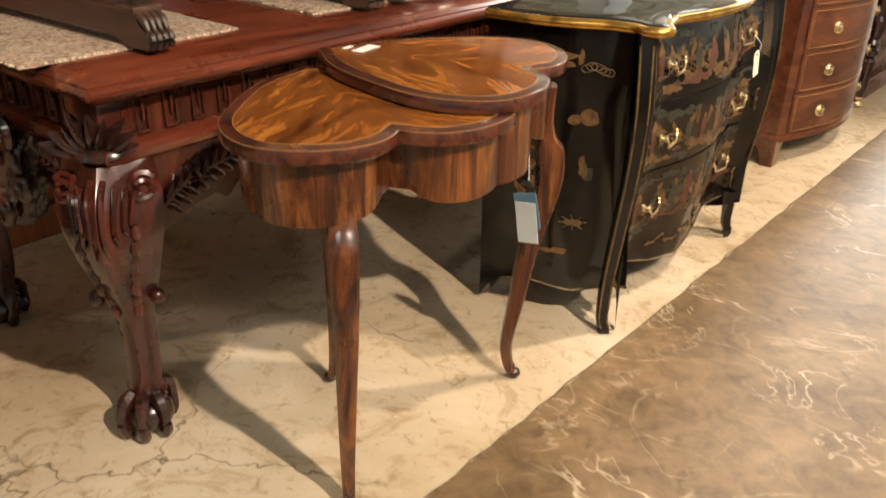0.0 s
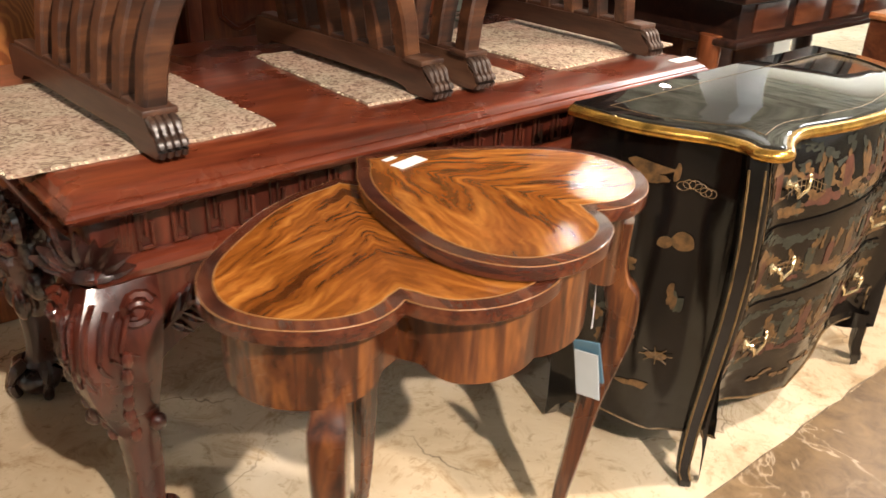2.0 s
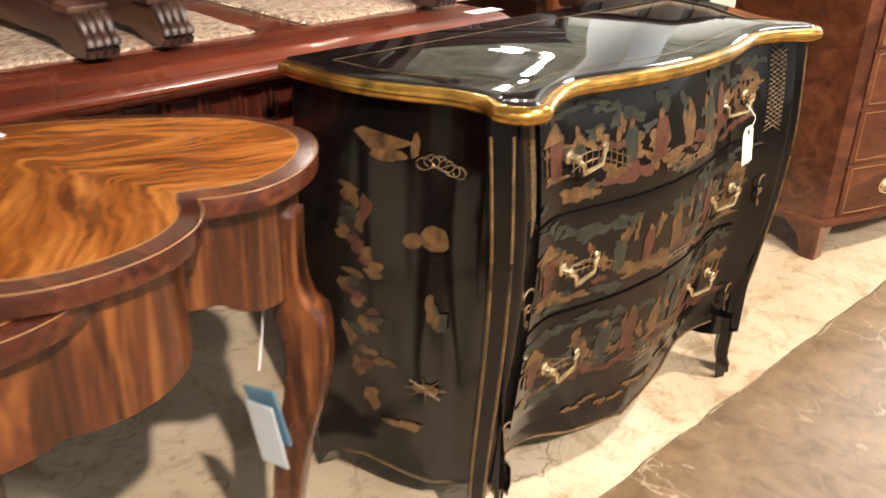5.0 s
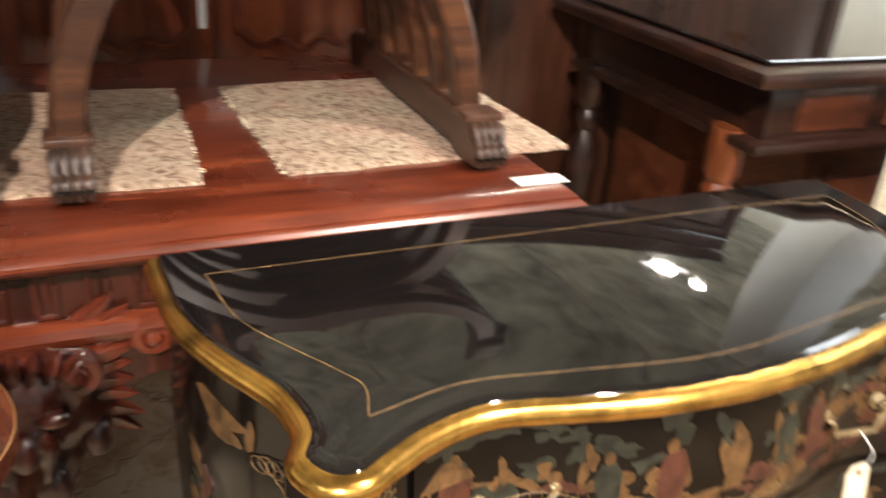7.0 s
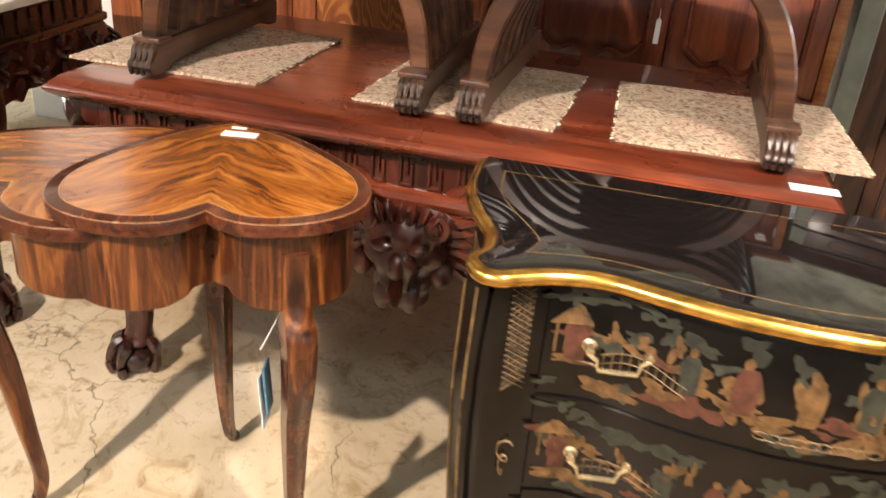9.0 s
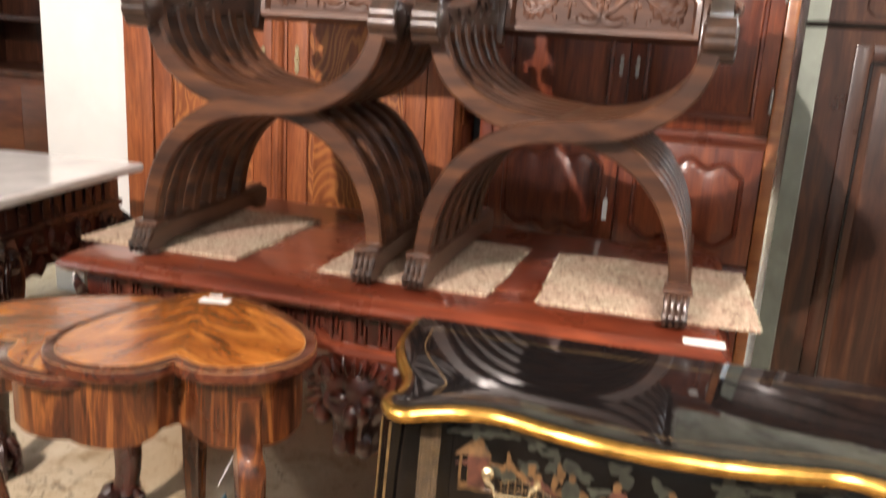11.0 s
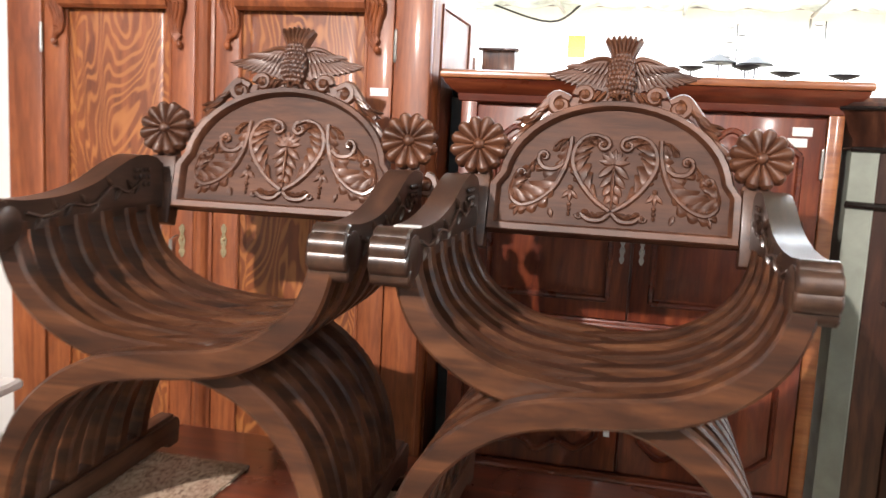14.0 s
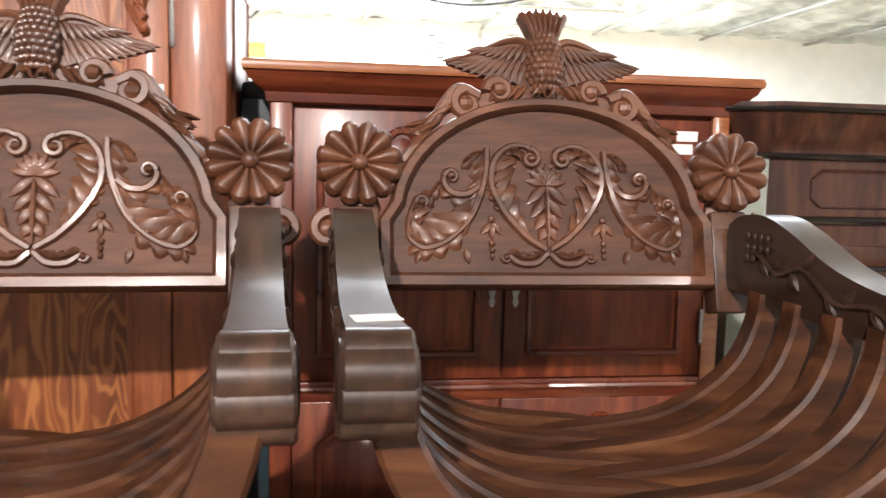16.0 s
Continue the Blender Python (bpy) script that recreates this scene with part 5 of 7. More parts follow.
def crest_carving():
    """Carved scrolls and leaves along the top of the arch, facing +x."""
    bm = bmesh.new()
    for s in (-1, 1):
        # scrolls along the arch
        scroll(bm, (0.0, s * 0.125, 0.866), 0.024, 1.3, math.pi / 2, -s, 0.0105, 0.018)
        scroll(bm, (0.0, s * 0.074, 0.888), 0.020, 1.3, 0.0 if s > 0 else math.pi, s, 0.0095, 0.018)
        stem(bm, [(s * 0.105, 0.880), (s * 0.135, 0.890), (s * 0.158, 0.866), (s * 0.178, 0.838), (s * 0.205, 0.815)], 0.0, 0.011, 0.014)
        for k in range(5):
            petal(bm, (0.002, s * (0.142 + 0.010 * k), 0.872 - 0.012 * k), (-0.75 if s > 0 else math.pi + 0.75) + s * 0.25 * (k % 2), 0.046, 0.017, 0.016)
        for k in range(3):
            petal(bm, (0.002, s * 0.178, 0.838), (-0.2 - 0.3 * k) if s > 0 else math.pi + 0.2 + 0.3 * k, 0.044, 0.013, 0.013)
        stem(bm, [(s * 0.19, 0.805), (s * 0.215, 0.785), (s * 0.232, 0.768)], 0.0, 0.010, 0.012)
        blob(bm, (0.004, s * 0.236, 0.766), (0.013, 0.017, 0.013), u=9, v=6)
        for k in range(4):
            petal(bm, (0.002, s * (0.030 + 0.012 * k), 0.900), -math.pi / 2 + s * 0.7, 0.036, 0.016, 0.014)
    prism(bm, [(-0.13, 0.862), (0.13, 0.862), (0.10, 0.884), (0.05, 0.900), (-0.05, 0.900), (-0.10, 0.884)], -0.012, 0.002, "x")
    return bm


def crest_wing(s):
    """One spread wing with two rows of overlapping feathers, facing +x."""
    bm = bmesh.new()
    prism(bm, [(s * a, b) for a, b in ((0.014, 0.892), (0.050, 0.906), (0.090, 0.914), (0.125, 0.923), (0.156, 0.933), (0.125, 0.946), (0.092, 0.961), (0.062, 0.973), (0.036, 0.978), (0.014, 0.968))][::s], -0.008, 0.003, "x")
    for k in range(11):
        u = k / 10
        y0, z0 = 0.026 + 0.078 * u, 0.950 - 0.006 * u
        a = -1.25 + 1.12 * u
        petal(bm, (0.002, s * y0, z0), a if s > 0 else math.pi - a, 0.054 + 0.006 * u, 0.0150, 0.0045)
    for k in range(9):
        u = k / 8
        y0, z0 = 0.024 + 0.066 * u, 0.966 - 0.008 * u
        a = -1.15 + 1.0 * u
        petal(bm, (0.006, s * y0, z0), a if s > 0 else math.pi - a, 0.034, 0.0130, 0.004)
    tube(bm, curve_points([(0.004, s * y, z) for y, z in ((0.014, 0.960), (0.036, 0.974), (0.062, 0.971), (0.095, 0.957), (0.128, 0.943), (0.156, 0.933))], 3), lambda t: 0.0070 * (1 - 0.75 * t), 7, up=(1, 0, 0))
    return bm


def crest_body():
    """Upright feathered body with two small feet."""
    bm = bmesh.new()
    lathe(bm, [(0.006, 0.884), (0.020, 0.892), (0.029, 0.910), (0.031, 0.930), (0.028, 0.950), (0.024, 0.968), (0.022, 0.982)], (0.004, 0, 0), 18)
    for row in range(9):
        for k in range(7):
            a = -1.25 + 2.5 * (k + 0.5 * (row % 2)) / 7
            z = 0.976 - 0.0102 * row
            r = float(np.interp(z, (0.884, 0.892, 0.910, 0.930, 0.950, 0.968, 0.982), (0.006, 0.020, 0.029, 0.031, 0.028, 0.024, 0.022)))
            blob(bm, (0.004 + r * math.cos(a), r * math.sin(a), z), (0.0030, 0.0050, 0.0075), u=6, v=4)
    for s in (-1, 1):
        for k in range(3):
            tube(bm, [(0.020, s * 0.014, 0.892), (0.026, s * (0.014 + 0.008 * (k - 1)), 0.882), (0.022, s * (0.014 + 0.012 * (k - 1)), 0.876)], lambda t: 0.0042 * (1 - 0.5 * t), 5)
    return bm


def crest_fan():
    """Fluted fan of tail feathers above the body."""
    bm = bmesh.new()
    N = 43
    rows = []
    for f, z, h in ((0.52, 0.972, 0.018), (0.68, 0.988, 0.020), (0.90, 1.004, 0.016), (1.0, 1.012, 0.008)):
        rows.append([(h + 0.005 * abs(math.sin(k * math.pi / 6)), (k / (N - 1) - 0.5) * 0.082 * f, z + 0.006 * f * (abs(math.sin(k * math.pi / 6)) + 1.2 * math.cos((k / (N - 1) - 0.5) * 3))) for k in range(N)])
    rows.append([(-0.006, p[1], p[2]) for p in rows[-1]])
    rows.append([(-0.006, p[1], p[2]) for p in rows[0]])
    return loft(bm, [list(r) for r in zip(*rows)])


def chair_arm(hand, root):
    """A curved arm from the backrest to a fluted roll; x forward."""
    prof = curve_points([(-0.600, 0.688), (-0.565, 0.704), (-0.50, 0.708), (-0.43, 0.690), (-0.34, 0.656), (-0.24, 0.637), (-0.14, 0.633), (-0.07, 0.638)], 4)
    low = curve_points([(-0.600, 0.590), (-0.50, 0.584), (-0.40, 0.580), (-0.30, 0.578), (-0.20, 0.578), (-0.12, 0.582), (-0.07, 0.588)], 4)
    pts = [tuple(p) for p in low] + [tuple(p) for p in prof[::-1]]
    c = hand * 0.307
    bm = prism(bmesh.new(), pts, c - 0.026, c + 0.026, "y")
    arm = part("arm", bm, WALNUT_D, root, "dark polished curved arm")
    roll = bmesh.new()
    for k, (dx, dz, r) in enumerate(((-0.058, 0.618, 0.022), (-0.045, 0.606, 0.022), (-0.046, 0.586, 0.022), (-0.058, 0.565, 0.019), (-0.072, 0.592, 0.036))):
        e = 0.0012 * k
        ring = [[(dx + r * q * math.cos(a), y, dz + r * q * math.sin(a)) for a in np.linspace(0, 2 * math.pi, 16, endpoint=False)] for y, q in ((c - 0.0300 - e, 0.82), (c - 0.0265 - e, 1.0), (c + 0.0265 + e, 1.0), (c + 0.0300 + e, 0.82))]
        loft(roll, ring)
    part("arm_roll", roll, WALNUT_D, arm, "glossy fluted arm end")
    # carved vine on both cheeks
    for side in (-1, 1):
        bm = bmesh.new()
        y = 0.0
        line = curve_points([(-0.51, 0.655), (-0.45, 0.63), (-0.39, 0.645), (-0.32, 0.612), (-0.25, 0.618), (-0.18, 0.600), (-0.12, 0.612)], 4)
        tube(bm, [(0.002, p[0], p[1]) for p in line], 0.004, 5, up=(1, 0, 0))
        for k in range(9):
            p = line[int(k * (len(line) - 2) / 9) + 1]
            petal(bm, (0.001, p[0], p[1]), 0.9 * (1 if k % 2 else -1), 0.030, 0.014, 0.007)
        for k in range(10):
            blob(bm, (0.003, -0.535 + 0.018 * (k % 4), 0.676 - 0.016 * (k // 4)), (0.003, 0.006, 0.006), u=7, v=5)
        vine = part("vine_carving", bm, WALNUT_D, arm)
        vine.matrix_basis = Matrix(((0, 1, 0, 0), (side, 0, 0, c + side * 0.026), (0, 0, 1, 0), (0, 0, 0, 1)))


def chair_runner(hand, root):
    c = hand * 0.292
    prof = [(-0.655, 0.0), (-0.610, 0.0), (-0.595, 0.012), (-0.55, 0.016), (-0.12, 0.016), (-0.085, 0.010), (-0.070, 0.0), (-0.005, 0.0), (0.004, 0.010), (0.0, 0.026), (-0.020, 0.040), (-0.030, 0.058), (-0.05, 0.066), (-0.65, 0.066), (-0.662, 0.05)]
    bm = prism(bmesh.new(), prof, c - 0.026, c + 0.026, "y")
    run = part("runner", bm, WALNUT_X, root)
    bm = bmesh.new()
    bx(bm, (-0.082, c - 0.031, 0.062), (-0.026, c + 0.031, 0.074), 0.003)
    bx(bm, (-0.645, c - 0.018, 0.064), (-0.08, c + 0.018, 0.074), 0.002)
    part("runner_cap", bm, WALNUT_X, run)
    bm = bmesh.new()
    for k in range(4):
        y = c - 0.0195 + 0.013 * k
        path = curve_points([(-0.030, y, 0.060), (-0.014, y, 0.050), (-0.004, y, 0.034), (0.003, y, 0.026), (0.007, y, 0.014), (0.003, y, 0.004)], 3)
        tube(bm, path, lambda t: 0.0066 + 0.0016 * math.sin(12 * t), 7)
    part("paw", bm, WALNUT_D, run, "worn grey carved paw")


def chair_with_arch_back(m, label):
    root = thing("scissor_armchair", m, label, "chair", "pair of carved armchairs")
    pitch, deep = 0.0885, 0.0405
    for k in range(6):
        part("slat", chair_slat(1, -0.060 - pitch * k, deep), SLATWOOD_SHADED, root)
    for k in range(6):
        part("slat", chair_slat(-1, -0.060 - pitch * (k + 0.5), deep), SLATWOOD_SHADED, root)
    lean = pose(-0.590, 0, 0.590) @ pose(0, 0, 0, 0, -14, 0) @ pose(0.565, 0, -0.598)
    for s in (-1, 1):
        chair_runner(s, root)
        chair_arm(s, root)
        post = box((-0.612, s * 0.292 - 0.030, 0.560), (-0.570, s * 0.292 + 0.030, 0.720), 0.004)
        part("back_post", post, WALNUT_X, root).matrix_basis = lean
        ro = part("rosette", rosette(-0.568, s * 0.292, 0.782, 0.064), WALNUT, root, "carved twelve-petal rosette")
        ro.matrix_basis = lean
        neck = bmesh.new()
        blob(neck, (-0.59, s * 0.288, 0.72), (0.016, 0.03, 0.03), u=9, v=6)
        scroll(neck, (-0.585, s * 0.335, 0.685), 0.026, 1.2, math.pi / 2, -s, 0.010, 0.014)
        part("post_scroll", neck, WALNUT, root).matrix_basis = lean
    panel = part("back_panel", prism(bmesh.new(), backrest_outline(1.0), -0.612, -0.590, "x"), FIELDWOOD_SHADED, root, "arched walnut back panel with carved scrolling leaves")
    panel.matrix_basis = lean
    # raised frame: bottom rail, short sides and arch
    bm = bmesh.new()
    out, inn = backrest_outline(1.0), backrest_outline(0.905, 0.624)
    rows = []
    for d, ring in ((-0.592, out), (-0.574, out), (-0.566, [((a * 0.8 + c * 0.2), (b * 0.8 + e * 0.2)) for (a, b), (c, e) in zip(out, inn)]), (-0.568, [((a * 0.3 + c * 0.7), (b * 0.3 + e * 0.7)) for (a, b), (c, e) in zip(out, inn)]), (-0.577, [((a * 0.1 + c * 0.9), (b * 0.1 + e * 0.9)) for (a, b), (c, e) in zip(out, inn)]), (-0.592, inn)):
        rows.append([(d, p[0], p[1]) for p in ring])
    loft(bm, rows, cap=False)
    part("panel_frame", bm, WALNUT, panel, "moulded frame round the panel")
    bm = back_relief()
    for v in bm.verts:
        v.co.x -= 0.5905
    part("leaf_relief", bm, WALNUT, panel, "carved scrolling acanthus relief")
    bm = crest_carving()
    for v in bm.verts:
        v.co.x -= 0.588
        v.co.z += 0.018
    crest = part("crest", bm, WALNUT, root, "carved scrolled crest")
    crest.matrix_basis = lean
    for name, bm in (("wing", crest_wing(-1)), ("wing", crest_wing(1)), ("feathered_body", crest_body()), ("tail_fan", crest_fan())):
        for v in bm.verts:
            v.co.x -= 0.588
            v.co.z += 0.018
        part(name, bm, WALNUT, crest)
    return root


CHAIR_A = chair_with_arch_back(pose(-1.385, 1.127, 0.7995, 0, 0, 3.2), "dark walnut scissor armchair with carved arched back on mahogany table")
CHAIR_B = copy_thing(CHAIR_A, pose(-1.412, 1.835, 0.7995, 0, 0, 0.3))

bm = box((-0.014, -0.022, 0), (0.014, 0.022, 0.0006))
tagged(part("price_label", bm, PAPER), "torn white paper label stuck on a chair arm", "label").matrix_basis = pose(-1.535, 1.531, 0.7995 + 0.6350, 0, 1, 10)

# ---- tall cabinets behind the table ----
def framed_panel(root, name, x, y0, y1, z0, z1, frame_mat, panel_mat, stile=0.06, arch=None, depth=0.022, label="", lip=None):
    """A door: stiles and rails with a raised field; faces +x with its face at x."""
    door = part(name, box((x - depth, y0, z0), (x - 0.008, y1, z1), 0.002, 1), panel_mat, root, label)
    bm = bmesh.new()
    bx(bm, (x - 0.010, y0, z0), (x, y0 + stile, z1), 0.003)
    bx(bm, (x - 0.010, y1 - stile, z0), (x, y1, z1), 0.003)
    part("stile", bm, frame_mat, door)
    bm = bmesh.new()
    bx(bm, (x - 0.010, y0 + stile, z0), (x - 0.0004, y1 - stile, z0 + stile), 0.003)
    top = z1 - stile
    ya, yb = y0 + stile, y1 - stile
    if arch:
        w = yb - ya
        line = [(ya + w * t, top - arch + arch * (1 - min(1, abs(2 * t - 1) * 1.15) ** 2.2)) for t in np.linspace(0, 1, 19)]
        prism(bm, line + [(yb, z1), (ya, z1)], x - 0.010, x - 0.0004, "x")
    else:
        bx(bm, (x - 0.010, ya, top), (x - 0.0004, yb, z1), 0.003)
    part("rail", bm, frame_mat, door)
    bm = bmesh.new()
    if arch:
        w = yb - ya
        loop = [(ya, z0 + stile), (yb, z0 + stile)] + [(ya + w * t, top - arch + arch * (1 - min(1, abs(2 * t - 1) * 1.15) ** 2.2)) for t in np.linspace(1, 0, 19)]
    else:
        loop = [(ya, z0 + stile), (yb, z0 + stile), (yb, top), (ya, top)]
    pts = [(x - 0.002, a, b) for a, b in loop]
    for a, b in zip(pts, pts[1:] + pts[:1]):
        tube(bm, [a, b], 0.006, 6, up=(1, 0, 0))
    part("moulding", bm, lip or frame_mat, door)
    # raised field
    bm = bmesh.new()
    k = 0.024
    cy, cz = (ya + yb) / 2, (z0 + stile + top) / 2
    hy, hz = (yb - ya) / 2, (top - z0 - stile) / 2
    ins = [(cy + (a - cy) * (1 - k / hy), cz + (b - cz) * (1 - k / hz)) for a, b in loop]
    k2 = 0.036
    ins2 = [(cy + (a - cy) * (1 - k2 / hy), cz + (b - cz) * (1 - k2 / hz)) for a, b in loop]
    loft(bm, [[(x - 0.010, a, b) for a, b in ins], [(x - 0.004, a, b) for a, b in ins2]])
    part("field", bm, panel_mat, door)
    return door


def cornice(bm, x0, x1, y0, y1, steps):
    return loft(bm, [[(x0, y0 - d, z), (x1 + d, y0 - d, z), (x1 + d, y1 + d, z), (x0, y1 + d, z)] for d, z in steps])


def hinge(root, x, y, z, h=0.07):
    bm = bmesh.new()
    tube(bm, [(x, y, z - h / 2), (x, y, z + h / 2)], 0.005, 8)
    for s in (-1, 1):
        blob(bm, (x, y, z + s * (h / 2 + 0.004)), (0.005, 0.005, 0.007), u=8, v=5)
    part("hinge", bm, STEEL, root, "steel barrel hinge")


def escutcheon(root, x, y, z, s=1.0, material=None):
    bm = bmesh.new()
    pts = curve_points([(0, 0.05), (0.010, 0.034), (0.005, 0.02), (0.011, 0.0), (0.006, -0.02), (0.010, -0.034), (0, -0.052), (-0.010, -0.034), (-0.006, -0.02), (-0.011, 0.0), (-0.005, 0.02), (-0.010, 0.034)], 3, True)
    prism(bm, [(y + p[0] * s, z + p[1] * s) for p in pts], x, x + 0.003, "x")
    blob(bm, (x + 0.004, y, z + 0.004), (0.004, 0.005, 0.006), u=8, v=5)
    part("escutcheon", bm, material or BRASS, root, "small brass keyhole plate")


def oak_armoire():
    ax, y0, y1, back = -2.470, -0.040, 1.308, -3.02
    root = thing("oak_armoire", pose(0, 0, 0), "tall golden oak armoire with carved doors behind the table", "armoire")
    part("body", box((back, y0, 0.06), (ax - 0.024, y1, 2.36), 0.006), OAK, root)
    part("plinth", box((back, y0 - 0.01, 0.0), (ax + 0.012, y1 + 0.01, 0.10), 0.006), OAK, root)
    part("cornice", cornice(bmesh.new(), back, ax, y0, y1, [(0.0, 2.34), (0.02, 2.36), (0.03, 2.40), (0.06, 2.44), (0.06, 2.46)]), OAK, root)
    for a, b in ((y0, y0 + 0.125), (y1 - 0.105, y1)):
        part("corner_stile", box((ax - 0.026, a, 0.10), (ax + 0.006, b, 2.34), 0.008), OAK, root)
    d1 = framed_panel(root, "door", ax, 0.090, 0.598, 0.12, 2.06, OAK, OAKPANEL, 0.078, 0.045, label="oak door with flame grain panel")
    d2 = framed_panel(root, "door", ax, 0.664, 1.200, 0.12, 2.06, OAK, OAKPANEL, 0.078, 0.045, label="oak door with flame grain panel")
    bm = bmesh.new()
    bx(bm, (ax - 0.02, 0.600, 0.12), (ax + 0.002, 0.662, 2.30), 0.004)
    tube(bm, [(ax + 0.004, 0.631, 0.12), (ax + 0.004, 0.631, 2.30)], 0.020, 10)
    part("centre_post", bm, OAK, root)
    part("head_board", box((ax - 0.022, 0.085, 2.06), (ax - 0.002, 1.205, 2.33), 0.003), OAK, root)
    for door, a, b in ((d1, 0.090, 0.598), (d2, 0.664, 1.200)):
        bm = bmesh.new()
        c = (a + b) / 2
        tube(bm, [(ax + 0.014, a + 0.075, 1.930), (ax + 0.014, b - 0.075, 1.930)], 0.024, 10)
        part("turned_bar", bm, OAK, door, "half-round applied bar")
        for yy, s in ((a + 0.062, -1), (b - 0.062, 1)):
            cap = bmesh.new()
            for j in range(4):
                o = (j - 1.5) * 0.013
                path = curve_points([(ax + 0.012, yy - s * 0.03 + o * 0.4, 1.952), (ax + 0.026, yy + o * 0.8, 1.955), (ax + 0.022, yy + s * 0.012 + o, 1.925), (ax + 0.014, yy + s * 0.004 + o * 0.9, 1.885), (ax + 0.010, yy + s * 0.004 + o * 0.6, 1.845), (ax + 0.012, yy + s * 0.016 + o * 0.3, 1.812 + 0.006 * j)], 4)
                tube(cap, path, lambda t: 0.0095 * (1 - 0.45 * t), 6)
            blob(cap, (ax + 0.014, yy + s * 0.018, 1.808), (0.010, 0.010, 0.012), u=8, v=5)
            part("carved_corbel", cap, OAK, door, "carved leaf corbel")
    for z in (0.5, 1.82):
        hinge(root, ax + 0.006, 1.2075, z)
        hinge(root, ax + 0.006, 0.084, z)
    escutcheon(d1, ax + 0.001, 0.565, 1.235)
    escutcheon(d2, ax + 0.001, 0.702, 1.245)
    bm = bmesh.new()
    tube(bm, [(ax + 0.004, 0.552, 1.25), (ax + 0.02, 0.545, 1.245), (ax + 0.022, 0.538, 1.236)], 0.0022, 5)
    bx(bm, (ax + 0.018, 0.531, 1.15), (ax + 0.020, 0.541, 1.238))
    part("key", bm, STEEL, d1, "steel key with ribbon in the lock")
    # panelled flank on the side that shows
    bm = bmesh.new()
    for zz0, zz1 in ((0.15, 0.95), (1.05, 1.95)):
        for a, b, c, d in ((back + 0.08, ax - 0.10, zz0, zz0 + 0.012), (back + 0.08, ax - 0.10, zz1 - 0.012, zz1), (back + 0.08, back + 0.092, zz0, zz1), (ax - 0.112, ax - 0.10, zz0, zz1)):
            bx(bm, (a, y1 - 0.002, c), (b, y1 + 0.006, d), 0.002, 1)
    part("flank_moulding", bm, OAK, root)
    bm = box((0, -0.026, -0.011), (0.0008, 0.026, 0.011))
    tagged(part("price_label", bm, PAPER), "white paper label stuck on the oak armoire door", "label").matrix_basis = pose(ax + 0.0012, 1.165, 1.695)


oak_armoire()


def scalloped(y0, y1, z0, z1, up):
    """Panel outline with an ogee on the top or bottom edge."""
    w = y1 - y0
    wave = [(y0 + w * t, 0.030 * math.sin(math.pi * t) ** 0.7 * (1 if abs(t - 0.5) > 0.06 else 1.12) - 0.012 * math.cos(6 * math.pi * t)) for t in np.linspace(0, 1, 25)]
    if up is None:
        return [(a, z0 + 0.03 - b) for a, b in wave] + [(a, z1 - 0.03 + b) for a, b in wave[::-1]]
    if up:
        return [(y0, z0), (y1, z0)] + [(a, z1 - 0.03 + b) for a, b in wave[::-1]]
    return [(a, z0 + 0.03 - b) for a, b in wave] + [(y1, z1), (y0, z1)]


def shaped_door(root, x, y0, y1, z0, z1, up, stile=0.055):
    door = part("door", box((x - 0.02, y0, z0), (x, y1, z1), 0.003), CHERRY, root, "red cherry door with shaped raised panel")
    loop = scalloped(y0 + stile, y1 - stile, z0 + stile, z1 - stile, up)
    bm = bmesh.new()
    pts = [(x + 0.001, a, b) for a, b in loop]
    for a, b in zip(pts, pts[1:] + pts[:1]):
        tube(bm, [a, b], 0.0085, 6, up=(1, 0, 0))
    part("moulding", bm, CHERRY_Y, door)
    bm = bmesh.new()
    cy, cz = (y0 + y1) / 2, (z0 + z1) / 2
    hy, hz = (y1 - y0) / 2 - stile, (z1 - z0) / 2 - stile
    k = 0.010
    a1 = [(cy + (a - cy) * (1 - k / hy), cz + (b - cz) * (1 - k / hz)) for a, b in loop]
    k = 0.036
    a2 = [(cy + (a - cy) * (1 - k / hy), cz + (b - cz) * (1 - k / hz)) for a, b in loop]
    loft(bm, [[(x - 0.002, a, b) for a, b in a1], [(x + 0.010, a, b) for a, b in a2]])
    part("field", bm, CHERRY, door)
    return door


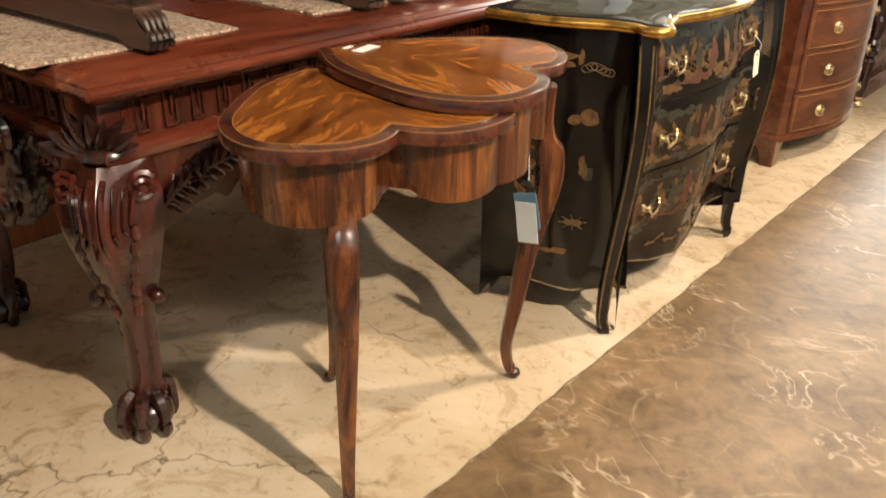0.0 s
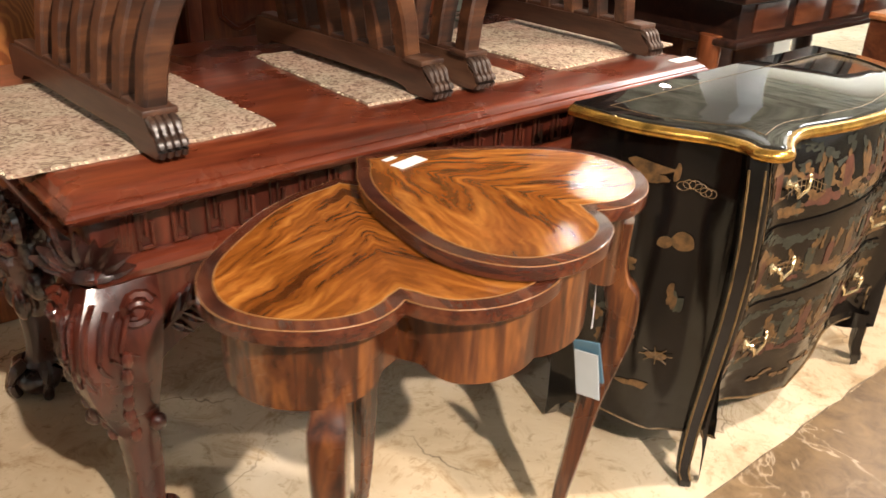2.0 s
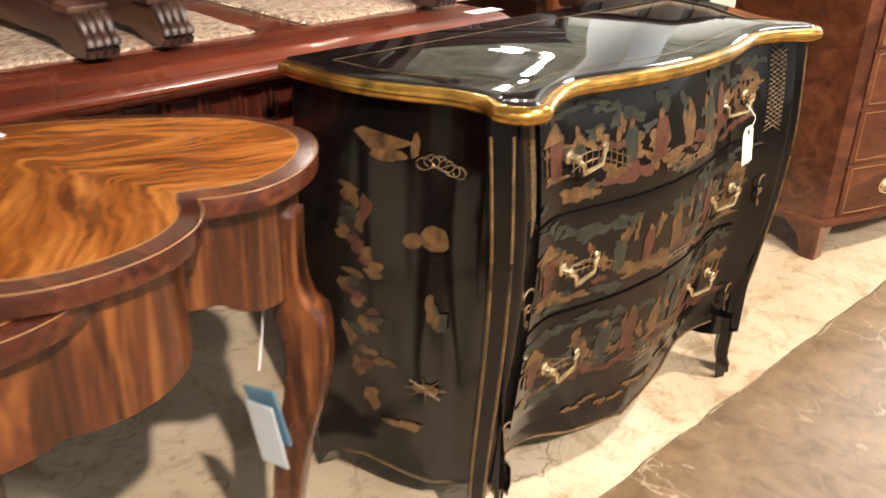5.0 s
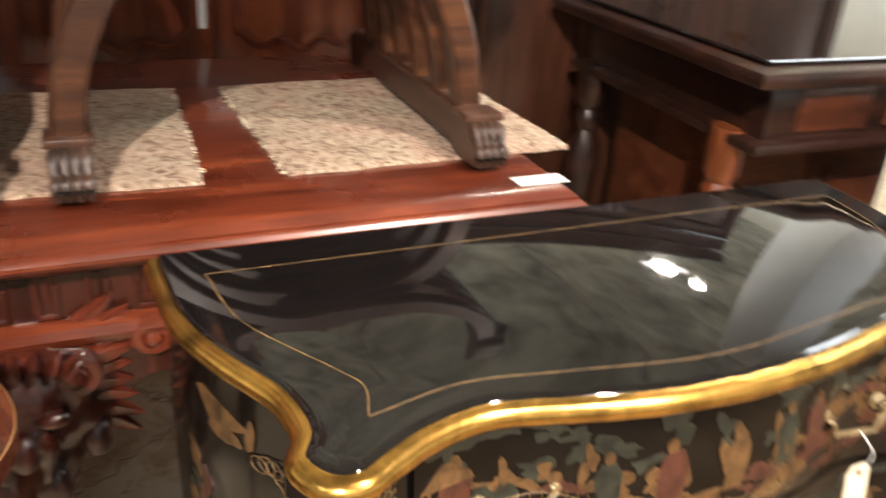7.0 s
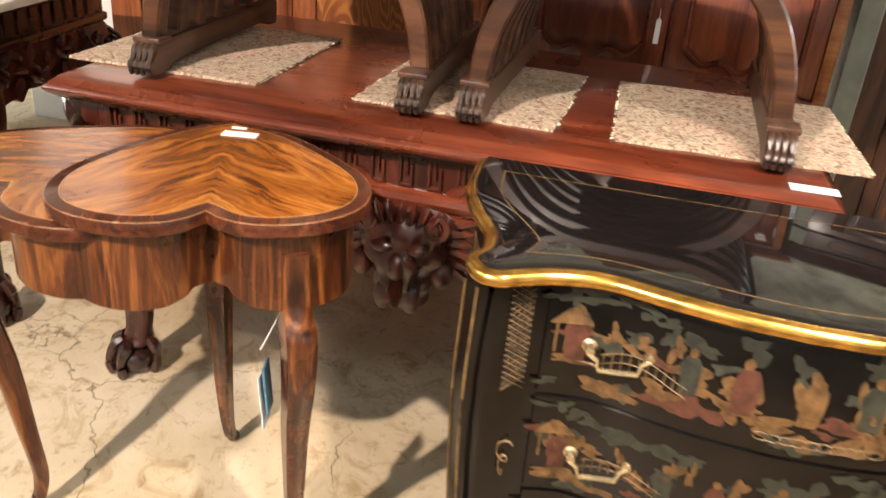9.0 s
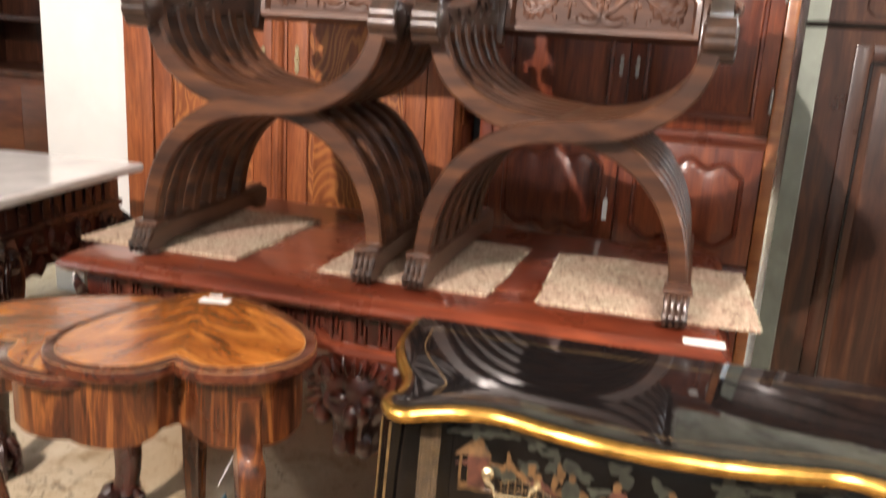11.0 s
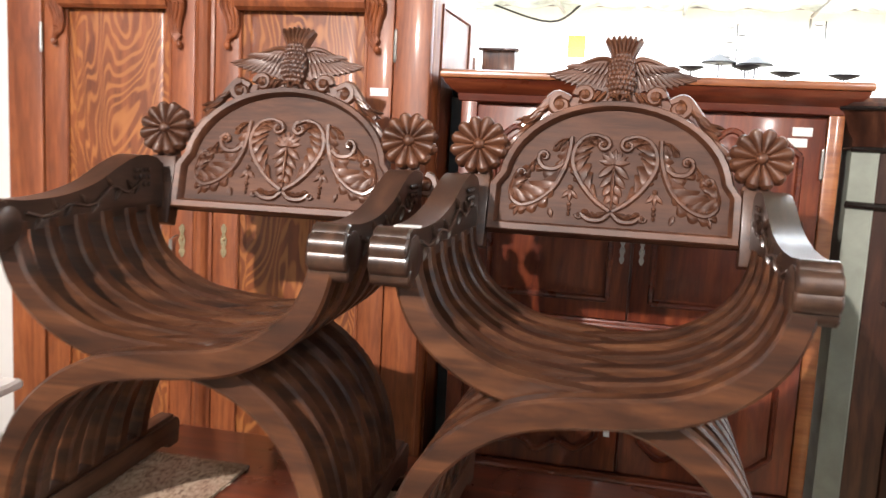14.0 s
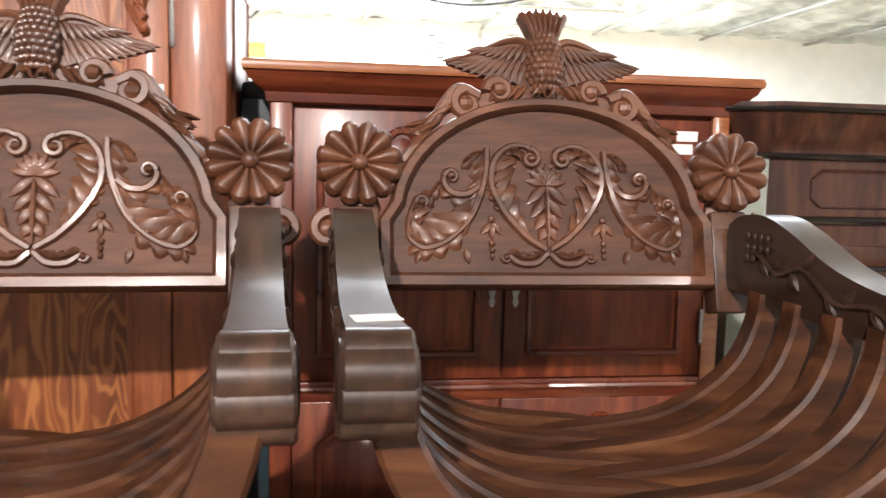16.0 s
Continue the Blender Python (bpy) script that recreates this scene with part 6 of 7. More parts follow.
def cherry_cabinet():
    x, y0, y1, back, top = -2.535, 1.385, 2.372, -3.05, 1.766
    root = thing("cherry_cabinet", pose(0, 0, 0), "red cherry two-stage cabinet with shaped panel doors", "cabinet")
    part("body", box((back, y0, 0.05), (x - 0.016, y1, top - 0.05), 0.004), CHERRY, root)
    part("cornice", cornice(bmesh.new(), back, x, y0, y1, [(0.0, top - 0.085), (0.008, top - 0.080), (0.010, top - 0.062), (0.026, top - 0.050), (0.042, top - 0.034), (0.046, top - 0.024)]), CHERRY_Y, root, "moulded cornice")
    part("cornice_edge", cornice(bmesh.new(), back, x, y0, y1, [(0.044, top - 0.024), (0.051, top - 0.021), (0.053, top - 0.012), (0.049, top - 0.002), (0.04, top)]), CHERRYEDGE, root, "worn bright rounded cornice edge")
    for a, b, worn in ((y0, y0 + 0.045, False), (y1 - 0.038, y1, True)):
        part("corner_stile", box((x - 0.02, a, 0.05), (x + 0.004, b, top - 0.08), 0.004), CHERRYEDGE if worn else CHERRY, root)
    ym = (y0 + y1) / 2
    for a, b in ((y0 + 0.047, ym - 0.003), (ym + 0.003, y1 - 0.04)):
        d = shaped_door(root, x, a, b, 1.108, 1.675, True)
        escutcheon(d, x + 0.001, ym + (-0.026 if a < ym - 0.1 else 0.026), 1.300, 0.7, STEEL)
        shaped_door(root, x, a, b, 0.675, 1.062, None)
        shaped_door(root, x, a, b, 0.16, 0.615, False)
    for z in (1.084, 0.645):
        bm = bmesh.new()
        bx(bm, (x - 0.018, y0 + 0.045, z - 0.022), (x + 0.003, y1 - 0.038, z + 0.022), 0.004)
        tube(bm, [(x + 0.004, y0 + 0.045, z + 0.006), (x + 0.004, y1 - 0.038, z + 0.006)], 0.008, 8)
        part("rail", bm, CHERRY_Y, root)
    part("plinth", box((back, y0 - 0.01, 0.0), (x + 0.012, y1 + 0.01, 0.12), 0.006), CHERRY_Y, root)
    for z in (1.22, 1.56):
        hinge(root, x + 0.008, y1 - 0.044, z, 0.06)
    bm = bmesh.new()
    tube(bm, [(x + 0.012, ym - 0.03, 0.885), (x + 0.016, ym - 0.03, 0.86)], 0.001, 5)
    pts = [(-0.008, -0.07), (0.008, -0.07), (0.008, 0.0), (0, 0.010), (-0.008, 0.0)]
    prism(bm, [(ym - 0.03 + a, 0.85 + b) for a, b in pts], x + 0.015, x + 0.016, "x")
    tagged(part("swing_ticket", bm, PAPER), "slim white paper ticket hanging on the cherry cabinet", "tag")
    for dz, dy in ((0.0, 0.0), (-0.028, -0.01)):
        bm = box((0, -0.024, -0.011), (0.0008, 0.024, 0.011))
        tagged(part("price_label", bm, PAPER), "white paper label stuck on the cherry cabinet", "label").matrix_basis = pose(x + 0.0018, 2.275 + dy, 1.640 + dz)


cherry_cabinet()


def dark_cabinet():
    x, y0, y1, back, top = -2.50, 2.455, 3.95, -2.98, 1.718
    root = thing("dark_cabinet", pose(0, 0, 0), "dark walnut cabinet with chamfered corner and ebonised mouldings", "cabinet")
    c = 0.06

    def plan(d, z):
        return [(back, y0 - d - c * 0.9, z), (x - c * 0.7 + d * 0.4, y0 - c * 0.9 - d, z), (x + d, y0 + d * 0.0, z), (x + d, y1, z), (back, y1, z)]
    part("body", loft(bmesh.new(), [plan(0.0, 0.0), plan(0.0, top - 0.06)]), DARKWOOD, root)
    # Thin skin over the chamfer that carries the painted reflection.
    bm = bmesh.new()
    loft(bm, [[(back, y0 - c * 0.9 - 0.004, z), (x - c * 0.7, y0 - c * 0.9 - 0.004, z), (x - 0.001, y0 - 0.006, z), (x - 0.002, y0 - 0.001, z), (back, y0 - c * 0.9 + 0.01, z)] for z in (0.02, top - 0.12)])
    part("chamfer_board", bm, CHAMFER_SHEEN, root, "dark wood chamfer coloured with its grey-green reflection")
    part("cornice", loft(bmesh.new(), [plan(d, z) for d, z in ((0.002, top - 0.115), (0.006, top - 0.11), (0.006, top - 0.09), (0.020, top - 0.07), (0.028, top - 0.045), (0.040, top - 0.02), (0.044, top - 0.012), (0.044, top))]), DARKWOOD, root)
    for z, r in ((top - 0.115, 0.008), (top - 0.255, 0.010), (top - 0.015, 0.006)):
        bm = bmesh.new()
        p = plan(0.004 if z < top - 0.05 else 0.044, z)
        tube(bm, p[1:4], r, 8)
        part("ebony_band", bm, EBONY, root, "ebonised black moulding")
    framed_panel(root, "door", x + 0.014, y0 + 0.085, y0 + 0.78, 0.12, top - 0.31, DARKWOOD, DARKWOOD, 0.05, None, lip=EBONY)
    framed_panel(root, "door", x + 0.014, y0 + 0.79, y0 + 1.47, 0.12, top - 0.31, DARKWOOD, DARKWOOD, 0.05, None, lip=EBONY)
    for a, b in ((y0 + 0.10, y0 + 0.68), (y0 + 0.80, y0 + 1.40)):
        bm = bmesh.new()
        k = 0.025
        loop = [(a + k, top - 0.225), (b - k, top - 0.225), (b, top - 0.205), (b, top - 0.165), (b - k, top - 0.145), (a + k, top - 0.145), (a, top - 0.165), (a, top - 0.205)]
        pts = [(x + 0.002, u, v) for u, v in loop]
        for p, q in zip(pts, pts[1:] + pts[:1]):
            tube(bm, [p, q], 0.0035, 5, up=(1, 0, 0))
        part("frieze_panel", bm, DARKWOOD, root)


dark_cabinet()
# ---- things around ----
def bow_chest():
    y0, y1, xf, back, top = 3.275, 4.175, -1.02, -1.40, 0.812
    root = thing("bowfront_chest", pose(0, 0, 0), "brown mahogany bow-front chest of drawers with brass knobs", "chest")

    def plan(d, z, n=16):
        w = y1 - y0
        fr = [(xf + d + 0.115 * math.sin(math.pi * t), y0 - d + (w + 2 * d) * t, z) for t in np.linspace(0, 1, n)]
        return [(back, y0 - d, z)] + fr + [(back, y1 + d, z)]
    part("body", loft(bmesh.new(), [plan(0.0, 0.10), plan(0.0, top - 0.02)]), BOWFRONT, root)
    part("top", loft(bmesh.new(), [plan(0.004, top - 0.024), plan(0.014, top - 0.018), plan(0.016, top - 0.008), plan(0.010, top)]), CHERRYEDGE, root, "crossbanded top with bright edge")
    part("base_moulding", loft(bmesh.new(), [plan(0.0, 0.108), plan(0.008, 0.110), plan(0.008, 0.122), plan(0.0, 0.128)]), BOWFRONT, root)
    for k in range(4):
        z0 = 0.132 + 0.164 * k
        z1 = z0 + 0.158
        bm = bmesh.new()
        n = 20
        rows = []
        for z, d in ((z0, 0.0), (z0 + 0.002, 0.005), (z1 - 0.002, 0.005), (z1, 0.0)):
            rows.append([(xf + d + 0.115 * math.sin(math.pi * t), y0 + (y1 - y0) * t, z) for t in np.linspace(0.05, 0.95, n)])
        loft(bm, rows, cap=False, closed=False)
        dr = part("drawer", bm, BOWFRONT, root)
        bm = bmesh.new()
        for z in (z0 + 0.010, z1 - 0.010):
            tube(bm, [(xf + 0.0054 + 0.115 * math.sin(math.pi * t), y0 + (y1 - y0) * t, z) for t in np.linspace(0.07, 0.93, n)], 0.0016, 4)
        tube(bm, [(xf + 0.0054 + 0.115 * math.sin(math.pi * 0.07), y0 + (y1 - y0) * 0.07, z) for z in (z0 + 0.010, z1 - 0.010)], 0.0016, 4)
        part("stringing", bm, STRING, dr, "pale inlaid line")
        for t in (0.22, 0.78):
            bm = bmesh.new()
            lathe(bm, [(0.023, 0.0), (0.024, 0.003), (0.019, 0.005), (0.016, 0.009), (0.009, 0.013), (0.010, 0.018), (0.002, 0.020)], n=16)
            ring = [(0.020 * math.cos(a), 0.020 * math.sin(a), 0.012) for a in np.linspace(0, 6.283, 20)]
            tube(bm, ring, 0.0025, 5)
            kn = part("knob", bm, BRASS, dr, "round brass ring knob")
            ang = math.degrees(math.atan2(-0.115 * math.pi * math.cos(math.pi * t), (y1 - y0)))
            kn.matrix_basis = pose(xf + 0.005 + 0.115 * math.sin(math.pi * t), y0 + (y1 - y0) * t, (z0 + z1) / 2) @ pose(0, 0, 0, 0, 0, ang) @ pose(0, 0, 0, 0, 90, 0)
    for a, s in ((y0, 1), (y1, -1)):
        for xx in (xf, back):
            bm = bmesh.new()
            f = curve_points([(0.0, 0.108), (0.105, 0.108), (0.085, 0.085), (0.060, 0.06), (0.05, 0.02), (0.046, 0.0)], 3)
            pts = [tuple(p) for p in f] + [(0.0, 0.0)]
            dx = -1 if xx == xf else 1
            prism(bm, [(a + s * (p[0] - 0.004), p[1]) for p in pts], xx + (0.006 if xx == xf else -0.002) - 0.02, xx + (0.006 if xx == xf else 0.02), "x")
            prism(bm, [(xx + dx * (p[0] - 0.004), p[1] - 0.0005) for p in pts if p[1] > 0] + [(xx + dx * 0.042, 0.0), (xx - dx * 0.002, 0.0)], a - s * 0.006, a + s * 0.014, "y")
            part("bracket_foot", bm, BOWFRONT, root)


bow_chest()


def bench_table():
    """Dark refectory table with glass top beyond the chest."""
    x0, x1, y0, y1, z = -2.42, -1.57, 2.78, 4.75, 0.88
    root = thing("refectory_table", pose(0, 0, 0), "dark carved wood table with glass top beside the cabinet", "table")
    part("tabletop", box((x0, y0, z - 0.035), (x1, y1, z), 0.01), REFECTORY, root)
    part("frieze", box((x0 + 0.07, y0 + 0.10, z - 0.17), (x1 - 0.07, y1 - 0.10, z - 0.035), 0.006), REFECTORY, root)
    part("moulding", box((x0 + 0.04, y0 + 0.06, z - 0.19), (x1 - 0.04, y1 - 0.06, z - 0.165), 0.008), REFECTORY, root)
    for k in range(5):
        part("frieze_block", box((x1 - 0.072, y0 + 0.18 + 0.26 * k, z - 0.15), (x1 - 0.062, y0 + 0.38 + 0.26 * k, z - 0.055), 0.003), BOWFRONT, root)
    for x in (x0 + 0.12, x1 - 0.16):
        for y in (y0 + 0.09, y1 - 0.14):
            bm = bmesh.new()
            lathe(bm, [(0.045, 0.0), (0.05, 0.03), (0.03, 0.06), (0.034, 0.10), (0.022, 0.14), (0.03, 0.22), (0.046, 0.34), (0.050, 0.42), (0.036, 0.50), (0.024, 0.53), (0.036, 0.55), (0.036, 0.57), (0.026, 0.59), (0.04, 0.61), (0.04, z - 0.16)], (x, y, 0), 16)
            part("turned_leg", bm, OAK if x > -2 else REFECTORY, root, "turned baluster leg")
    bm = bmesh.new()
    bx(bm, (x0 + 0.06, y0 + 0.05, z + 0.002), (x1 - 0.05, y1 - 0.05, z + 0.012), 0.003, 1)
    part("glass_top", bm, LACQTOP, root, "dark reflecting glass sheet")
    low = thing("low_cabinet", pose(0, 0, 0), "low maroon wooden cabinet under the dark table", "cabinet")
    part("body", box((-2.32, 2.99, 0.0), (-1.915, 3.64, 0.66), 0.008), BOWFRONT, low)
    part("cabinet_top", box((-2.34, 2.97, 0.66), (-1.895, 3.66, 0.682), 0.006), BOWFRONT, low)
    for ya in (3.02, 3.33):
        part("door", box((-1.915, ya, 0.08), (-1.902, ya + 0.28, 0.62), 0.005), BOWFRONT, low)


bench_table()


def far_pillar():
    bm = box((-3.45, 5.44, 0), (-3.05, 5.94, CEIL - 0.02), 0.012)
    tagged(part("pillar", bm, WHITEPAINT), "white painted square pillar beyond the dark table", "pillar", kind="structure")


far_pillar()


def marble_console():
    """Carved console with a white marble top, to the south of the table."""
    x0, x1, y0, y1, z = -0.02, 0.74, -1.45, 0.0, 0.871
    root = thing("marble_console", pose(-2.10, 0.295, 0, 0, 0, 5.5), "dark carved console table with white marble top", "table")
    part("marble_top", loft(bmesh.new(), [[(x0 + d, y0 + d, h), (x1 - d, y0 + d, h), (x1 - d, y1 - d, h), (x0 + d, y1 - d, h)] for d, h in ((0.02, z - 0.032), (0.004, z - 0.028), (0.0, z - 0.02), (0.0, z - 0.008), (0.006, z))]), MARBLE, root, "thick white marble slab")
    part("frieze", box((x0 + 0.06, y0 + 0.06, z - 0.125), (x1 - 0.06, y1 - 0.06, z - 0.032), 0.006), DARKCARVE, root)
    part("gadroon", box((x0 + 0.05, y0 + 0.05, z - 0.145), (x1 - 0.05, y1 - 0.05, z - 0.118), 0.010), DARKCARVE, root)
    for k in range(24):
        part("fret_block", box((x1 - 0.062, y0 + 0.12 + 0.052 * k, z - 0.112), (x1 - 0.052, y0 + 0.155 + 0.052 * k, z - 0.05), 0.002, 1), DARKCARVE, root)
    for k in range(10):
        part("fret_block", box((x0 + 0.12 + 0.052 * k, y1 - 0.062, z - 0.112), (x0 + 0.155 + 0.052 * k, y1 - 0.052, z - 0.05), 0.002, 1), DARKCARVE, root)
    bm = prism(bmesh.new(), [(a, b + 0.10) for a, b in apron_board(y1 - y0 - 0.16)], 0, 0.028, "x")
    part("apron", bm, MAHOGANY_Z, root).matrix_basis = pose(x1 - 0.09, y0 + 0.08, 0)
    bm = prism(bmesh.new(), [(a, b + 0.10) for a, b in apron_board(x1 - x0 - 0.16)], 0, 0.028, "x")
    part("apron", bm, MAHOGANY_Z, root).matrix_basis = pose(x1 - 0.08, y1 - 0.09, 0, 0, 0, 90)
    for at in (pose(x1 - 0.060, y1 - 0.10, 0.10) @ Matrix.Diagonal((1, -1, 1, 1)), pose(x1 - 0.10, y1 - 0.060, 0.10, 0, 0, 90)):
        bm = bmesh.new()
        rnd = random.Random(8)
        for k in range(26):
            u = rnd.uniform(0.02, 0.42)
            petal(bm, (0.002, u, 0.57 + rnd.uniform(-0.03, 0.03)), rnd.uniform(0, 6.28), 0.05, 0.022, 0.02)
        part("leaf_carving", bm, MAHOGANY_Z, root).matrix_basis = at
    for x, y in ((x1 - 0.12, y1 - 0.12), (x0 + 0.12, y1 - 0.12), (x1 - 0.12, y0 + 0.12), (x0 + 0.12, y0 + 0.12)):
        sx, sy = (1 if x > 0.3 else -1), (1 if y > -0.5 else -1)
        leg, carve, foot = claw_leg(sx, sy)
        lo = part("leg", leg, DARKCARVE, root)
        lo.matrix_basis = Matrix.Translation((x, y, 0)) @ Matrix.Diagonal((1, 1, 1.17, 1))
        part("knee_carving", carve, DARKCARVE, lo)
        part("claw_foot", foot, DARKCARVE, lo)
    bm = bmesh.new()
    carved_mask(bm, (x1 - 0.06, y1 - 0.10, 0.69), 0.9)
    part("corner_boss", bm, DARKCARVE, root)
    for k, (h, w) in enumerate(((0.022, 0.15), (0.018, 0.13))):
        tagged(part("book", box((-0.11, -w / 2, 0), (0.11, w / 2, h), 0.003), DARKCARVE), "dark leather book lying on the marble top", "book").matrix_basis = pose(-1.93, -0.42, z + 0.001 + 0.0225 * k, 0, 0, 12 + 9 * k)


marble_console()


def pillar():
    bm = box((-3.40, -0.87, 0), (-2.95, -0.10, CEIL - 0.02), 0.012)
    tagged(part("pillar", bm, WHITEPAINT), "broad white painted square pillar", "pillar", kind="structure")


pillar()


def far_dresser():
    root = thing("open_dresser", pose(-4.2, -2.4, 0), "dark dresser with open shelves beyond the pillar", "cabinet")
    part("base", box((-0.3, -1.1, 0.0), (0.3, 1.1, 0.95), 0.01), BOWFRONT, root)
    part("base_top", box((-0.34, -1.14, 0.95), (0.34, 1.14, 0.99), 0.008), DARKWOOD, root)
    part("back", box((-0.3, -1.05, 0.99), (-0.27, 1.05, 2.2), 0.004), DARKWOOD, root)
    for y in (-1.05, -0.2, 0.5, 1.01):
        part("upright", box((-0.3, y, 0.99), (0.1, y + 0.04, 2.2), 0.004), DARKWOOD, root)
    for z in (1.28, 1.72, 2.17):
        part("shelf", box((-0.3, -1.08, z), (0.16, 1.08, z + 0.03), 0.006), DARKCARVE, root)
    for y in (-0.6, 0.2, 0.8):
        part("drawer_front", box((0.3, y - 0.3, 0.5), (0.315, y + 0.3, 0.9), 0.005), BOWFRONT, root)
    f = thing("gilt_frame", pose(-4.32, -1.6, 1.76), "small gilt picture frame standing on the dresser", "picture frame")
    part("frame", box((0.0, -0.10, 0.0), (0.02, 0.10, 0.30), 0.004), GOLD, f)
    part("picture", box((0.0205, -0.075, 0.03), (0.022, 0.075, 0.27), 0.0), BLACK, f)


far_dresser()


def gap_cabinet():
    root = thing("teal_cabinet", pose(-2.86, 1.345, 0), "narrow dark teal painted cabinet in the gap", "cabinet")
    part("body", loft(bmesh.new(), [[(-0.15, -0.03, z), (0.15, -0.03, z), (0.15, 0.03, z), (-0.15, 0.03, z)] for z in (0.0, 1.70)]), TEAL, root)
    part("cap", box((-0.15, -0.032, 1.70), (0.152, 0.032, 1.74), 0.012), TEAL, root)


gap_cabinet()


def background():
    # lantern-like wooden box and small dark things on far cabinets
    row = thing("far_wardrobe", pose(-9.0, 0.4, 0), "dark wooden wardrobe standing far back in the hall", "wardrobe")
    part("body", box((-0.3, -0.9, 0.0), (0.3, 4.0, 2.08), 0.01), DARKWOOD, row)
    part("cornice", box((-0.34, -0.94, 2.08), (0.34, 4.04, 2.14), 0.01), DARKWOOD, row)
    bxs = thing("wooden_casket", pose(-8.95, 0.33, 2.14), "small dark wooden casket with flat lid", "box")
    part("body", box((-0.12, -0.17, 0.0), (0.12, 0.17, 0.34), 0.006), DARKWOOD, bxs)
    part("lid", box((-0.16, -0.21, 0.34), (0.16, 0.21, 0.37), 0.006), DARKCARVE, bxs)
    b2 = thing("mantel_clock", pose(-8.95, -0.02, 2.14), "small brown mantel clock case", "clock")
    part("case", box((-0.09, -0.10, 0.0), (0.09, 0.10, 0.28), 0.02), BOWFRONT, b2)
    part("base", box((-0.11, -0.12, 0.0), (0.11, 0.12, 0.03), 0.006), DARKCARVE, b2)
    for y, z, r, bowl in ((2.24, 2.38, 0.13, True), (2.50, 2.44, 0.17, False), (2.75, 2.40, 0.14, True), (2.84, 2.43, 0.17, False), (3.125, 2.35, 0.15, True), (3.66, 2.34, 0.15, True)):
        d = thing("parasol_lamp", pose(-9.1, y, 2.14), "small dark shaded lamp on the far wardrobe", "lamp")
        h = z - 2.14
        bm = bmesh.new()
        lathe(bm, [(r * 0.3, h - 0.02), (r * 0.9, h + 0.01), (r, h + 0.022), (r * 0.98, h + 0.026), (0.01, h + 0.026)] if bowl else [(r, h), (r * 1.02, h + 0.012), (r * 0.4, h + 0.07), (0.01, h + 0.10)], n=16)
        part("shade", bm, BLACK, d)
        bm = bmesh.new()
        lathe(bm, [(0.06, 0.0), (0.06, 0.015), (0.012, 0.03), (0.008, h + 0.01)], n=10)
        for s in (-1, 1):
            tube(bm, curve_points([(0, s * 0.01, 0.02), (0, s * 0.07, h * 0.35), (0, s * 0.055, h * 0.7), (0, s * 0.015, h)], 4), 0.006, 5)
        part("stand", bm, BLACK, d)
    for y, top, leaves in ((2.64, 2.82, 5), (3.44, 2.86, 1)):
        d = thing("wire_ornament", pose(-9.05, y, 2.14), "thin dark wire stem ornament with small metal leaves", "ornament")
        bm = bmesh.new()
        lathe(bm, [(0.05, 0.0), (0.05, 0.012), (0.006, 0.02)], n=10)
        tube(bm, [(0, 0, 0.01), (0, 0.01, (top - 2.14) * 0.6), (0, 0.0, top - 2.14)], 0.006, 5)
        part("stem", bm, BLACK, d)
        for k in range(leaves):
            bm = bmesh.new()
            blob(bm, (0, (0.05 if k % 2 else -0.06), top - 2.17 - 0.07 * k), (0.006, 0.045, 0.02), u=8, v=5)
            tube(bm, [(0, 0, top - 2.18 - 0.07 * k), (0, (0.05 if k % 2 else -0.06), top - 2.17 - 0.07 * k)], 0.003, 4)
            part("leaf", bm, STEEL, d)
    # wall signs
    sg = thing("no_smoking_sign", pose(X0 + 0.004, 0.455, 3.34), "yellow sign reading no smoking on the white wall", "sign")
    part("plate", box((0.0, -0.16, -0.20), (0.006, 0.16, 0.20), 0.002, 1), YELLOW, sg)
    for txt, dz in (("NO", 0.07), ("SMOKING", -0.06)):
        cu = bpy.data.curves.new("letters", "FONT")
        cu.body, cu.size, cu.align_x, cu.extrude = txt, 0.16 if txt == "NO" else 0.082, "CENTER", 0.001
        tmp = new("letters", cu)
        me = bpy.data.meshes.new_from_object(tmp.evaluated_get(bpy.context.evaluated_depsgraph_get()))
        bpy.data.objects.remove(tmp)
        me.materials.append(RED)
        ob = new("lettering", me)
        ob.parent, ob.matrix_basis = sg, pose(0.008, 0, dz, 90, 0, 90)
    s2 = thing("notice", pose(X0 + 0.004, 1.02, 3.28), "white notice headed consignors on the white wall", "sign")
    part("plate", box((0.0, -0.36, -0.26), (0.005, 0.36, 0.26), 0.002, 1), PAPER, s2)
    cu = bpy.data.curves.new("letters", "FONT")
    cu.body, cu.size, cu.align_x, cu.extrude = "CONSIGNORS", 0.105, "CENTER", 0.001
    tmp = new("letters", cu)
    me = bpy.data.meshes.new_from_object(tmp.evaluated_get(bpy.context.evaluated_depsgraph_get()))
    bpy.data.objects.remove(tmp)
    me.materials.append(RED)
    ob = new("lettering", me)
    ob.parent, ob.matrix_basis = s2, pose(0.007, 0, 0.14, 90, 0, 90)
    for k in range(5):
        part("text_line", box((0.005, -0.24 + 0.03 * (k % 2), 0.06 - 0.06 * k), (0.0065, 0.24 - 0.05 * (k % 3), 0.085 - 0.06 * k)), GREYINK, s2)
    bm = bmesh.new()
    tube(bm, curve_points([(X0 + 0.3, -1.2, 4.06), (X0 + 0.4, 0.0, 3.72), (X0 + 0.5, 0.6, 4.06)], 6), 0.02, 6)
    tagged(part("cable", bm, BLACK), "black cable looping under the roof", "cable")
    bm = bmesh.new()
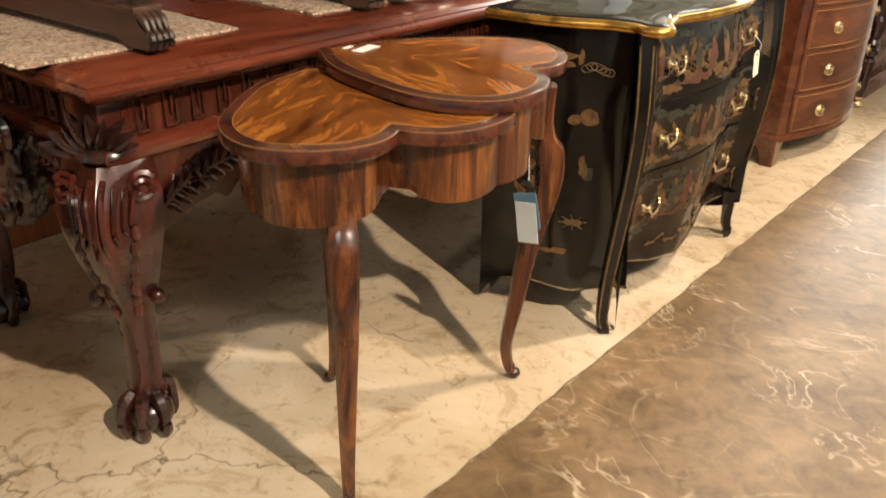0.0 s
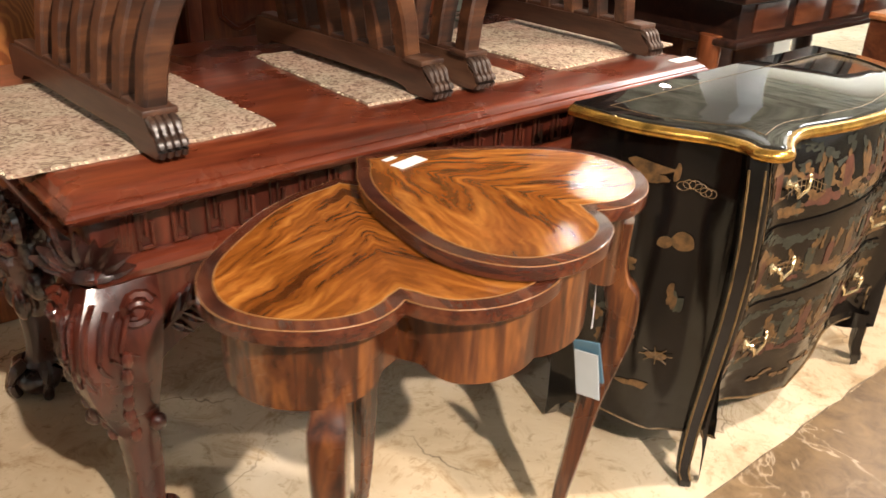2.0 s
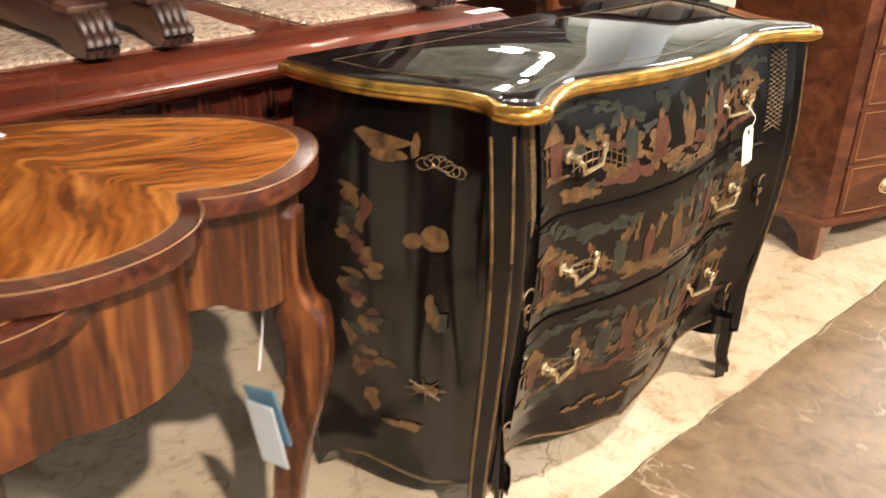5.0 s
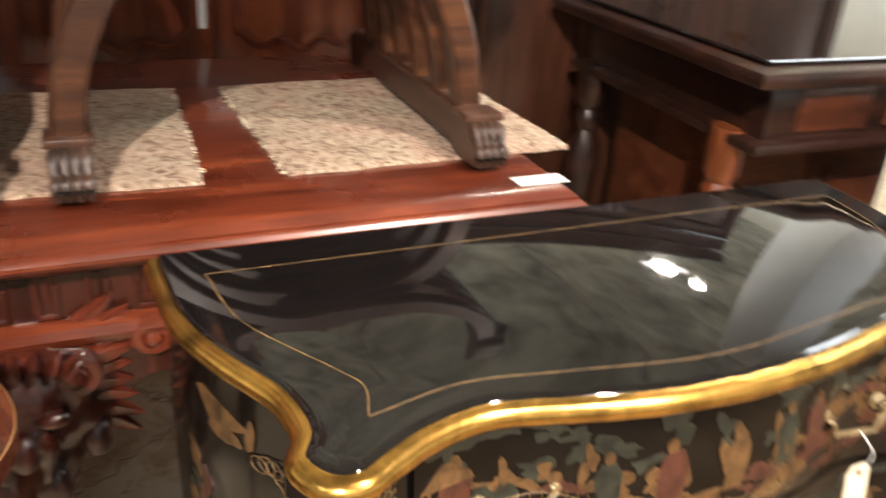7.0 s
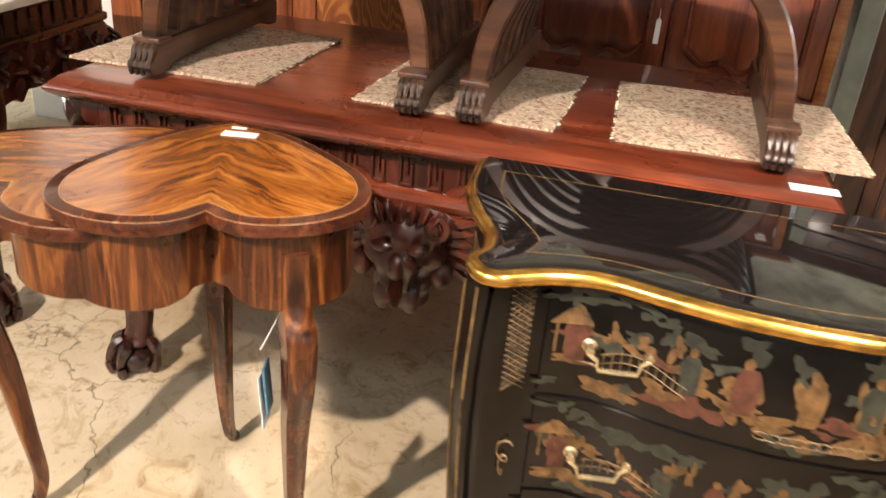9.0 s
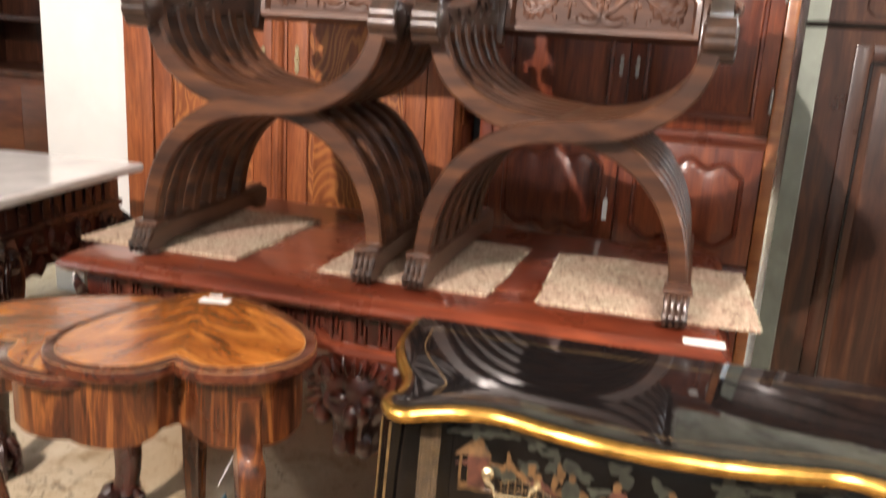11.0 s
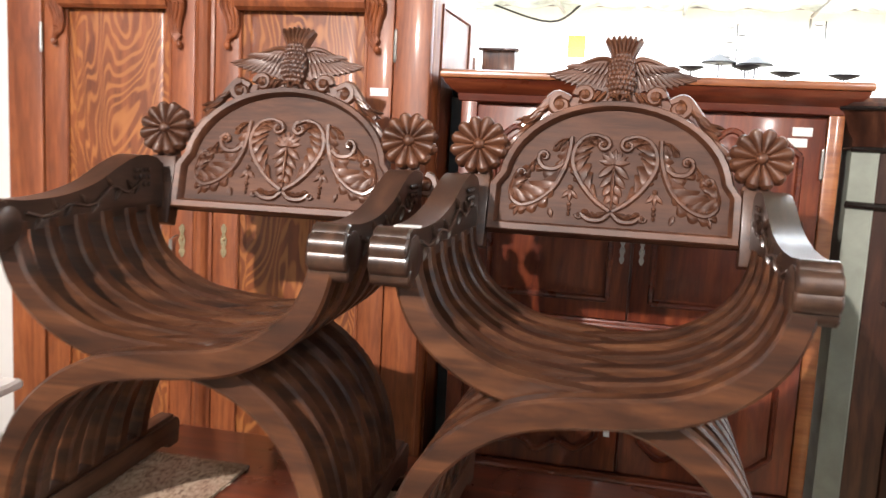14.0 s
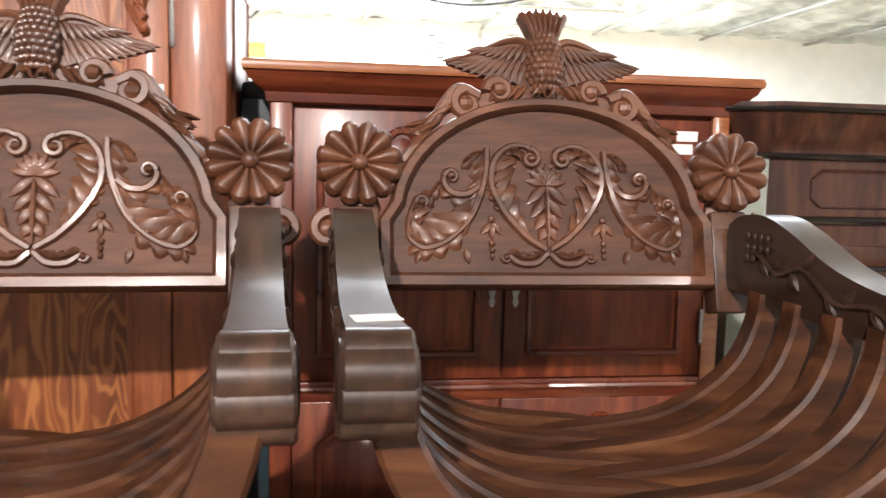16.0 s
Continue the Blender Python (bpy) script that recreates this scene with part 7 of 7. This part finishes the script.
    tube(bm, curve_points([(-11, 1.6, 4.06), (-10.6, 2.4, 3.50), (-10.2, 3.6, 3.35), (-9.8, 6.0, 4.06)], 6), 0.014, 6)
    tagged(part("cable", bm, BLACK), "black cable sagging from the roof", "cable")
    bm = bmesh.new()
    tube(bm, [(X0 + 0.02, 4.4, 0.0), (X0 + 0.02, 4.4, 3.9)], 0.02, 6)
    tagged(part("conduit", bm, STEEL), "thin grey conduit on the back wall", "pipe")


background()


# Added fixtures without a known counterpart, for a bright ceiling and reflections.
def strip_light(x, y, long):
    root = thing("strip_light", pose(x, y, CEIL - 0.16), "added white fluorescent strip light under the foil ceiling", "light", "strip lights under the roof")
    part("housing", box((-0.08, -long / 2, 0.0), (0.08, long / 2, 0.06), 0.01), WHITEPAINT, root)
    for dx in (-0.04, 0.04):
        bm = bmesh.new()
        tube(bm, [(dx, -long / 2 + 0.03, -0.016), (dx, long / 2 - 0.03, -0.016)], 0.016, 8)
        part("lamp_tube", bm, TUBEGLOW, root, "glowing tube of the added strip light")
    for s in (-1, 1):
        bm = bmesh.new()
        tube(bm, [(0, s * long * 0.35, 0.05), (0, s * long * 0.35, 0.18)], 0.006, 6)
        part("hanger", bm, STEEL, root)


for xx, yy in ((-8.0, 0.6), (-8.0, 4.6), (-11.0, 2.6), (-11.0, 6.4), (-13.6, 1.0), (-13.6, 5.0), (-9.5, 8.6)):
    strip_light(xx, yy, 2.4)
# Short one placed so its reflection makes the highlight on the chest top.
strip_light(-5.2, 6.3, 0.7)



# ---- sideboard shape standing in for a piano beyond the bow-fronted chest ----
def side_cabinet():
    root = thing("sideboard", pose(-1.02, 4.42, 0), "polished maroon mahogany sideboard standing in for a piano, on a turned leg with brass foot", "sideboard")
    bm = bmesh.new()
    bx(bm, (-0.60, 0.10, 0.10), (-0.06, 1.60, 0.62), 0.006)
    body = part("body", bm, CHERRY_Y, root)
    bm = bmesh.new()
    bx(bm, (-0.61, 0.09, 0.0), (-0.02, 1.61, 0.10), 0.008)
    part("plinth", bm, MAHOGANY, root)
    top = [(-0.62, 0.62), (0.03, 0.62), (0.05, 0.632), (0.05, 0.648), (0.04, 0.662), (-0.62, 0.662)]
    part("top", prism(bmesh.new(), top, -0.06, 1.62, "y"), CHERRY_Y, root, "thick moulded maroon top")
    bm = bmesh.new()
    bx(bm, (-0.062, 0.18, 0.17), (-0.048, 1.52, 0.56), 0.005)
    part("panel", bm, MAHOGANY, body)
    bm = bmesh.new()
    prof = [(0.016, 0.055), (0.018, 0.075), (0.024, 0.12), (0.029, 0.20), (0.034, 0.235), (0.022, 0.25), (0.036, 0.268), (0.036, 0.285), (0.022, 0.30), (0.034, 0.318), (0.026, 0.34), (0.040, 0.39), (0.046, 0.43), (0.030, 0.455), (0.040, 0.47), (0.040, 0.62)]
    lathe(bm, prof, n=18)
    leg = part("turned_leg", bm, DARKCARVE, root, "dark turned and fluted leg")
    bm = bmesh.new()
    lathe(bm, [(0.002, 0.0), (0.015, 0.006), (0.019, 0.018), (0.015, 0.030), (0.010, 0.036), (0.018, 0.044), (0.019, 0.058), (0.012, 0.062)], n=14)
    part("brass_foot", bm, BRASS, leg, "small brass ball foot")


side_cabinet()
